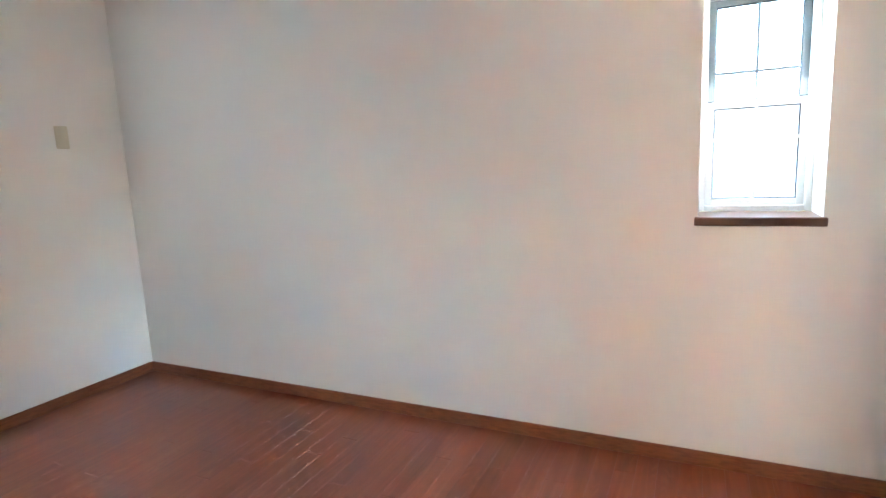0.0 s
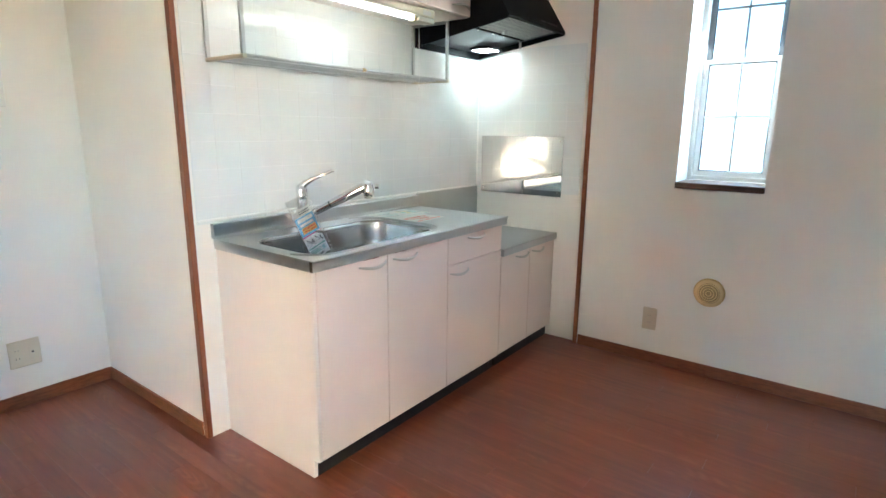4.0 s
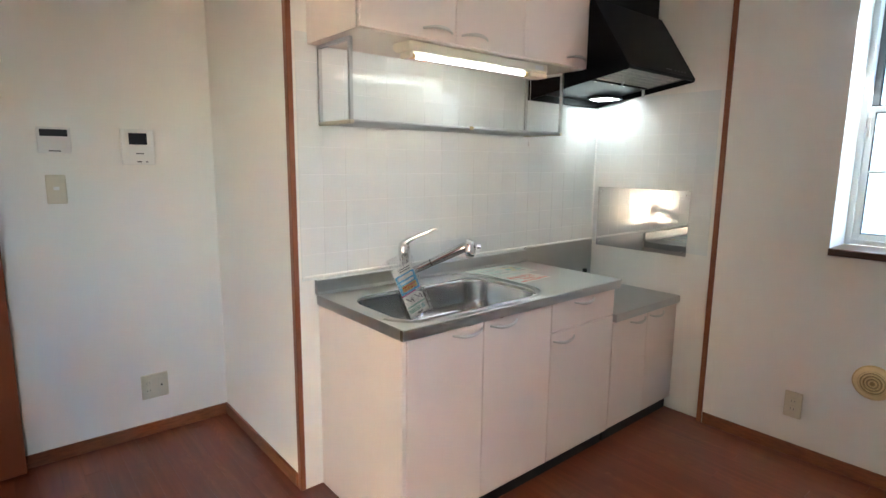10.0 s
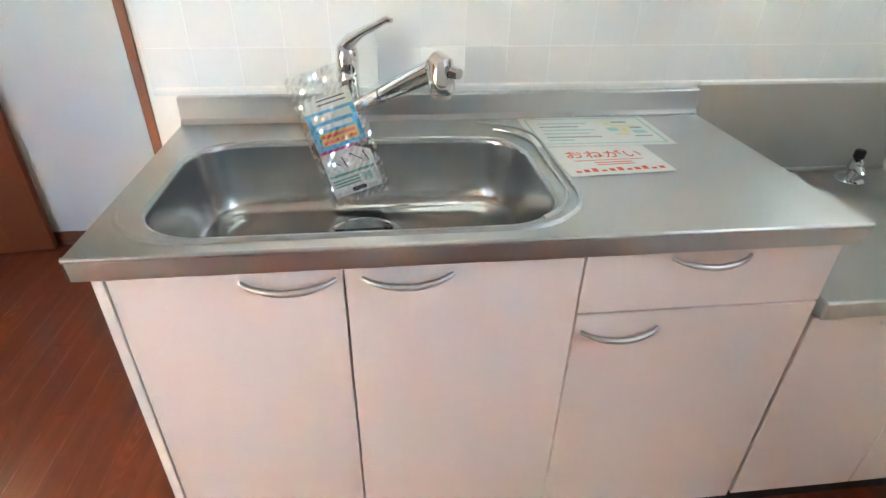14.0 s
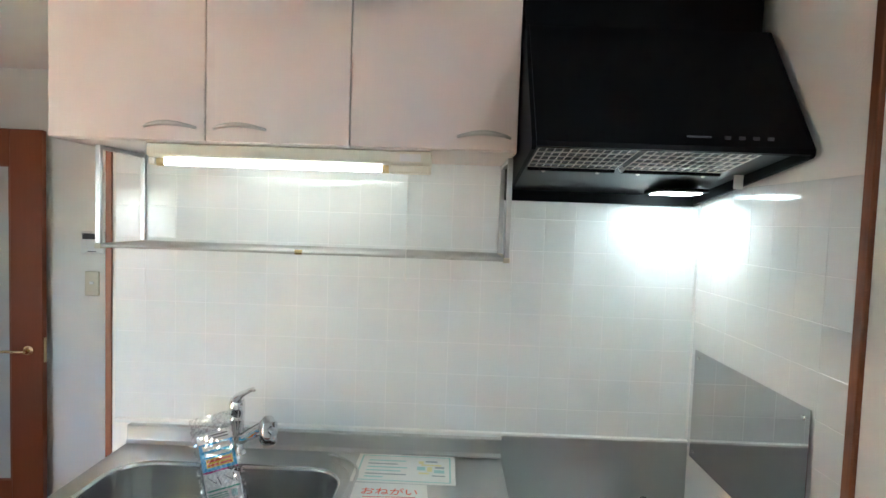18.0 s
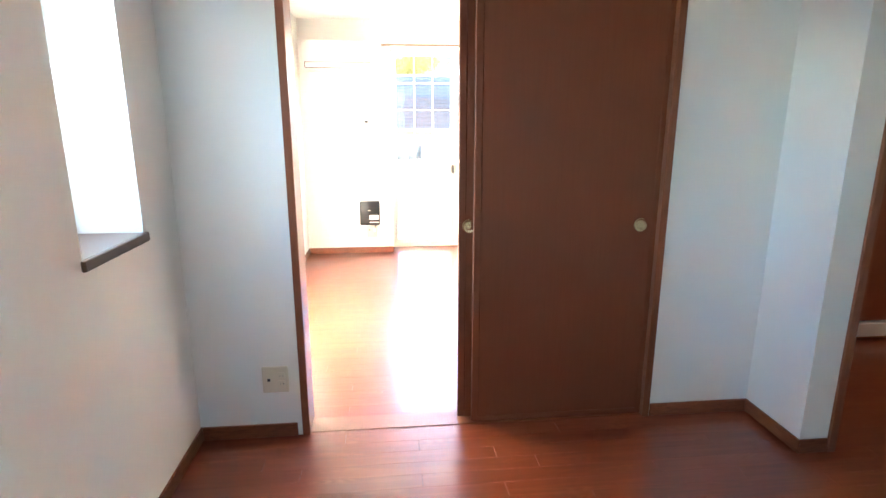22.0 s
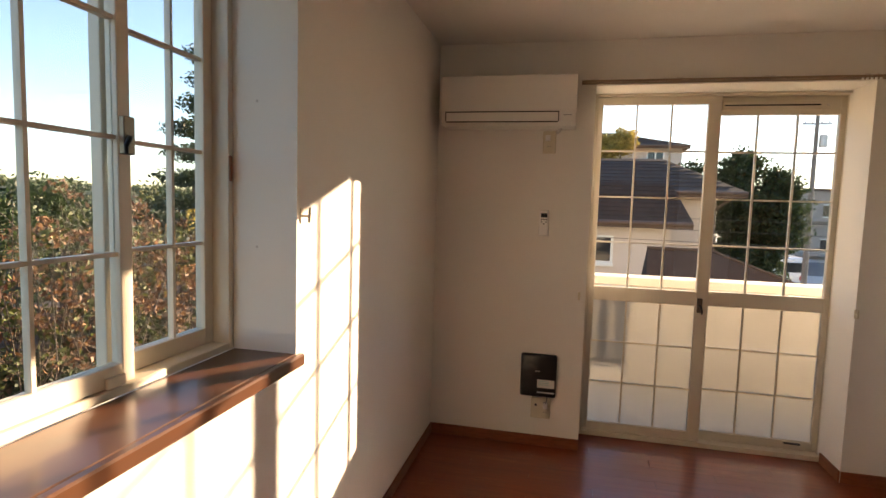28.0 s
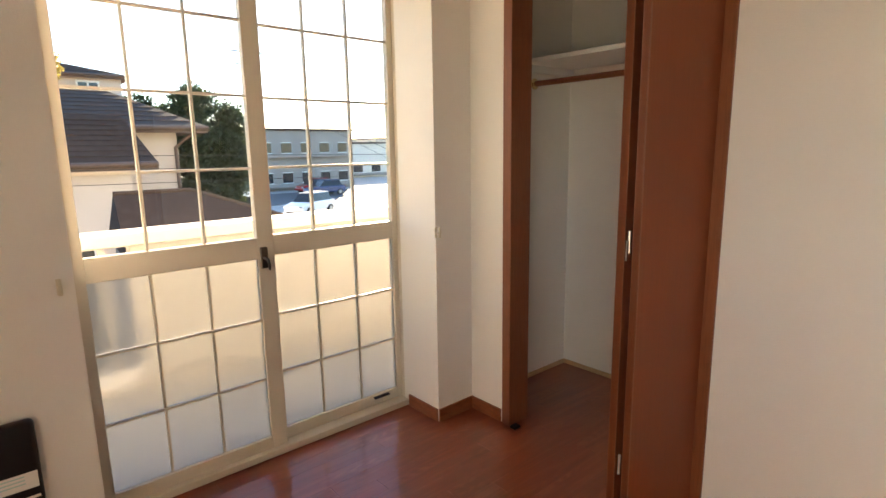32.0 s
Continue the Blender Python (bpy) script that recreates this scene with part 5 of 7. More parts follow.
part("roller_guide", nb(2.66, 2.71, 0.194, 0.2045, 0.927, 0.95), ALU_CREAM, bw)
part("screen_pull", nb(x1 - e - 0.002, x1 - e + 0.008, 0.188, 0.1945, 1.38, 1.45, 0.001), TRIM_WOOD, bw, "brown sash pull")
for z in (1.2, 1.6):
    part("screw_head", lathe(bmesh.new(), ((0.004, 0), (0.003, -0.002)), (x1 - 0.003, Y_N + 0.12, z), "x", 10), SATIN, bw)
part("window_sill", nb(x0, x1, 0.0005, 0.194, z0 - 0.030, z0 - 0.0005), SILL_WOOD, bw, "deep red-brown wooden sill board")
part("window_sill", nb(x0 - 0.012, x1 + 0.012, -0.022, -0.0005, z0 - 0.034, z0, 0.004), SILL_WOOD, bw, "rounded sill nose")


def hook(P, u, z, label, mat):
    t = thing("tieback_hook", P(u, 0.001, z), label, "hook", "curtain tieback hooks")
    def p3(du, d, dz):
        return P(u + du, d, z + dz)
    b0, b1 = P(u - 0.006, 0.0005, z - 0.022), P(u + 0.006, 0.004, z + 0.022)
    part("plate", box(b0[0], b1[0], b0[1], b1[1], b0[2], b1[2], 0.0015), mat, t)
    part("arm", tube(bmesh.new(), [p3(0, 0.004, 0.0), p3(0, 0.025, 0.0)], 0.004, 10), mat, t, smooth=True)
    part("hook", tube(bmesh.new(), [p3(0, 0.026, -0.018), p3(0, 0.027, 0.0), p3(0, 0.028, 0.024)], [0.0045, 0.0045, 0.0035], 10), mat, t, smooth=True)


hook(lambda u, d, z: (u, Y_N - d, z), 3.122, 1.29, "small cream curtain tieback hook beside the window", CREAM_PLASTIC)
hook(BALC_W, 1.885, 0.857, "small cream curtain tieback hook beside the balcony door", CREAM_PLASTIC)
hook(BALC_W, 0.578, 0.857, "small cream curtain tieback hook beside the balcony door", CREAM_PLASTIC)

# ---------------------------------------------------------------- balcony door
BP = lambda u, d, z: (X_B + d, u, z)


def bb(u0, u1, d0, d1, z0, z1, bevel=0.002):
    return box(X_B + d0, X_B + d1, u0, u1, z0, z1, bevel)


bd = thing("balcony_door", (X_B, 1.22, 0), "cream aluminium sliding balcony door, clear above and frosted below", "sliding door", kind="structure")
F0, F1 = 0.552, 1.852
FTz = 1.968
for q in ((F0, 0.574, 0.002, FTz), (1.828, F1, 0.002, FTz), (0.574, 1.828, 0.002, 0.03), (0.574, 1.828, 1.955, FTz)):
    part("door_frame", bb(q[0], q[1], -0.04, 0.07, q[2], q[3]), ALU_CREAM, bd)


def door_sash(name, u0, u1, d, s0, s1, zt, cols):
    a, b = 0.031, 1.954
    s = part(name, bb(u0, u0 + s0, d, d + 0.032, a, b), ALU_CREAM, bd)
    part("sash_bar", bb(u1 - s1, u1, d, d + 0.032, a, b), ALU_CREAM, s)
    for p, q in ((a, 0.080), (0.805, 0.885), (zt, b)):
        part("sash_bar", bb(u0 + s0, u1 - s1, d, d + 0.032, p, q), ALU_CREAM, s)
    pane_grid(s, BP, u0 + s0, u1 - s1, 0.885, zt, cols, [0.885 + 0.2575 * k for k in (1, 2, 3)], d + 0.016, CLEAR, ALU_CREAM, "clear glass pane")
    pane_grid(s, BP, u0 + s0, u1 - s1, 0.080, 0.805, cols, [0.08 + 0.725 * k / 3 for k in (1, 2)], d + 0.016, FROST, ALU_CREAM, "frosted glass pane", frost=True)
    return s


L0, L1 = 1.182, 1.828
door_sash("inner_sash", L0, L1, -0.02, 0.065, 0.032, 1.912, [1.247 + (1.796 - 1.247) * k / 3 for k in (1, 2)])
rs = door_sash("outer_sash", 0.574, 1.230, 0.016, 0.028, 0.050, 1.858, [0.602 + (1.18 - 0.602) * k / 3 for k in (1, 2)])
part("vent_strip", bb(0.65, 1.17, 0.004, 0.0155, 1.885, 1.930), ALU_CREAM, rs, "long vent strip above the glass")
part("vent_slot", bb(0.70, 1.165, 0.002, 0.0045, 1.903, 1.911, 0.0), RUBBER, rs)
part("vent_knob", bb(0.66, 0.675, -0.002, 0.0045, 1.90, 1.912), SATIN, rs)
part("door_lock", bb(1.214, 1.240, -0.034, -0.0205, 0.770, 0.85), DARK_METAL, bd, "dark metal crescent lock")
part("lock_lever", tube(bmesh.new(), [(X_B - 0.034, 1.228, 0.81), (X_B - 0.05, 1.223, 0.805), (X_B - 0.052, 1.218, 0.78), (X_B - 0.05, 1.218, 0.765)], [0.007, 0.006, 0.005, 0.004], 10), BLACK_PLASTIC, bd, smooth=True)
part("label_strip", bb(0.66, 0.74, -0.0015, 0.0155, 0.066, 0.072, 0.0), INK_DARK, bd)
structure("threshold", box(X_F, X_B - 0.041, BALC[0] + 0.01, BALC[1], -0.02, -0.0085), BASE_WOOD, "wooden threshold board below the balcony door", "threshold")

# ---------------------------------------------------------------- air conditioner
ac = thing("air_conditioner", (X_F - 0.11, 2.29, 1.74), "white wall-mounted air conditioner above the socket", "air conditioner")
y0, y1 = 1.945, 2.635
prof = [(X_F - 0.001, 1.99), (X_F - 0.170, 1.99), (X_F - 0.187, 1.982), (X_F - 0.191, 1.96), (X_F - 0.191, 1.80), (X_F - 0.181, 1.765), (X_F - 0.15, 1.742), (X_F - 0.001, 1.742)]
bm = bmesh.new()
lo = [bm.verts.new((x, y0 + 0.004, z)) for x, z in prof]
hi = [bm.verts.new((x, y1 - 0.004, z)) for x, z in prof]
for i in range(len(prof)):
    j = (i + 1) % len(prof)
    bm.faces.new((lo[i], lo[j], hi[j], hi[i]))
bm.faces.new(lo), bm.faces.new(hi[::-1])
part("body", bm, AC_PLASTIC, ac)
part("front_panel", box(X_F - 0.1960, X_F - 0.1915, y0, y1, 1.812, 1.988, 0.002), AC_PLASTIC, ac)
part("louvre", prism(bmesh.new(), [(X_F - 0.1965, 1.803), (X_F - 0.1915, 1.803), (X_F - 0.1840, 1.764), (X_F - 0.1890, 1.762)], "y", 2.04, 2.60, 0.0008), AC_PLASTIC, ac, "closed white louvre")
part("louvre_gap", boxes((X_F - 0.1922, X_F - 0.1912, 2.035, 2.605, 1.8045, 1.8095), (X_F - 0.1875, X_F - 0.1810, 2.035, 2.605, 1.7555, 1.7605), (X_F - 0.1922, X_F - 0.1912, 2.030, 2.035, 1.760, 1.8095), (X_F - 0.1922, X_F - 0.1912, 2.605, 2.610, 1.760, 1.8095)), RUBBER, ac, "dark gap round the louvre")
part("end_cap", box(X_F - 0.193, X_F - 0.001, y0 - 0.001, y0 + 0.0035, 1.745, 1.986, 0.001), AC_PLASTIC, ac)
part("end_cap", box(X_F - 0.193, X_F - 0.001, y1 - 0.0035, y1 + 0.001, 1.745, 1.986, 0.001), AC_PLASTIC, ac)
part("label_patch", box(X_F - 0.1925, X_F - 0.1913, 1.965, 2.02, 1.785, 1.804), WHITE_PLASTIC, ac)
part("indicator", boxes(*[(X_F - 0.1928, X_F - 0.1924, 1.972 + 0.01 * k, 1.978 + 0.01 * k, 1.789, 1.792) for k in range(4)]), INK_DARK, ac)
part("pipe_stub", tube(bmesh.new(), [(X_F - 0.05, 2.02, 1.742), (X_F - 0.03, 2.03, 1.728), (X_F - 0.012, 2.04, 1.725)], 0.008, 10), WHITE_PLASTIC, ac)
plate("air_conditioner_socket", BALC_W, 2.078, 1.675, 0.068, 0.118, "cream wall socket below the air conditioner", "socket", [("plug", 0.008, 0.022, 0.026, 0.030, WHITE_PLASTIC, 0.018), ("slot", -0.006, -0.022, 0.002, 0.009, INK_DARK, 0.002), ("slot", 0.006, -0.022, 0.002, 0.009, INK_DARK, 0.002)], group="wall sockets")
rm = plate("air_conditioner_remote", BALC_W, 2.088, 1.246, 0.048, 0.135, "white air conditioner remote in a wall holder", "remote control", [("display", 0, 0.040, 0.034, 0.022, SCREEN, 0.0012)], REMOTE_WHITE, depth=0.020)
for du, dz in ((-0.012, 0.018), (0.0, 0.018), (0.012, 0.018), (-0.012, 0.004), (0.012, 0.004), (0, -0.006)):
    part("button", box(X_F - 0.0215, X_F - 0.0195, 2.088 + du - 0.004, 2.088 + du + 0.004, 1.246 + dz - 0.0025, 1.246 + dz + 0.0025), INK_DARK, rm)
part("holder", box(X_F - 0.014, X_F - 0.0005, 2.060, 2.116, 1.174, 1.225, 0.003), WHITE_PLASTIC, rm)

# black wall box with label and its socket
dv = thing("wall_router", (X_F - 0.02, 2.078, 0.286), "flat black internet box with white label on the wall", "router")
part("case", box(X_F - 0.036, X_F - 0.002, 1.983, 2.178, 0.288, 0.526, 0.012, 3), BLACK_PLASTIC, dv, smooth=True)
part("back_plate", box(X_F - 0.0019, X_F - 0.0004, 1.99, 2.17, 0.30, 0.515), BLACK_PLASTIC, dv)
part("label", box(X_F - 0.0367, X_F - 0.0362, 1.992, 2.085, 0.342, 0.388), PAPER, dv, "white printed label")
for z, m in ((0.378, INK_PALE), (0.368, INK_PALE), (0.358, INK_PALE)):
    part("print_bar", box(X_F - 0.0371, X_F - 0.0368, 2.02, 2.078, z, z + 0.003), m, dv)
part("label", box(X_F - 0.0367, X_F - 0.0362, 1.992, 2.085, 0.312, 0.320), PAPER, dv, "thin white label strip")
part("maker_mark", box(X_F - 0.0366, X_F - 0.0361, 2.072, 2.098, 0.430, 0.437), SATIN, dv)
plate("wall_socket", BALC_W, 2.062, 0.218, 0.105, 0.118, "cream wall socket below the black box", "socket", [("jack", 0.026, 0.016, 0.012, 0.012, INK_DARK, 0.003), ("plug", -0.026, 0.020, 0.026, 0.034, WHITE_PLASTIC, 0.020), ("slot", -0.032, -0.022, 0.002, 0.009, INK_DARK, 0.002), ("slot", -0.020, -0.022, 0.002, 0.009, INK_DARK, 0.002)], group="wall sockets")
single("power_cord", tube(bmesh.new(), [(X_F - 0.026, 2.036, 0.25), (X_F - 0.034, 2.03, 0.27), (X_F - 0.020, 2.028, 0.292)], 0.0028, 8), BLACK_PLASTIC, "short black power cord from the box", "cord", smooth=True)
single("thin_cable", tube(bmesh.new(), [(X_F - 0.004, 2.092, 0.160), (X_F - 0.004, 2.096, 0.11), (X_F - 0.006, 2.094, 0.075), (X_F - 0.011, 2.098, 0.058)], 0.0012, 6), WHITE_PLASTIC, "thin white cable down to the skirting", "cable")

# curtain rail
cr = thing("curtain_rail", (X_F - 0.08, 1.23, 1.965), "double bronze metal curtain rail above the balcony door", "curtain rail")
for d, z in ((0.085, 1.972), (0.045, 1.972)):
    part("rail", box(X_F - d - 0.006, X_F - d + 0.006, 0.53, 1.925, z - 0.006, z + 0.006, 0.0015), RAIL_BRONZE, cr)
for y in (0.62, 1.05, 1.45, 1.86):
    part("bracket", boxes((X_F - 0.095, X_F - 0.002, y - 0.006, y + 0.006, 1.979, 1.983), (X_F - 0.004, X_F - 0.0005, y - 0.012, y + 0.012, 1.972, 2.003)), SATIN, cr)
for d in (0.085, 0.045):
    part("end_cap", box(X_F - d - 0.008, X_F - d + 0.008, 0.515, 0.5295, 1.963, 1.981, 0.002), WHITE_PLASTIC, cr)
for k in range(5):
    part("runner", box(X_F - 0.089, X_F - 0.081, 0.60 + 0.018 * k, 0.608 + 0.018 * k, 1.955, 1.9655), WHITE_PLASTIC, cr)

# ---------------------------------------------------------------- closet
casing("closet_frame", "x", CLOS[0], CLOS[1], Y_C - 0.112, Y_C + 0.010, CLOS[2], 0.045, "brown wooden frame of the open closet", "closet frame")
cd = thing("bifold_door", (3.735, Y_C + 0.2, 0.01), "red-brown folding closet door, folded open", "folding door")


def fold(name, p, q, th, label=""):
    """An upright door leaf between two plan points."""
    p, q = Vector((*p, 0)), Vector((*q, 0))
    n = Vector((-(q - p).y, (q - p).x, 0)).normalized() * th
    bm = bmesh.new()
    prism(bm, [tuple(v)[:2] for v in (p, q, q + n, p + n)], "z", 0.012, 1.815, 0.002)
    l = part(name, bm, DOOR_WOOD, cd, label)
    u = (q - p).normalized()
    for s in (p, q - u * 0.004):
        bm = bmesh.new()
        a, b = s - n * 0.03, s + u * 0.004 - n * 0.03
        prism(bm, [tuple(v)[:2] for v in (a, b, b + n * 1.06, a + n * 1.06)], "z", 0.012, 1.815)
        part("edge_band", bm, TRIM_WOOD, l)
    return l


fold("leaf", (3.712, Y_C - 0.03), (3.742, Y_C + 0.355), 0.021)
fold("leaf", (3.80, Y_C - 0.03), (3.766, Y_C + 0.355), -0.021)
part("catch", box(3.753, 3.758, Y_C + 0.356, Y_C + 0.362, 0.90, 0.955), CHROME, cd, "small chrome catch")
for z in (0.3, 0.95, 1.6):
    part("hinge", tube(bmesh.new(), [(3.7545, Y_C + 0.350, z - 0.03), (3.7545, Y_C + 0.350, z + 0.03)], 0.004, 8), SATIN, cd)
part("pivot_track", box(3.71, 4.48, Y_C - 0.06, Y_C - 0.03, 1.8165, 1.8245), SATIN, cd, "metal guide track")
single("floor_pivot", boxes((4.445, 4.475, Y_C - 0.02, Y_C + 0.018, 0.001, 0.012), bevel=0.002), BLACK_PLASTIC, "small black floor pivot of the folding door", "pivot")
sh = thing("closet_shelf", (4.035, -0.16, 1.57), "white closet shelf on battens", "shelf")
part("board", box(3.301, 4.769, -0.389, -0.02, 1.590, 1.610, 0.002), PANEL_WHITE, sh)
part("batten", box(4.75, 4.7695, -0.388, -0.03, 1.555, 1.5895, 0.002), PANEL_WHITE, sh)
part("batten", box(3.3005, 3.32, -0.388, -0.03, 1.555, 1.5895, 0.002), PANEL_WHITE, sh)
rd = thing("clothes_rod", (4.035, -0.10, 1.49), "dark brown round clothes rod below the shelf", "clothes rod")
part("rod", tube(bmesh.new(), [(3.302, -0.10, 1.505), (4.768, -0.10, 1.505)], 0.0135, 16), TRIM_WOOD, rd, smooth=True)
for x, s in ((4.7695, -1), (3.3005, 1)):
    part("socket", lathe(bmesh.new(), ((0.026, 0), (0.026, s * 0.004), (0.020, s * 0.010), (0.0155, s * 0.012)), (x, -0.10, 1.505), "x", 24), BRASS, rd, "brass rod socket", smooth=True)

# ---------------------------------------------------------------- outside
ASPHALT = material("grey_asphalt", (0.10, 0.10, 0.105), 0.9, grain=((0.14, 0.14, 0.14), 40, 0.6), vary=0.15, vary_scale=0.3)
CONCRETE = material("pale_concrete", (0.42, 0.41, 0.39), 0.9, grain=((0.34, 0.33, 0.31), 8, 0.5), vary=0.08, vary_scale=0.5)
STUCCO = material("cream_stucco", (0.62, 0.53, 0.46), 0.9, bump=0.4, bump_scale=60, vary=0.05, vary_scale=0.8)
STUCCO_GREY = material("grey_siding", (0.29, 0.27, 0.25), 0.8, vary=0.06, vary_scale=0.5)
PARAPET = material("cream_parapet_paint", (0.72, 0.66, 0.57), 0.8, bump=0.3, bump_scale=90, vary=0.04)
ROOF = material("dark_slate_roof", (0.062, 0.044, 0.036), 0.9, grain=((0.085, 0.064, 0.054), 6, 0.7), vary=0.15, vary_scale=0.6, spec=0.15)
ROOF_EDGE = material("brown_roof_edge", (0.12, 0.075, 0.055), 0.6, vary=0.1)
GRASS = material("dry_grass_ground", (0.10, 0.10, 0.055), 0.95, grain=((0.06, 0.07, 0.03), 3, 0.8), vary=0.2, vary_scale=0.2)
BARK = material("grey_brown_bark", (0.10, 0.075, 0.055), 0.9, grain=((0.05, 0.038, 0.03), 20, 0.7), stretch=(3, 3, 0.6), bump=0.5, bump_scale=30)
CAR_WHITE = material("white_car_paint", (0.78, 0.78, 0.78), 0.25, coat=0.6, vary=0.01)
CAR_RED = material("red_car_paint", (0.35, 0.02, 0.02), 0.25, coat=0.6, vary=0.02)
CAR_BLUE = material("blue_car_paint", (0.03, 0.06, 0.16), 0.25, coat=0.6, vary=0.02)
CAR_GLASS = material("dark_car_glass", (0.02, 0.025, 0.03), 0.08)
FENCE_WOOD = material("brown_fence_wood", (0.095, 0.050, 0.034), 0.8, grain=((0.055, 0.028, 0.018), 12, 0.6), stretch=(8, 8, 0.7), vary=0.1)
# concrete of the poles, darkened in colour for their backlit shade side
POLE_BACKLIT = material("backlit_pole", (0.17, 0.155, 0.14), 0.9, grain=((0.12, 0.11, 0.10), 9, 0.5), vary=0.1)
GALV = material("galvanised_steel", (0.45, 0.45, 0.46), 0.45, 0.8, vary=0.05)


HILL_WOOD = material("far_wooded_slope", (0.040, 0.058, 0.034), 0.95, grain=((0.02, 0.032, 0.016), 0.8, 0.9), vary=0.25, vary_scale=0.15)


def leaf_material(name, a, b):
    """Leaves that differ from clump to clump and let a little light through."""
    m = bpy.data.materials.new(name)
    m.use_nodes = True
    n, l = m.node_tree.nodes, m.node_tree.links
    p, geo, mix = n["Principled BSDF"], n.new("ShaderNodeNewGeometry"), n.new("ShaderNodeMix")
    mix.data_type = "RGBA"
    cols = [s for s in mix.inputs if s.type == "RGBA"]
    cols[0].default_value, cols[1].default_value = (*a, 1), (*b, 1)
    l.new(geo.outputs["Random Per Island"], mix.inputs[0])
    out = [s for s in mix.outputs if s.type == "RGBA"][0]
    l.new(out, p.inputs["Base Color"])
    p.inputs["Roughness"].default_value = 0.6
    tr, ms = n.new("ShaderNodeBsdfTranslucent"), n.new("ShaderNodeMixShader")
    l.new(out, tr.inputs["Color"])
    ms.inputs[0].default_value = 0.3
    l.new(p.outputs[0], ms.inputs[1]), l.new(tr.outputs[0], ms.inputs[2])
    l.new(ms.outputs[0], n["Material Output"].inputs["Surface"])
    return m


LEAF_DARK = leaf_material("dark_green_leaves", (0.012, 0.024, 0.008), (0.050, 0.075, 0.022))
LEAF_YELLOW = leaf_material("yellow_green_leaves", (0.20, 0.15, 0.035), (0.50, 0.38, 0.09))
LEAF_RED = leaf_material("autumn_red_leaves", (0.080, 0.026, 0.015), (0.33, 0.175, 0.078))
LEAF_GREEN = leaf_material("fresh_green_leaves", (0.014, 0.022, 0.007), (0.135, 0.150, 0.036))
LEAF_WOOD = leaf_material("green_wood_leaves", (0.010, 0.022, 0.007), (0.050, 0.085, 0.022))
LEAF_HILL = leaf_material("far_wood_leaves", (0.03, 0.05, 0.025), (0.09, 0.11, 0.05))


def leaves(bm_name, blobs, count, size, mat, parent, rng, droop=0.0):
    """Many small leaf blades scattered through ellipsoids (centre, radii); denser towards the skin."""
    per = np.array([b[1][0] * b[1][1] * b[1][2] for b in blobs])
    pick = np.repeat(np.arange(len(blobs)), np.maximum((count * per / per.sum()).astype(int), 4))
    c, r = np.array([b[0] for b in blobs])[pick], np.array([b[1] for b in blobs])[pick]
    n = len(pick)

    def unit(v):
        return v / np.linalg.norm(v, axis=1, keepdims=True)
    d = unit(rng.normal(size=(n, 3)))
    lump = 0.85 + 0.13 * (np.sin(d[:, 0] * 7.1 + c[:, 0] * 3) + np.sin(d[:, 1] * 6.3 + c[:, 1] * 5) + np.sin(d[:, 2] * 8.7 + c[:, 2] * 4)) * 0.8
    p = c + d * r * (rng.uniform(0.45, 1.06, n) * lump)[:, None]
    u = unit(rng.normal(size=(n, 3)))
    v = unit(np.cross(u, rng.normal(size=(n, 3))))
    s = (size * rng.uniform(0.6, 1.4, n))[:, None]
    base = np.array(root_of(parent))
    verts = np.stack([p - u * s, p + v * s * 0.45, p + u * s, p - v * s * 0.45], 1).reshape(-1, 3) - base
    me = bpy.data.meshes.new(bm_name)
    me.vertices.add(4 * n)
    me.loops.add(4 * n)
    me.polygons.add(n)
    me.vertices.foreach_set("co", verts.ravel())
    me.loops.foreach_set("vertex_index", np.arange(4 * n))
    me.polygons.foreach_set("loop_start", np.arange(0, 4 * n, 4))
    me.update(calc_edges=True)
    me.materials.append(mat)
    o = new(bm_name, me)
    o.parent = parent
    return o


def limb(bm, a, b, r0, r1, rng, bend=0.12):
    a, b = Vector(a), Vector(b)
    pts, n = [], 5
    for k in range(n + 1):
        p = a.lerp(b, k / n)
        if 0 < k < n:
            p = p + Vector(rng.normal(size=3)) * (b - a).length * bend * 0.3
        pts.append(p)
    tube(bm, pts, [r0 + (r1 - r0) * k / n for k in range(n + 1)], 7)


def tree(name, base, height, spread, blobs, count, size, mat, label, rng, trunk=0.14):
    t = thing(name, base, label, "tree")
    bm = bmesh.new()
    b = Vector(base)
    limb(bm, b, b + Vector((0.1, 0.1, height * 0.55)), trunk, trunk * 0.6, rng, 0.05)
    for c, r in blobs:
        limb(bm, b + Vector((0.1, 0.1, height * rng.uniform(0.3, 0.55))), c, trunk * 0.45, trunk * 0.1, rng)
    part("trunk", bm, BARK, t)
    leaves("crown", blobs, count, size, mat, t, rng)
    return t


rng = np.random.default_rng(7)
GZ = -3.2
structure("ground", boxes((-400, 800, -600, 600, GZ - 0.4, GZ)), GRASS, "dry grassy ground reaching the horizon", "ground")
structure("road", boxes((24, 120, -80, -5.5, GZ + 0.001, GZ + 0.02)), CONCRETE, "pale sunlit concrete car park and road", "road")
structure("road_1", boxes((46, 58, -80, -4, GZ + 0.024, GZ + 0.045)), ASPHALT, "grey asphalt road behind the car park", "road")

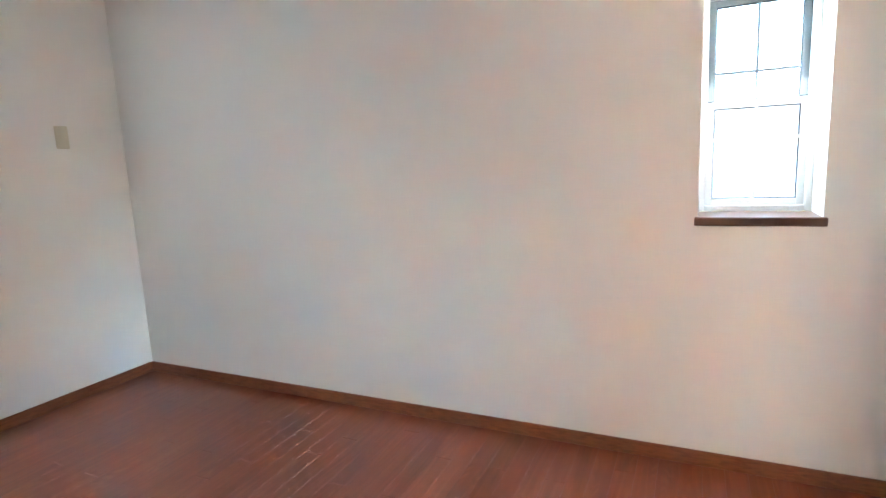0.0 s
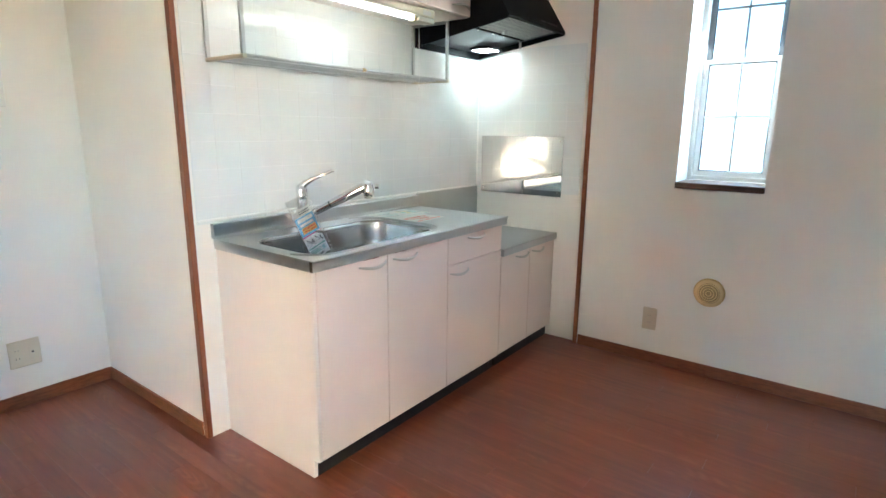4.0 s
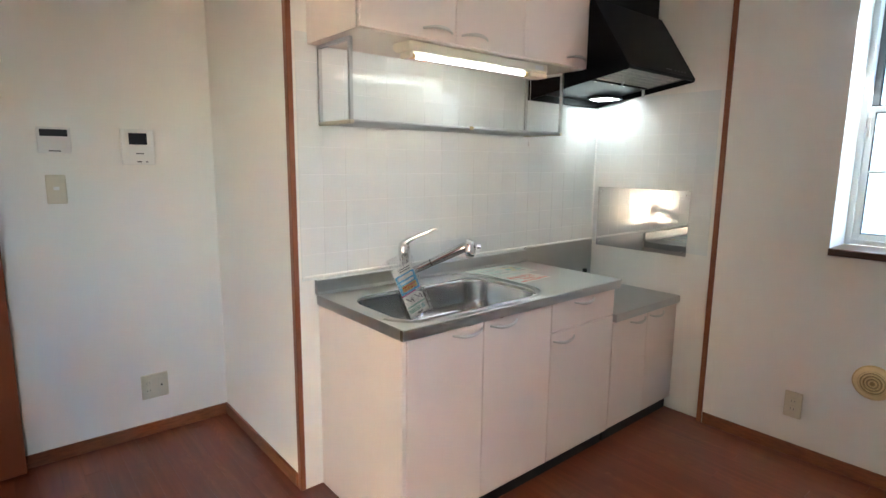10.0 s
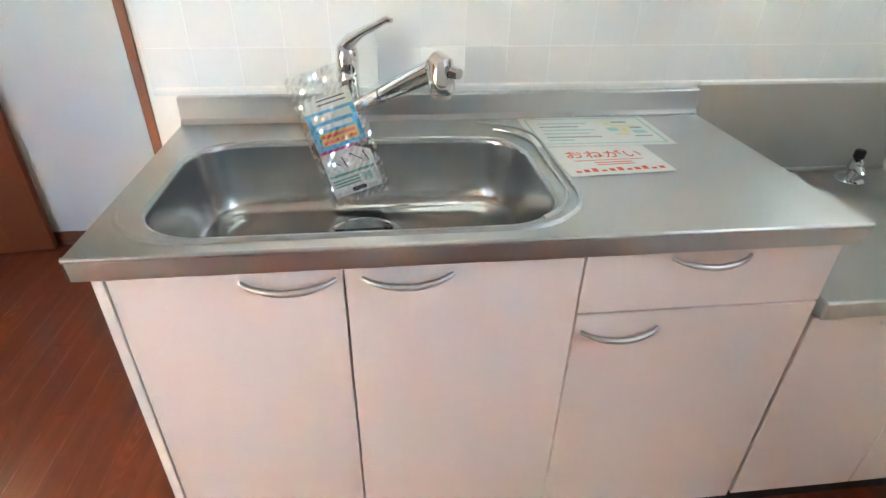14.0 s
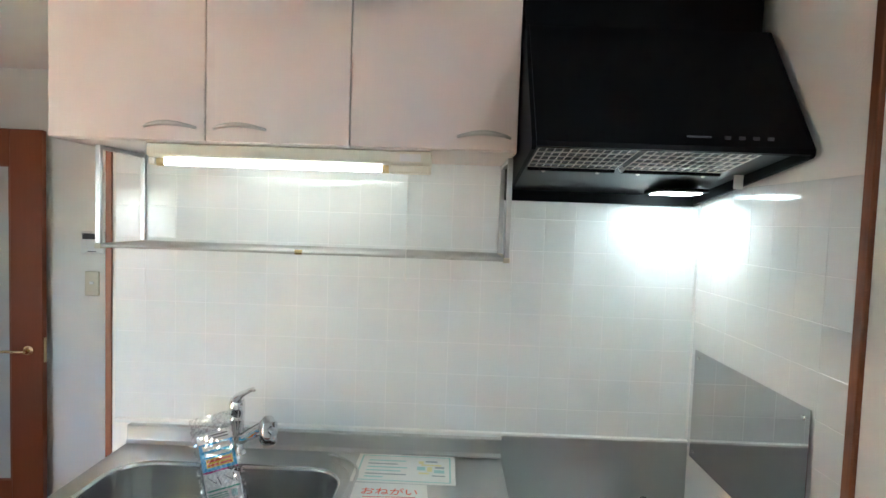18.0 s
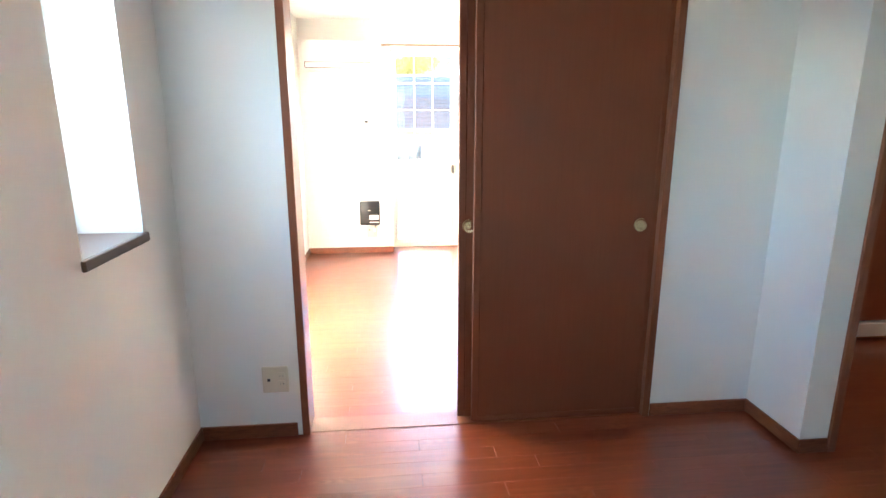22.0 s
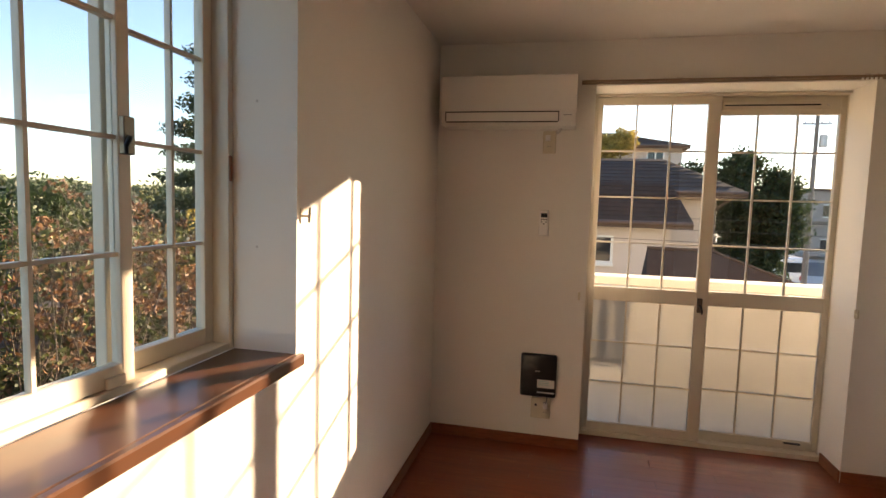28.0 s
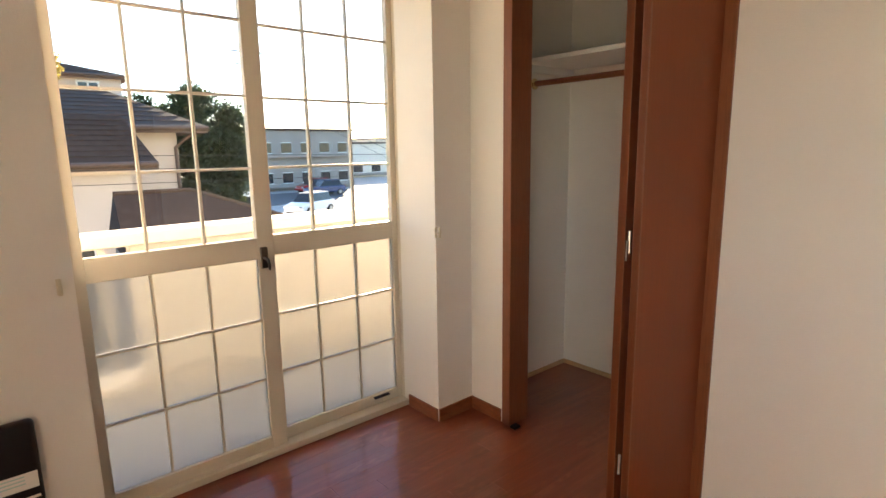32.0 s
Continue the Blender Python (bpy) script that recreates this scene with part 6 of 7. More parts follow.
# balcony
structure("balcony_floor", boxes((X_B + 0.071, 6.20, -1.2, 3.3, -0.22, -0.06)), CONCRETE, "grey concrete balcony floor", "balcony floor")
par = thing("balcony_parapet", (6.15, 1.0, -0.06), "cream painted balcony parapet with a flat cap", "parapet")
part("wall", box(6.10, 6.20, -1.2, 1.46, -0.06, 0.70), PARAPET, par)
part("wall", box(6.10, 6.20, 1.98, 3.3, -0.06, 0.70), PARAPET, par)
part("wall", box(6.10, 6.20, 1.46, 1.98, -0.06, 0.04), PARAPET, par)
part("cap", box(6.06, 6.24, -1.22, 3.32, 0.745, 0.815, 0.008), PARAPET, par)
part("rail", box(6.11, 6.19, -1.2, 1.46, 0.70, 0.745), PARAPET, par)
part("rail", box(6.11, 6.19, 1.98, 3.3, 0.70, 0.745), PARAPET, par)
for y in (1.58, 1.72, 1.86):
    part("baluster", box(6.13, 6.17, y - 0.015, y + 0.015, 0.04, 0.745), PARAPET, par)
part("side_wall", box(X_B + 0.071, 6.10, -1.2, -1.1, -0.06, 0.745), PARAPET, par)
structure("outer_wall", boxes((X_F + 0.252, X_F + 0.33, -3.2, 0.551, GZ, 5.2), (X_F + 0.252, X_F + 0.33, 1.854, Y_N + 0.5, GZ, 5.2), (X_F + 0.252, X_F + 0.33, 0.551, 1.854, 1.97, 5.2), (X_F + 0.252, X_F + 0.33, 0.551, 1.854, GZ, -0.23)), PARAPET, "cream outer wall of the house around the balcony door", "wall")


def house(name, x0, x1, y0, y1, z_eave, z_ridge, over, wall_mat, label, windows=(), hip=0.5, base=GZ):
    """A house with walls, an overhanging hipped roof with eave boards, gutters and windows on its near side."""
    h = thing(name, ((x0 + x1) / 2, (y0 + y1) / 2, base), label, "house")
    part("wall", box(x0, x1, y0, y1, base, z_eave), wall_mat, h)
    bm = bmesh.new()
    a, b, c, d = [bm.verts.new(p) for p in ((x0 - over, y0 - over, z_eave), (x1 + over, y0 - over, z_eave), (x1 + over, y1 + over, z_eave), (x0 - over, y1 + over, z_eave))]
    w = (x1 - x0) / 2 + over
    l = min(hip * w, (y1 - y0) / 2 + over - 0.05)
    r0, r1 = bm.verts.new(((x0 + x1) / 2, y0 - over + l, z_ridge)), bm.verts.new(((x0 + x1) / 2, y1 + over - l, z_ridge))
    for f in ((a, b, r0), (b, c, r1, r0), (c, d, r1), (d, a, r0, r1), (d, c, b, a)):
        bm.faces.new(f)
    roof = part("roof", bm, ROOF, h)
    part("eave_board", boxes((x0 - over - 0.02, x0 - over + 0.02, y0 - over, y1 + over, z_eave - 0.16, z_eave - 0.004), (x0 - over + 0.02, x1 + over, y0 - over - 0.02, y0 - over + 0.02, z_eave - 0.16, z_eave - 0.004)), ROOF_EDGE, roof)
    part("soffit", box(x0 - over + 0.03, x0 - 0.01, y0 - over + 0.03, y1 + over, z_eave - 0.06, z_eave - 0.01), PARAPET, roof)
    part("gutter", tube(bmesh.new(), [(x0 - over - 0.06, y0 - over, z_eave - 0.05), (x0 - over - 0.06, y1 + over, z_eave - 0.05)], 0.055, 8), ROOF_EDGE, roof)
    n = 9
    for k in range(1, n):
        f = k / n
        zz = z_eave + (z_ridge - z_eave) * f + 0.01
        xx = x0 - over + w * f
        part("slate_course", boxes((xx - 0.02, xx + 0.02, y0 - over + l * f + 0.05, y1 + over - l * f - 0.05, zz - 0.012, zz + 0.003)), ROOF, roof)
    for yy0, yy1, zz0, zz1 in windows:
        wd = part("window", box(x0 - 0.03, x0 - 0.004, yy0, yy1, zz0, zz1), CAR_GLASS, h)
        part("window_frame", boxes((x0 - 0.06, x0 - 0.0305, yy0 - 0.06, yy0, zz0 - 0.06, zz1 + 0.06), (x0 - 0.06, x0 - 0.0305, yy1, yy1 + 0.06, zz0 - 0.06, zz1 + 0.06), (x0 - 0.06, x0 - 0.0305, yy0, yy1, zz1, zz1 + 0.06), (x0 - 0.06, x0 - 0.0305, yy0, yy1, zz0 - 0.06, zz0), (x0 - 0.06, x0 - 0.0305, (yy0 + yy1) / 2 - 0.03, (yy0 + yy1) / 2 + 0.03, zz0, zz1)), ALU_PALE, wd)
        part("sill", box(x0 - 0.10, x0 - 0.004, yy0 - 0.08, yy1 + 0.08, zz0 - 0.12, zz0 - 0.061), ALU_PALE, wd)
    return h


house("neighbour_house", 17.0, 24.0, -1.78, 9.0, 1.82, 2.95, 0.55, STUCCO, "cream stucco neighbour house with dark slate roof", ((2.4, 3.6, -0.1, 1.1),), hip=0.34)
# the annexe's low wide window is invented, a dark area behind the frosted pane
house("house_annexe", 15.2, 16.99, -0.39, 7.0, 1.06, 1.98, 0.40, STUCCO, "low cream annexe with dark hipped roof", ((0.92, 1.75, 0.07, 0.62), (0.40, 1.95, -3.0, -0.55), (3.0, 4.2, -0.2, 0.6)), hip=0.22)
po = thing("porch", (11.0, -0.6, GZ), "low grey outbuilding with a dark sloping roof", "outbuilding")
part("wall", box(10.0, 12.0, -1.85, 0.56, GZ, -0.05), STUCCO_GREY, po)
bm = bmesh.new()
e0, e1, e2, e3, g0, g1 = [bm.verts.new(p) for p in ((9.8, 0.818, 0.004), (9.8, -2.07, 0.004), (12.2, -2.07, 0.004), (12.2, 0.60, 0.004), (11.0, 0.677, 0.70), (11.0, -0.274, 0.70))]
for f in ((e0, e1, g1, g0), (e1, e2, g1), (e2, e3, g0, g1), (e3, e0, g0), (e3, e2, e1, e0)):
    bm.faces.new(f)
pr = part("roof", bm, ROOF, po)
part("ridge_cap", tube(bmesh.new(), [(11.0, 0.677, 0.705), (11.0, -0.274, 0.705)], 0.03, 8), ROOF, pr)
part("hip_cap", tube(bmesh.new(), [(11.0, -0.274, 0.705), (9.8, -2.07, 0.01)], 0.025, 8), ROOF, pr)
part("eave_board", boxes((9.77, 9.80, -2.09, 0.82, -0.14, 0.0), (9.80, 12.2, -2.10, -2.07, -0.14, 0.0)), ROOF_EDGE, pr)
house("far_house", 27.0, 33.0, -2.75, 6.0, 4.10, 5.0, 0.25, STUCCO, "pinkish two-storey house behind the slate roof", ((-1.97, -1.35, 3.32, 3.80), (1.0, 2.2, 3.0, 3.8)), hip=0.9)
dp = thing("downpipe", (16.9, -1.75, GZ), "brown downpipe on the corner of the neighbour house", "downpipe")
part("pipe", tube(bmesh.new(), [(16.93, -1.73, GZ), (16.93, -1.73, 1.35), (16.6, -2.05, 1.68)], 0.045, 8), ROOF_EDGE, dp)


def block(name, x0, x1, y0, y1, z1, mat, label, cols, rows):
    """A plain far building with rows of windows, a parapet roof and balconies on its near side."""
    h = thing(name, ((x0 + x1) / 2, (y0 + y1) / 2, GZ), label, "building")
    part("wall", box(x0, x1, y0, y1, GZ, z1), mat, h)
    part("roof", box(x0 - 0.3, x1 + 0.3, y0 - 0.3, y1 + 0.3, z1, z1 + 0.25), ROOF, h)
    for r in range(rows):
        zz = GZ + 0.9 + (z1 - GZ) / rows * r
        for c in range(cols):
            yy = y0 + (y1 - y0) * (c + 0.25) / cols
            w = part("window", box(x0 - 0.05, x0 - 0.004, yy, yy + (y1 - y0) / cols * 0.5, zz, zz + 1.1), CAR_GLASS, h)
            part("window_frame", boxes((x0 - 0.08, x0 - 0.0505, yy - 0.05, yy + (y1 - y0) / cols * 0.5 + 0.05, zz - 0.08, zz), (x0 - 0.08, x0 - 0.0505, yy - 0.05, yy + (y1 - y0) / cols * 0.5 + 0.05, zz + 1.1, zz + 1.18)), ALU_PALE, w)
        part("balcony", box(x0 - 0.9, x0 - 0.09, y0 + 0.2, y1 - 0.2, zz - 0.5, zz - 0.1), STUCCO_GREY, h)
    return h


block("warehouse", 62.0, 76.0, -34.0, -19.5, 3.55, STUCCO_GREY, "grey two-storey building with balconies across the car park", 6, 2)
block("far_shop", 80.0, 90.0, -62.0, -37.5, 2.3, PARAPET, "pale low building beyond the road", 7, 1)
block("far_flats", 95.0, 105.0, -90.0, -60.0, 3.4, STUCCO, "cream buildings in the distance", 8, 2)


def car(at, turn, mat, label, van=False):
    """A parked car: bodyshell, glasshouse, four wheels, lamps, bumpers."""
    c = thing("parked_car", (0, 0, 0), label, "car", "cars in the car park")
    h1, h2 = 0.95, 1.55
    bm = bmesh.new()
    if van:
        prism(bm, [(-2.0, 0.35), (-2.02, 0.95), (-1.90, 1.90), (-1.75, 1.98), (0.9, 1.98), (1.55, 1.15), (2.05, 0.98), (2.1, 0.6), (2.05, 0.33)], "y", -0.8, 0.8, 0.06)
        part("body", bm, mat, c)
        part("rear_window", box(-2.03, -1.90, -0.64, 0.64, 1.14, 1.70, 0.01), CAR_GLASS, c)
        for y in (-0.805, 0.775):
            part("side_window", box(-1.7, 0.8, y, y + 0.03, 1.15, 1.70, 0.005), CAR_GLASS, c)
        part("bumper", box(-2.10, -2.0, -0.78, 0.78, 0.40, 0.62, 0.02), INK_GREY, c)
        part("number_plate", box(-2.06, -2.02, -0.17, 0.17, 0.78, 0.94), PAPER, c)
    else:
        prism(bm, [(-2.0, 0.35), (-2.02, 0.8), (-1.9, h1), (1.2, h1), (2.0, h1 - 0.18), (2.1, 0.6), (2.05, 0.33)], "y", -0.8, 0.8, 0.06)
        part("body", bm, mat, c)
    back = -1.5
    bm = bmesh.new()
    lo = [(back - 0.1, -0.74), (1.15, -0.74), (1.15, 0.74), (back - 0.1, 0.74)]
    hi = [(back + 0.15, -0.6), (0.45, -0.6), (0.45, 0.6), (back + 0.15, 0.6)]
    loft(bm, [[(x, y, h1 - 0.05) for x, y in lo], [(x, y, h2 - 0.06) for x, y in hi]])
    if not van:
        part("glasshouse", bm, CAR_GLASS, c, "dark tinted windows")
        part("roof", box(back + 0.12, 0.48, -0.62, 0.62, h2 - 0.06, h2, 0.03), mat, c)
    for x in (-1.25, 1.35):
        for y in (-0.78, 0.78):
            s = 1 if y > 0 else -1
            w = part("wheel", lathe(bmesh.new(), ((0.31, -0.09), (0.31, 0.09), (0.20, 0.10), (0.19, 0.06), (0.0, 0.06)), (x, y, 0.31), "y", 18), RUBBER, c, "black tyre", smooth=True)
            part("rim", lathe(bmesh.new(), ((0.19, s * 0.06), (0.18, s * 0.10), (0.05, s * 0.105), (0.0, s * 0.10)), (x, y, 0.31), "y", 14), GALV, w, smooth=True)
    for y in (-0.6, 0.6):
        part("headlight", box(2.0, 2.09, y - 0.16, y + 0.16, 0.62, 0.74, 0.02), CHROME, c)
        part("tail_light", box(-2.05, -1.96, y - 0.13, y + 0.13, 0.70, 0.95, 0.02), CAR_RED, c)
    c.matrix_world = Matrix.Translation((*at, GZ + 0.021)) @ Matrix.Rotation(radians(turn), 4, "Z")


car((38.2, -16.0), 118, CAR_WHITE, "white saloon car parked on the pale car park")
car((56.5, -26.0), 100, CAR_RED, "dark red car parked by the road")
car((52.5, -25.0), 95, CAR_BLUE, "dark blue car parked by the road")
car((38.1, -10.62), 0, CAR_WHITE, "white van parked beside the tree", van=True)


def pole(x, y, top, label):
    p = thing("utility_pole", (x, y, GZ), label, "utility pole")
    part("post", tube(bmesh.new(), [(x, y, GZ), (x, y, top)], [0.15, 0.09], 12), POLE_BACKLIT, p)
    for z, w in ((top - 0.5, 0.9), (top - 1.2, 0.7)):
        part("crossarm", box(x - 0.05, x + 0.05, y - w, y + w, z - 0.05, z + 0.05), GALV, p)
        for s in (-0.8, -0.3, 0.3, 0.8):
            part("insulator", lathe(bmesh.new(), ((0.04, 0.05), (0.05, 0.1), (0.03, 0.18)), (x, y + s * w, z), "z", 10), PANEL_WHITE, p)
    part("transformer", lathe(bmesh.new(), ((0.18, 0), (0.2, 0.05), (0.2, 0.6), (0.1, 0.66)), (x, y - 0.35, top - 2.4), "z", 14), GALV, p)


pole(34.0, -10.52, 7.2, "concrete utility pole with crossarms by the car park")
pole(-1.5 + 9.2, 26.0, 5.2, "utility pole far behind the hedge")
pole(34.0, 34.0, 3.6, "utility pole far behind the hedge")
wire = thing("overhead_wire", (17, -4, 1.2), "thin black overhead wires crossing the view", "wire")
for z in (0.75, 0.98, 1.2):
    part("wire", tube(bmesh.new(), [(13.0, 14, z + 0.3), (13.0, 2, z), (13.2, -6, z - 0.1), (34.0, -10.52, z + 4.0)], 0.006, 5), RUBBER, wire)

# trees
tree("broadleaf_tree", (22.0, -4.2, GZ), 6.2, 2, [((21.7, -3.4, 1.6), (1.2, 1.2, 1.5)), ((22.0, -4.9, 1.0), (1.1, 1.0, 1.3)), ((22.3, -2.7, 2.3), (0.7, 0.8, 0.6)), ((21.5, -3.6, -0.4), (1.3, 1.5, 1.3)), ((22.0, -5.2, 2.1), (0.6, 0.6, 0.6)), ((21.8, -3.6, -1.6), (1.2, 1.2, 1.2)), ((21.8, -3.7, 2.8), (0.85, 0.85, 0.7)), ((21.8, -4.3, 1.2), (1.2, 1.3, 1.2)), ((21.9, -4.55, 0.3), (1.0, 0.60, 1.0)), ((21.9, -4.8, 2.35), (0.7, 0.6, 0.7)), ((22.0, -2.2, 2.8), (0.4, 0.45, 0.3))], 52000, 0.07, LEAF_DARK, "dense dark green tree beside the neighbour house", rng)
tree("yellow_tree", (25.2, 0.6, GZ), 6.6, 2, [((25.2, -0.15, 4.05), (0.6, 0.65, 0.65)), ((25.2, 0.5, 3.75), (0.7, 0.7, 0.7)), ((25.2, 1.5, 3.5), (0.9, 0.8, 0.8))], 8000, 0.07, LEAF_YELLOW, "yellowing tree above the slate roof", rng)
tree("evergreen_tree", (12.0, 9.6, GZ), 9.5, 2, [((12.0 + 0.12 * math.sin(5.1 * k), 9.6 + 0.12 * math.cos(3.7 * k), -0.9 + 0.52 * k), (1.55 - 0.115 * k, 1.55 - 0.115 * k, 0.24)) for k in range(11)], 30000, 0.045, LEAF_DARK, "tall dark evergreen tree with layered branches behind the hedge", rng)


def bush(at, r, label, mats, count=3600, size=0.031):
    """A shrub of many bare stems with sprays of leaves along them: darker leaves inside as painted shade, greener
    below, the first kind at the tips.
    """
    b = thing("shrub", (at[0], at[1], GZ), label, "shrub", "shrubs along the garden edge")
    bm = bmesh.new()
    low, tips, inner = [], [], []
    for _ in range(58):
        g, h = rng.uniform(0, 2 * math.pi), rng.uniform(0.1, 1.0) ** 0.6
        foot = Vector((at[0] + 0.25 * h * r[0] * math.cos(g), at[1] + 0.25 * h * r[1] * math.sin(g), at[2] - r[2] - 0.9))
        tip = Vector(at) + Vector((r[0] * h * math.cos(g), r[1] * h * math.sin(g), r[2] * (1.02 - 0.55 * h * h) * rng.uniform(0.75, 1.12)))
        limb(bm, foot, tip, 0.013, 0.003, rng, 0.16)
        for f in (0.45, 0.60, 0.74, 0.86, 0.96):
            c = foot.lerp(tip, f) + Vector(rng.normal(size=3)) * 0.09
            w = rng.uniform(0.07, 0.17)
            (tips if f > 0.7 and rng.uniform() < 0.6 else low).append((tuple(c), (w, w, w * 0.8)))
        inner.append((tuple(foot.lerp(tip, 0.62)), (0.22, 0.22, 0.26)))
    part("stems", bm, BARK, b)
    leaves("foliage", tips, int(count * 0.55), size, mats[0], b, rng)
    leaves("foliage", low, int(count * 0.9), size, mats[1], b, rng)
    # dark leaf colour imitates the shade inside the shrub and closes its gaps
    leaves("shaded_inner_foliage", inner, count // 2, size, LEAF_DARK, b, rng)


for x, y, z, r, mats in ((4.4, 6.9, -0.5, (0.9, 0.8, 1.2), (LEAF_RED, LEAF_GREEN)), (5.6, 6.6, -0.4, (1.0, 0.8, 1.35), (LEAF_RED, LEAF_GREEN)), (6.7, 6.9, -0.25, (1.0, 0.9, 1.45), (LEAF_RED, LEAF_GREEN)),
                         (7.9, 6.8, -0.35, (1.1, 0.9, 1.35), (LEAF_RED, LEAF_GREEN)), (9.1, 7.2, -0.35, (1.1, 0.9, 1.35), (LEAF_YELLOW, LEAF_GREEN)), (10.4, 7.6, -0.45, (1.2, 1.0, 1.3), (LEAF_RED, LEAF_GREEN)),
                         (5.2, 5.4, -1.4, (1.0, 0.7, 1.0), (LEAF_GREEN, LEAF_DARK)), (6.8, 5.5, -1.3, (1.1, 0.7, 1.0), (LEAF_DARK, LEAF_GREEN)), (8.6, 5.7, -1.3, (1.2, 0.8, 1.0), (LEAF_GREEN, LEAF_DARK)), (3.4, 7.6, -0.7, (0.9, 0.8, 1.1), (LEAF_GREEN, LEAF_DARK)), (2.4, 8.2, -0.8, (1.0, 0.8, 1.1), (LEAF_GREEN, LEAF_RED))):
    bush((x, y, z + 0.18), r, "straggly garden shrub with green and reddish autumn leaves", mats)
# garden fence
fn = thing("garden_fence", (3.6, 6.0, GZ), "white and brown slatted garden fence", "fence")
part("cap", box(2.6, 4.21, 5.97, 6.08, 0.885, 0.92, 0.006), PARAPET, fn, "white cap rail")
part("rail", box(2.6, 4.09, 5.99, 6.06, 0.84, 0.885), PARAPET, fn)
for x in (2.7, 3.4, 4.14):
    part("post", box(x - 0.045, x + 0.045, 5.985, 6.065, GZ, 0.885), PARAPET, fn, "cream painted post")
for k in range(14):
    part("slat", box(2.62 + 0.105 * k, 2.70 + 0.105 * k, 6.066, 6.084, GZ + 0.3, 0.835), FENCE_WOOD, fn)
part("lower_rail", box(2.6, 4.09, 6.0, 6.06, -0.12, -0.03), FENCE_WOOD, fn)
single("terracotta_pot", lathe(bmesh.new(), ((0.16, 0), (0.22, 0.28), (0.24, 0.30), (0.24, 0.36), (0.20, 0.36), (0.0, 0.34)), (3.75, 6.75, GZ), "z", 20), material("terracotta", (0.36, 0.15, 0.08), 0.8, vary=0.1), "terracotta plant pot behind the fence", "plant pot", smooth=True)
# earth bank under the shrubs
SOIL = material("bare_brown_soil", (0.095, 0.062, 0.042), 0.95, grain=((0.05, 0.033, 0.022), 9, 0.8), vary=0.25, vary_scale=1.3, bump=0.6, bump_scale=18)
bank_v, bank_f = [], []
for j in range(13):
    for i in range(57):
        X, Y = -0.5 + 0.25 * i, 5.3 + 0.3 * j
        bank_v.append((X, Y, GZ + 3.0 * min(1.0, j / 5) ** 0.7 * min(1.0, (i + 1) / 6, (57 - i) / 8) + 0.10 * noise.noise(Vector((X * 1.3, Y * 1.3, 2.0)))))
for j in range(12):
    for i in range(56):
        k = j * 57 + i
        bank_f.append((k, k + 1, k + 58, k + 57))
me = bpy.data.meshes.new("earth_bank")
me.from_pydata(bank_v, [], bank_f)
me.materials.append(SOIL)
tagged(new("ground_bank", me), "bare brown earth bank under the shrubs", "ground", kind="structure")
# wooded hills, one sheet with many crowns
hill_v, hill_f = [], []
NX, NY = 90, 10
for j in range(NY + 1):
    for i in range(NX + 1):
        X, Y = -60 + 260 * i / NX, 75 + 90 * j / NY
        hgt = 5.4 * math.sin(math.pi * 0.5 * min(1, j / 5)) * (0.85 + 0.4 * noise.noise(Vector((X * 0.02, Y * 0.02, 0.3)))) + 0.7 * noise.noise(Vector((X * 0.3, Y * 0.3, 0)))
        hill_v.append((X, Y, GZ + max(hgt, 0) + 0.2))
for j in range(NY):
    for i in range(NX):
        a = j * (NX + 1) + i
        hill_f.append((a, a + 1, a + NX + 2, a + NX + 1))
me = bpy.data.meshes.new("hills")
me.from_pydata(hill_v, [], hill_f)
me.materials.append(HILL_WOOD)
hills = tagged(new("backdrop_hills", me), "wooded low hills on the horizon", "hills", kind="structure")
woods = thing("far_woods", (60, 80, GZ), "distant woods covering the low hills", "woods", kind="stuff")
blobs = []
for _ in range(700):
    i = int(rng.integers(0, len(hill_v)))
    v = hill_v[i]
    blobs.append(((v[0] + rng.uniform(-1.5, 1.5), v[1] + rng.uniform(-3, 3), v[2] + 1.0), (rng.uniform(1.3, 2.4), rng.uniform(1.3, 2.4), rng.uniform(1.0, 1.9))))
leaves("crowns", blobs, 60000, 0.30, LEAF_HILL, woods, rng)
hedge2 = thing("hedgerow", (20, 24, GZ), "dark hedgerow behind the gardens", "hedge", kind="stuff")
leaves("foliage", [((2 + 2.6 * k, 21 + 1.5 * math.sin(k), (0.30 if k > 4 else -0.35) + 0.25 * math.sin(2.3 * k)), (1.9, 1.4, 1.75)) for k in range(17)], 42000, 0.10, LEAF_WOOD, hedge2, rng)
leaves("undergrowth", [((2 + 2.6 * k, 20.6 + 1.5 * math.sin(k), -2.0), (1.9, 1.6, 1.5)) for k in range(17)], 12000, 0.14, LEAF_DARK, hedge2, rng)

# ---------------------------------------------------------------- tiles of the kitchen wall
def shared_piece(name, bm, mat):
    solid(bm)
    me = bpy.data.meshes.new(name)
    bm.to_mesh(me)
    bm.free()
    me.materials.append(mat)
    return me


TS, TZ = 0.0975, 0.101
backing = structure("tile_wall", box(X_K + 0.001, -0.366, Y_K + 0.0005, Y_K + 0.0031, 0.8745, 1.752), GROUT, "white glazed tile wall behind the kitchen units", "tile wall")
backing2 = structure("tile_wall", box(X_K + 0.0005, X_K + 0.0031, Y_K + 0.0035, 0.871, 0.8745, 1.655), GROUT, "white glazed tile wall beside the stove", "tile wall")
tile_b = shared_piece("tile", box(-TS / 2 + 0.0006, TS / 2 - 0.0006, 0, 0.0022, -TZ / 2 + 0.0007, TZ / 2 - 0.0007, 0.0006), TILE)
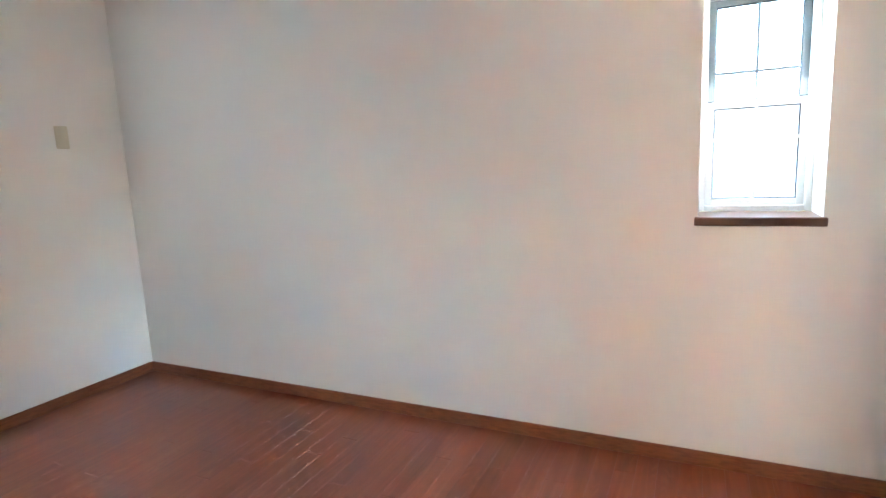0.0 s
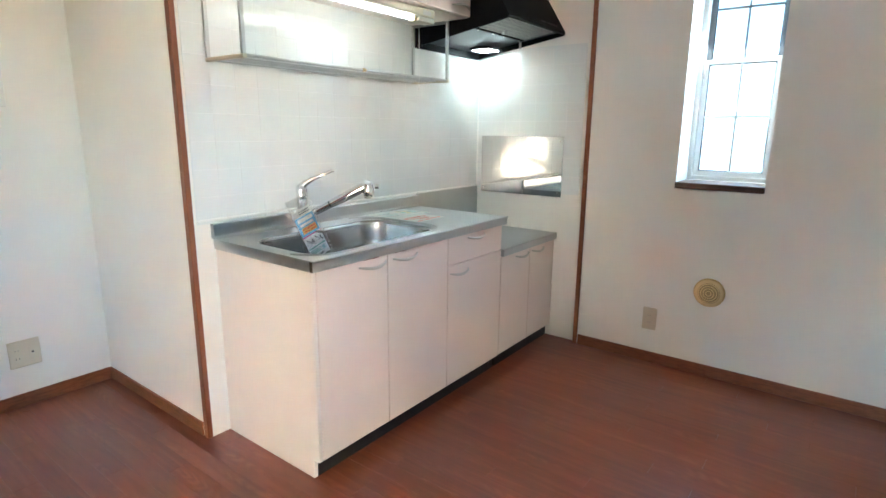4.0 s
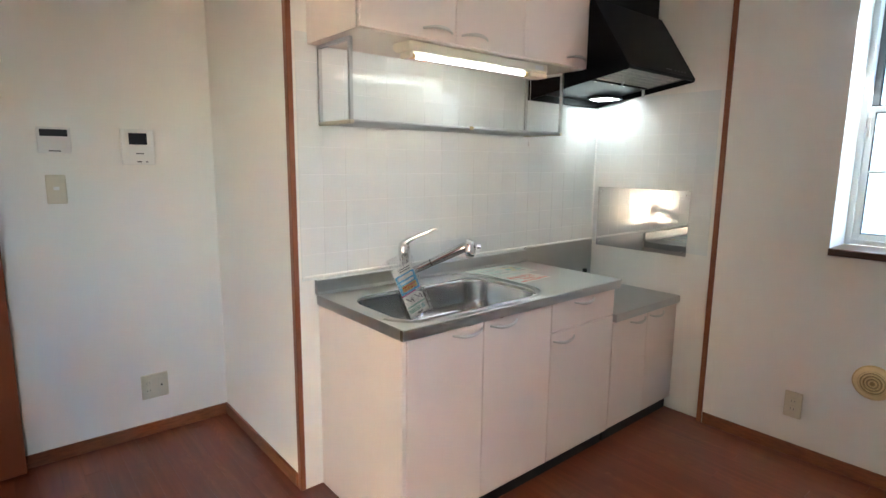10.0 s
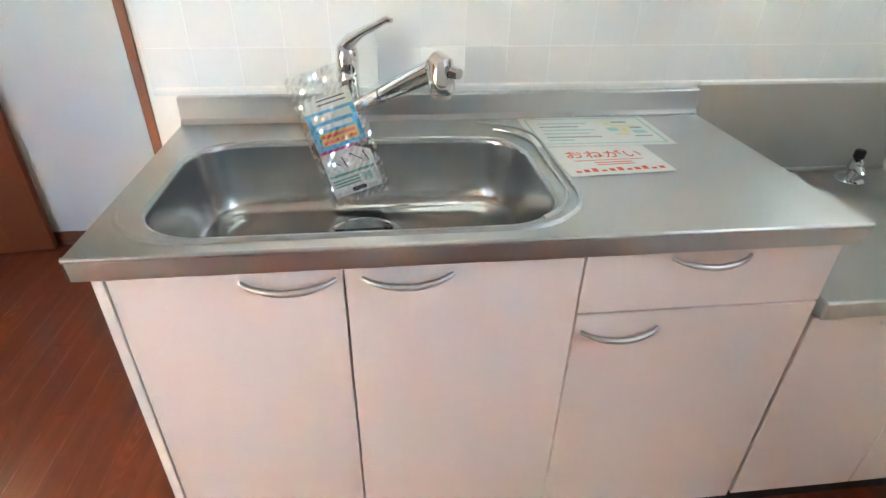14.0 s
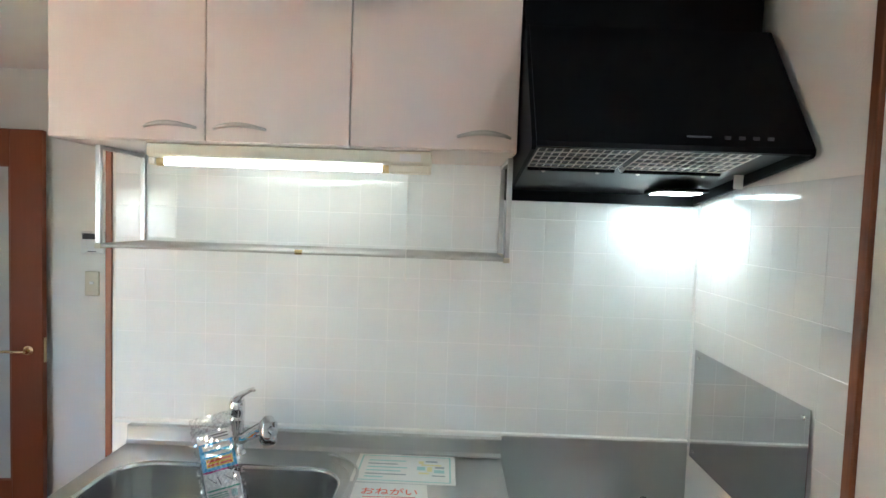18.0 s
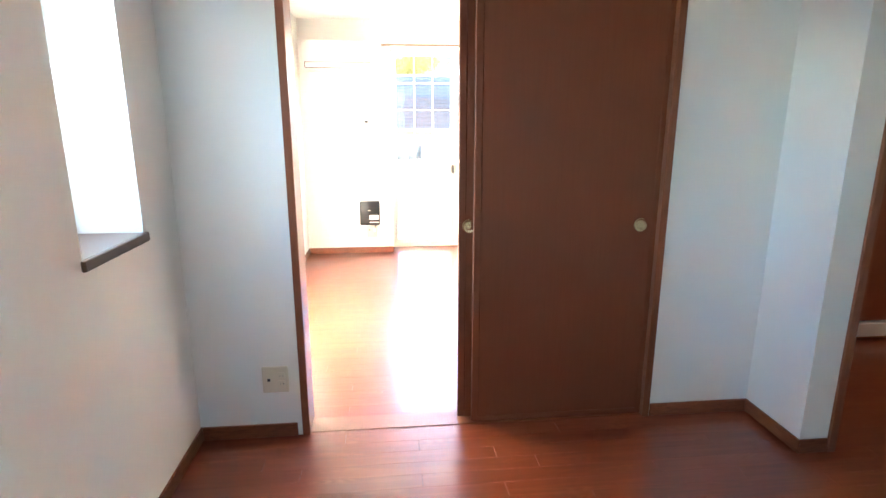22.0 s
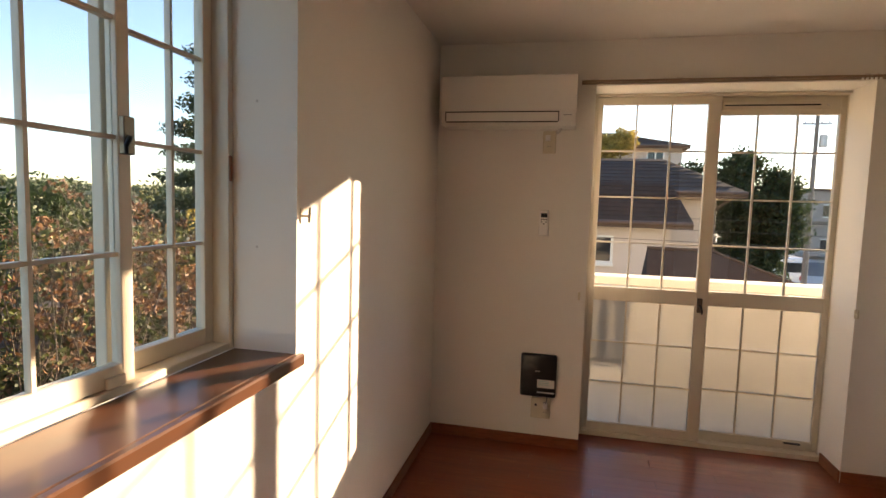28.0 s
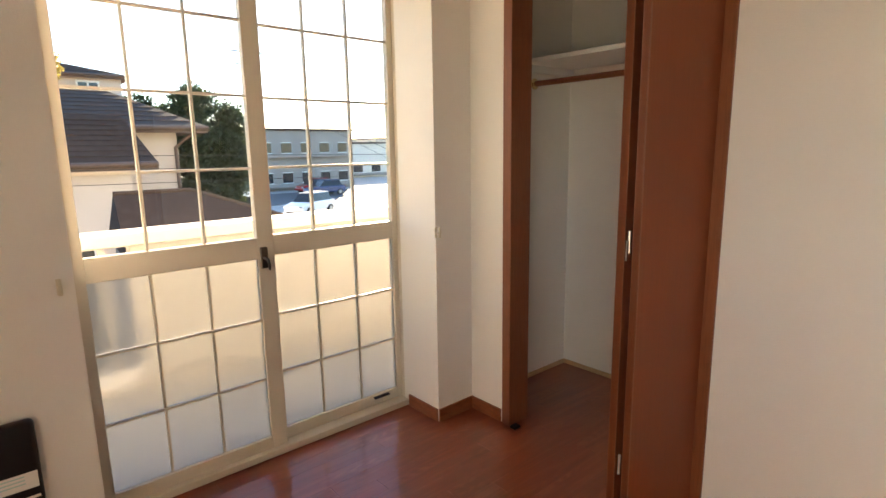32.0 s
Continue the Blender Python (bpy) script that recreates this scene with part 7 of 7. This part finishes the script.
tile_s = shared_piece("tile", box(0, 0.0022, -TS / 2 + 0.0006, TS / 2 - 0.0006, -TZ / 2 + 0.0007, TZ / 2 - 0.0007, 0.0006), TILE)
random.seed(3)
for i in range(19):
    for j in range(9):
        t = new("tile", tile_b)
        t.parent = backing
        t.location = Vector((-0.3595 - TS / 2 - TS * i, Y_K + 0.0015 + random.uniform(-0.0003, 0.0003), 0.957 - TZ / 2 + TZ * j)) - backing.location
        t.rotation_euler = (random.uniform(-0.0025, 0.0025), 0, random.uniform(-0.0025, 0.0025))
for i in range(7):
    for j in range(8):
        t = new("tile", tile_s)
        t.parent = backing2
        t.location = Vector((X_K + 0.0015 + random.uniform(-0.0003, 0.0003), Y_K + 0.0055 + TS / 2 + TS * i, 0.957 - TZ / 2 + TZ * j)) - backing2.location
        t.rotation_euler = (0, random.uniform(-0.0025, 0.0025), random.uniform(-0.0025, 0.0025))

CAULK = material("white_silicone", (0.82, 0.82, 0.79), 0.45, vary=0.05, vary_scale=9)
structure("trim", tube(bmesh.new(), [(X_K + 0.005, Y_K + 0.005, 0.880), (X_K + 0.005, Y_K + 0.005, 1.65)], 0.005, 8), CAULK, "white silicone bead in the corner of the tiles", "sealant")
structure("trim", tube(bmesh.new(), [(X_K + 0.004, Y_K + 0.004, 0.8715), (-0.37, Y_K + 0.004, 0.8715)], 0.0045, 8), CAULK, "white silicone bead under the tiles", "sealant")

# ---------------------------------------------------------------- floorboards, laid north to south
BW, BL = 0.0755, 0.909
board = shared_piece("floorboard", box(-BW / 2 + 0.00018, BW / 2 - 0.00018, -BL / 2 + 0.0005, BL / 2 - 0.0005, -0.0078, 0.0, 0.00015), FLOOR_WOOD)
floor = bpy.data.objects["floor"]
rest = []
count = 0
x = X_W - 0.1
col = 0
while x < 5.0:
    y = -2.3 + ((col * 0.303 + (0.15 if col % 4 == 2 else 0)) % BL)
    while y - BL / 2 < Y_N:
        near = (-0.9 < x < 4.7) and (0.3 < y + 0.2 if x > 1.4 else 0.2 < y) and y + BL / 2 < 2.92
        if near and count < 300:
            b = new("floorboard", board)
            b.parent = floor
            b.location = Vector((x, y, 0)) - floor.location
            count += 1
        else:
            rest.append((x, max(y - BL / 2, -2.0), min(y + BL / 2, 2.9)))
        y += BL
    x += BW
    col += 1
verts, faces = [], []
for x, ya, yb in rest:
    k = len(verts)
    c = 0.00015
    X0, X1, Y0, Y1 = x - BW / 2 + 0.00018, x + BW / 2 - 0.00018, ya + 0.0005, yb - 0.0005
    verts += [(X0, Y0, -0.0078), (X1, Y0, -0.0078), (X1, Y1, -0.0078), (X0, Y1, -0.0078), (X0, Y0, -c), (X1, Y0, -c), (X1, Y1, -c), (X0, Y1, -c), (X0 + c, Y0 + c, 0), (X1 - c, Y0 + c, 0), (X1 - c, Y1 - c, 0), (X0 + c, Y1 - c, 0)]
    faces += [tuple(k + i for i in f) for f in ((0, 1, 5, 4), (1, 2, 6, 5), (2, 3, 7, 6), (3, 0, 4, 7), (4, 5, 9, 8), (5, 6, 10, 9), (6, 7, 11, 10), (7, 4, 8, 11), (8, 9, 10, 11))]
me = bpy.data.meshes.new("floorboards")
me.from_pydata([(Vector(v) - floor.location)[:] for v in verts], [], faces)
me.materials.append(FLOOR_WOOD)
fb = new("floorboards", me)
fb.parent = floor
tagged(fb, "red-brown wooden floorboards, glossy and scuffed", kind="stuff")
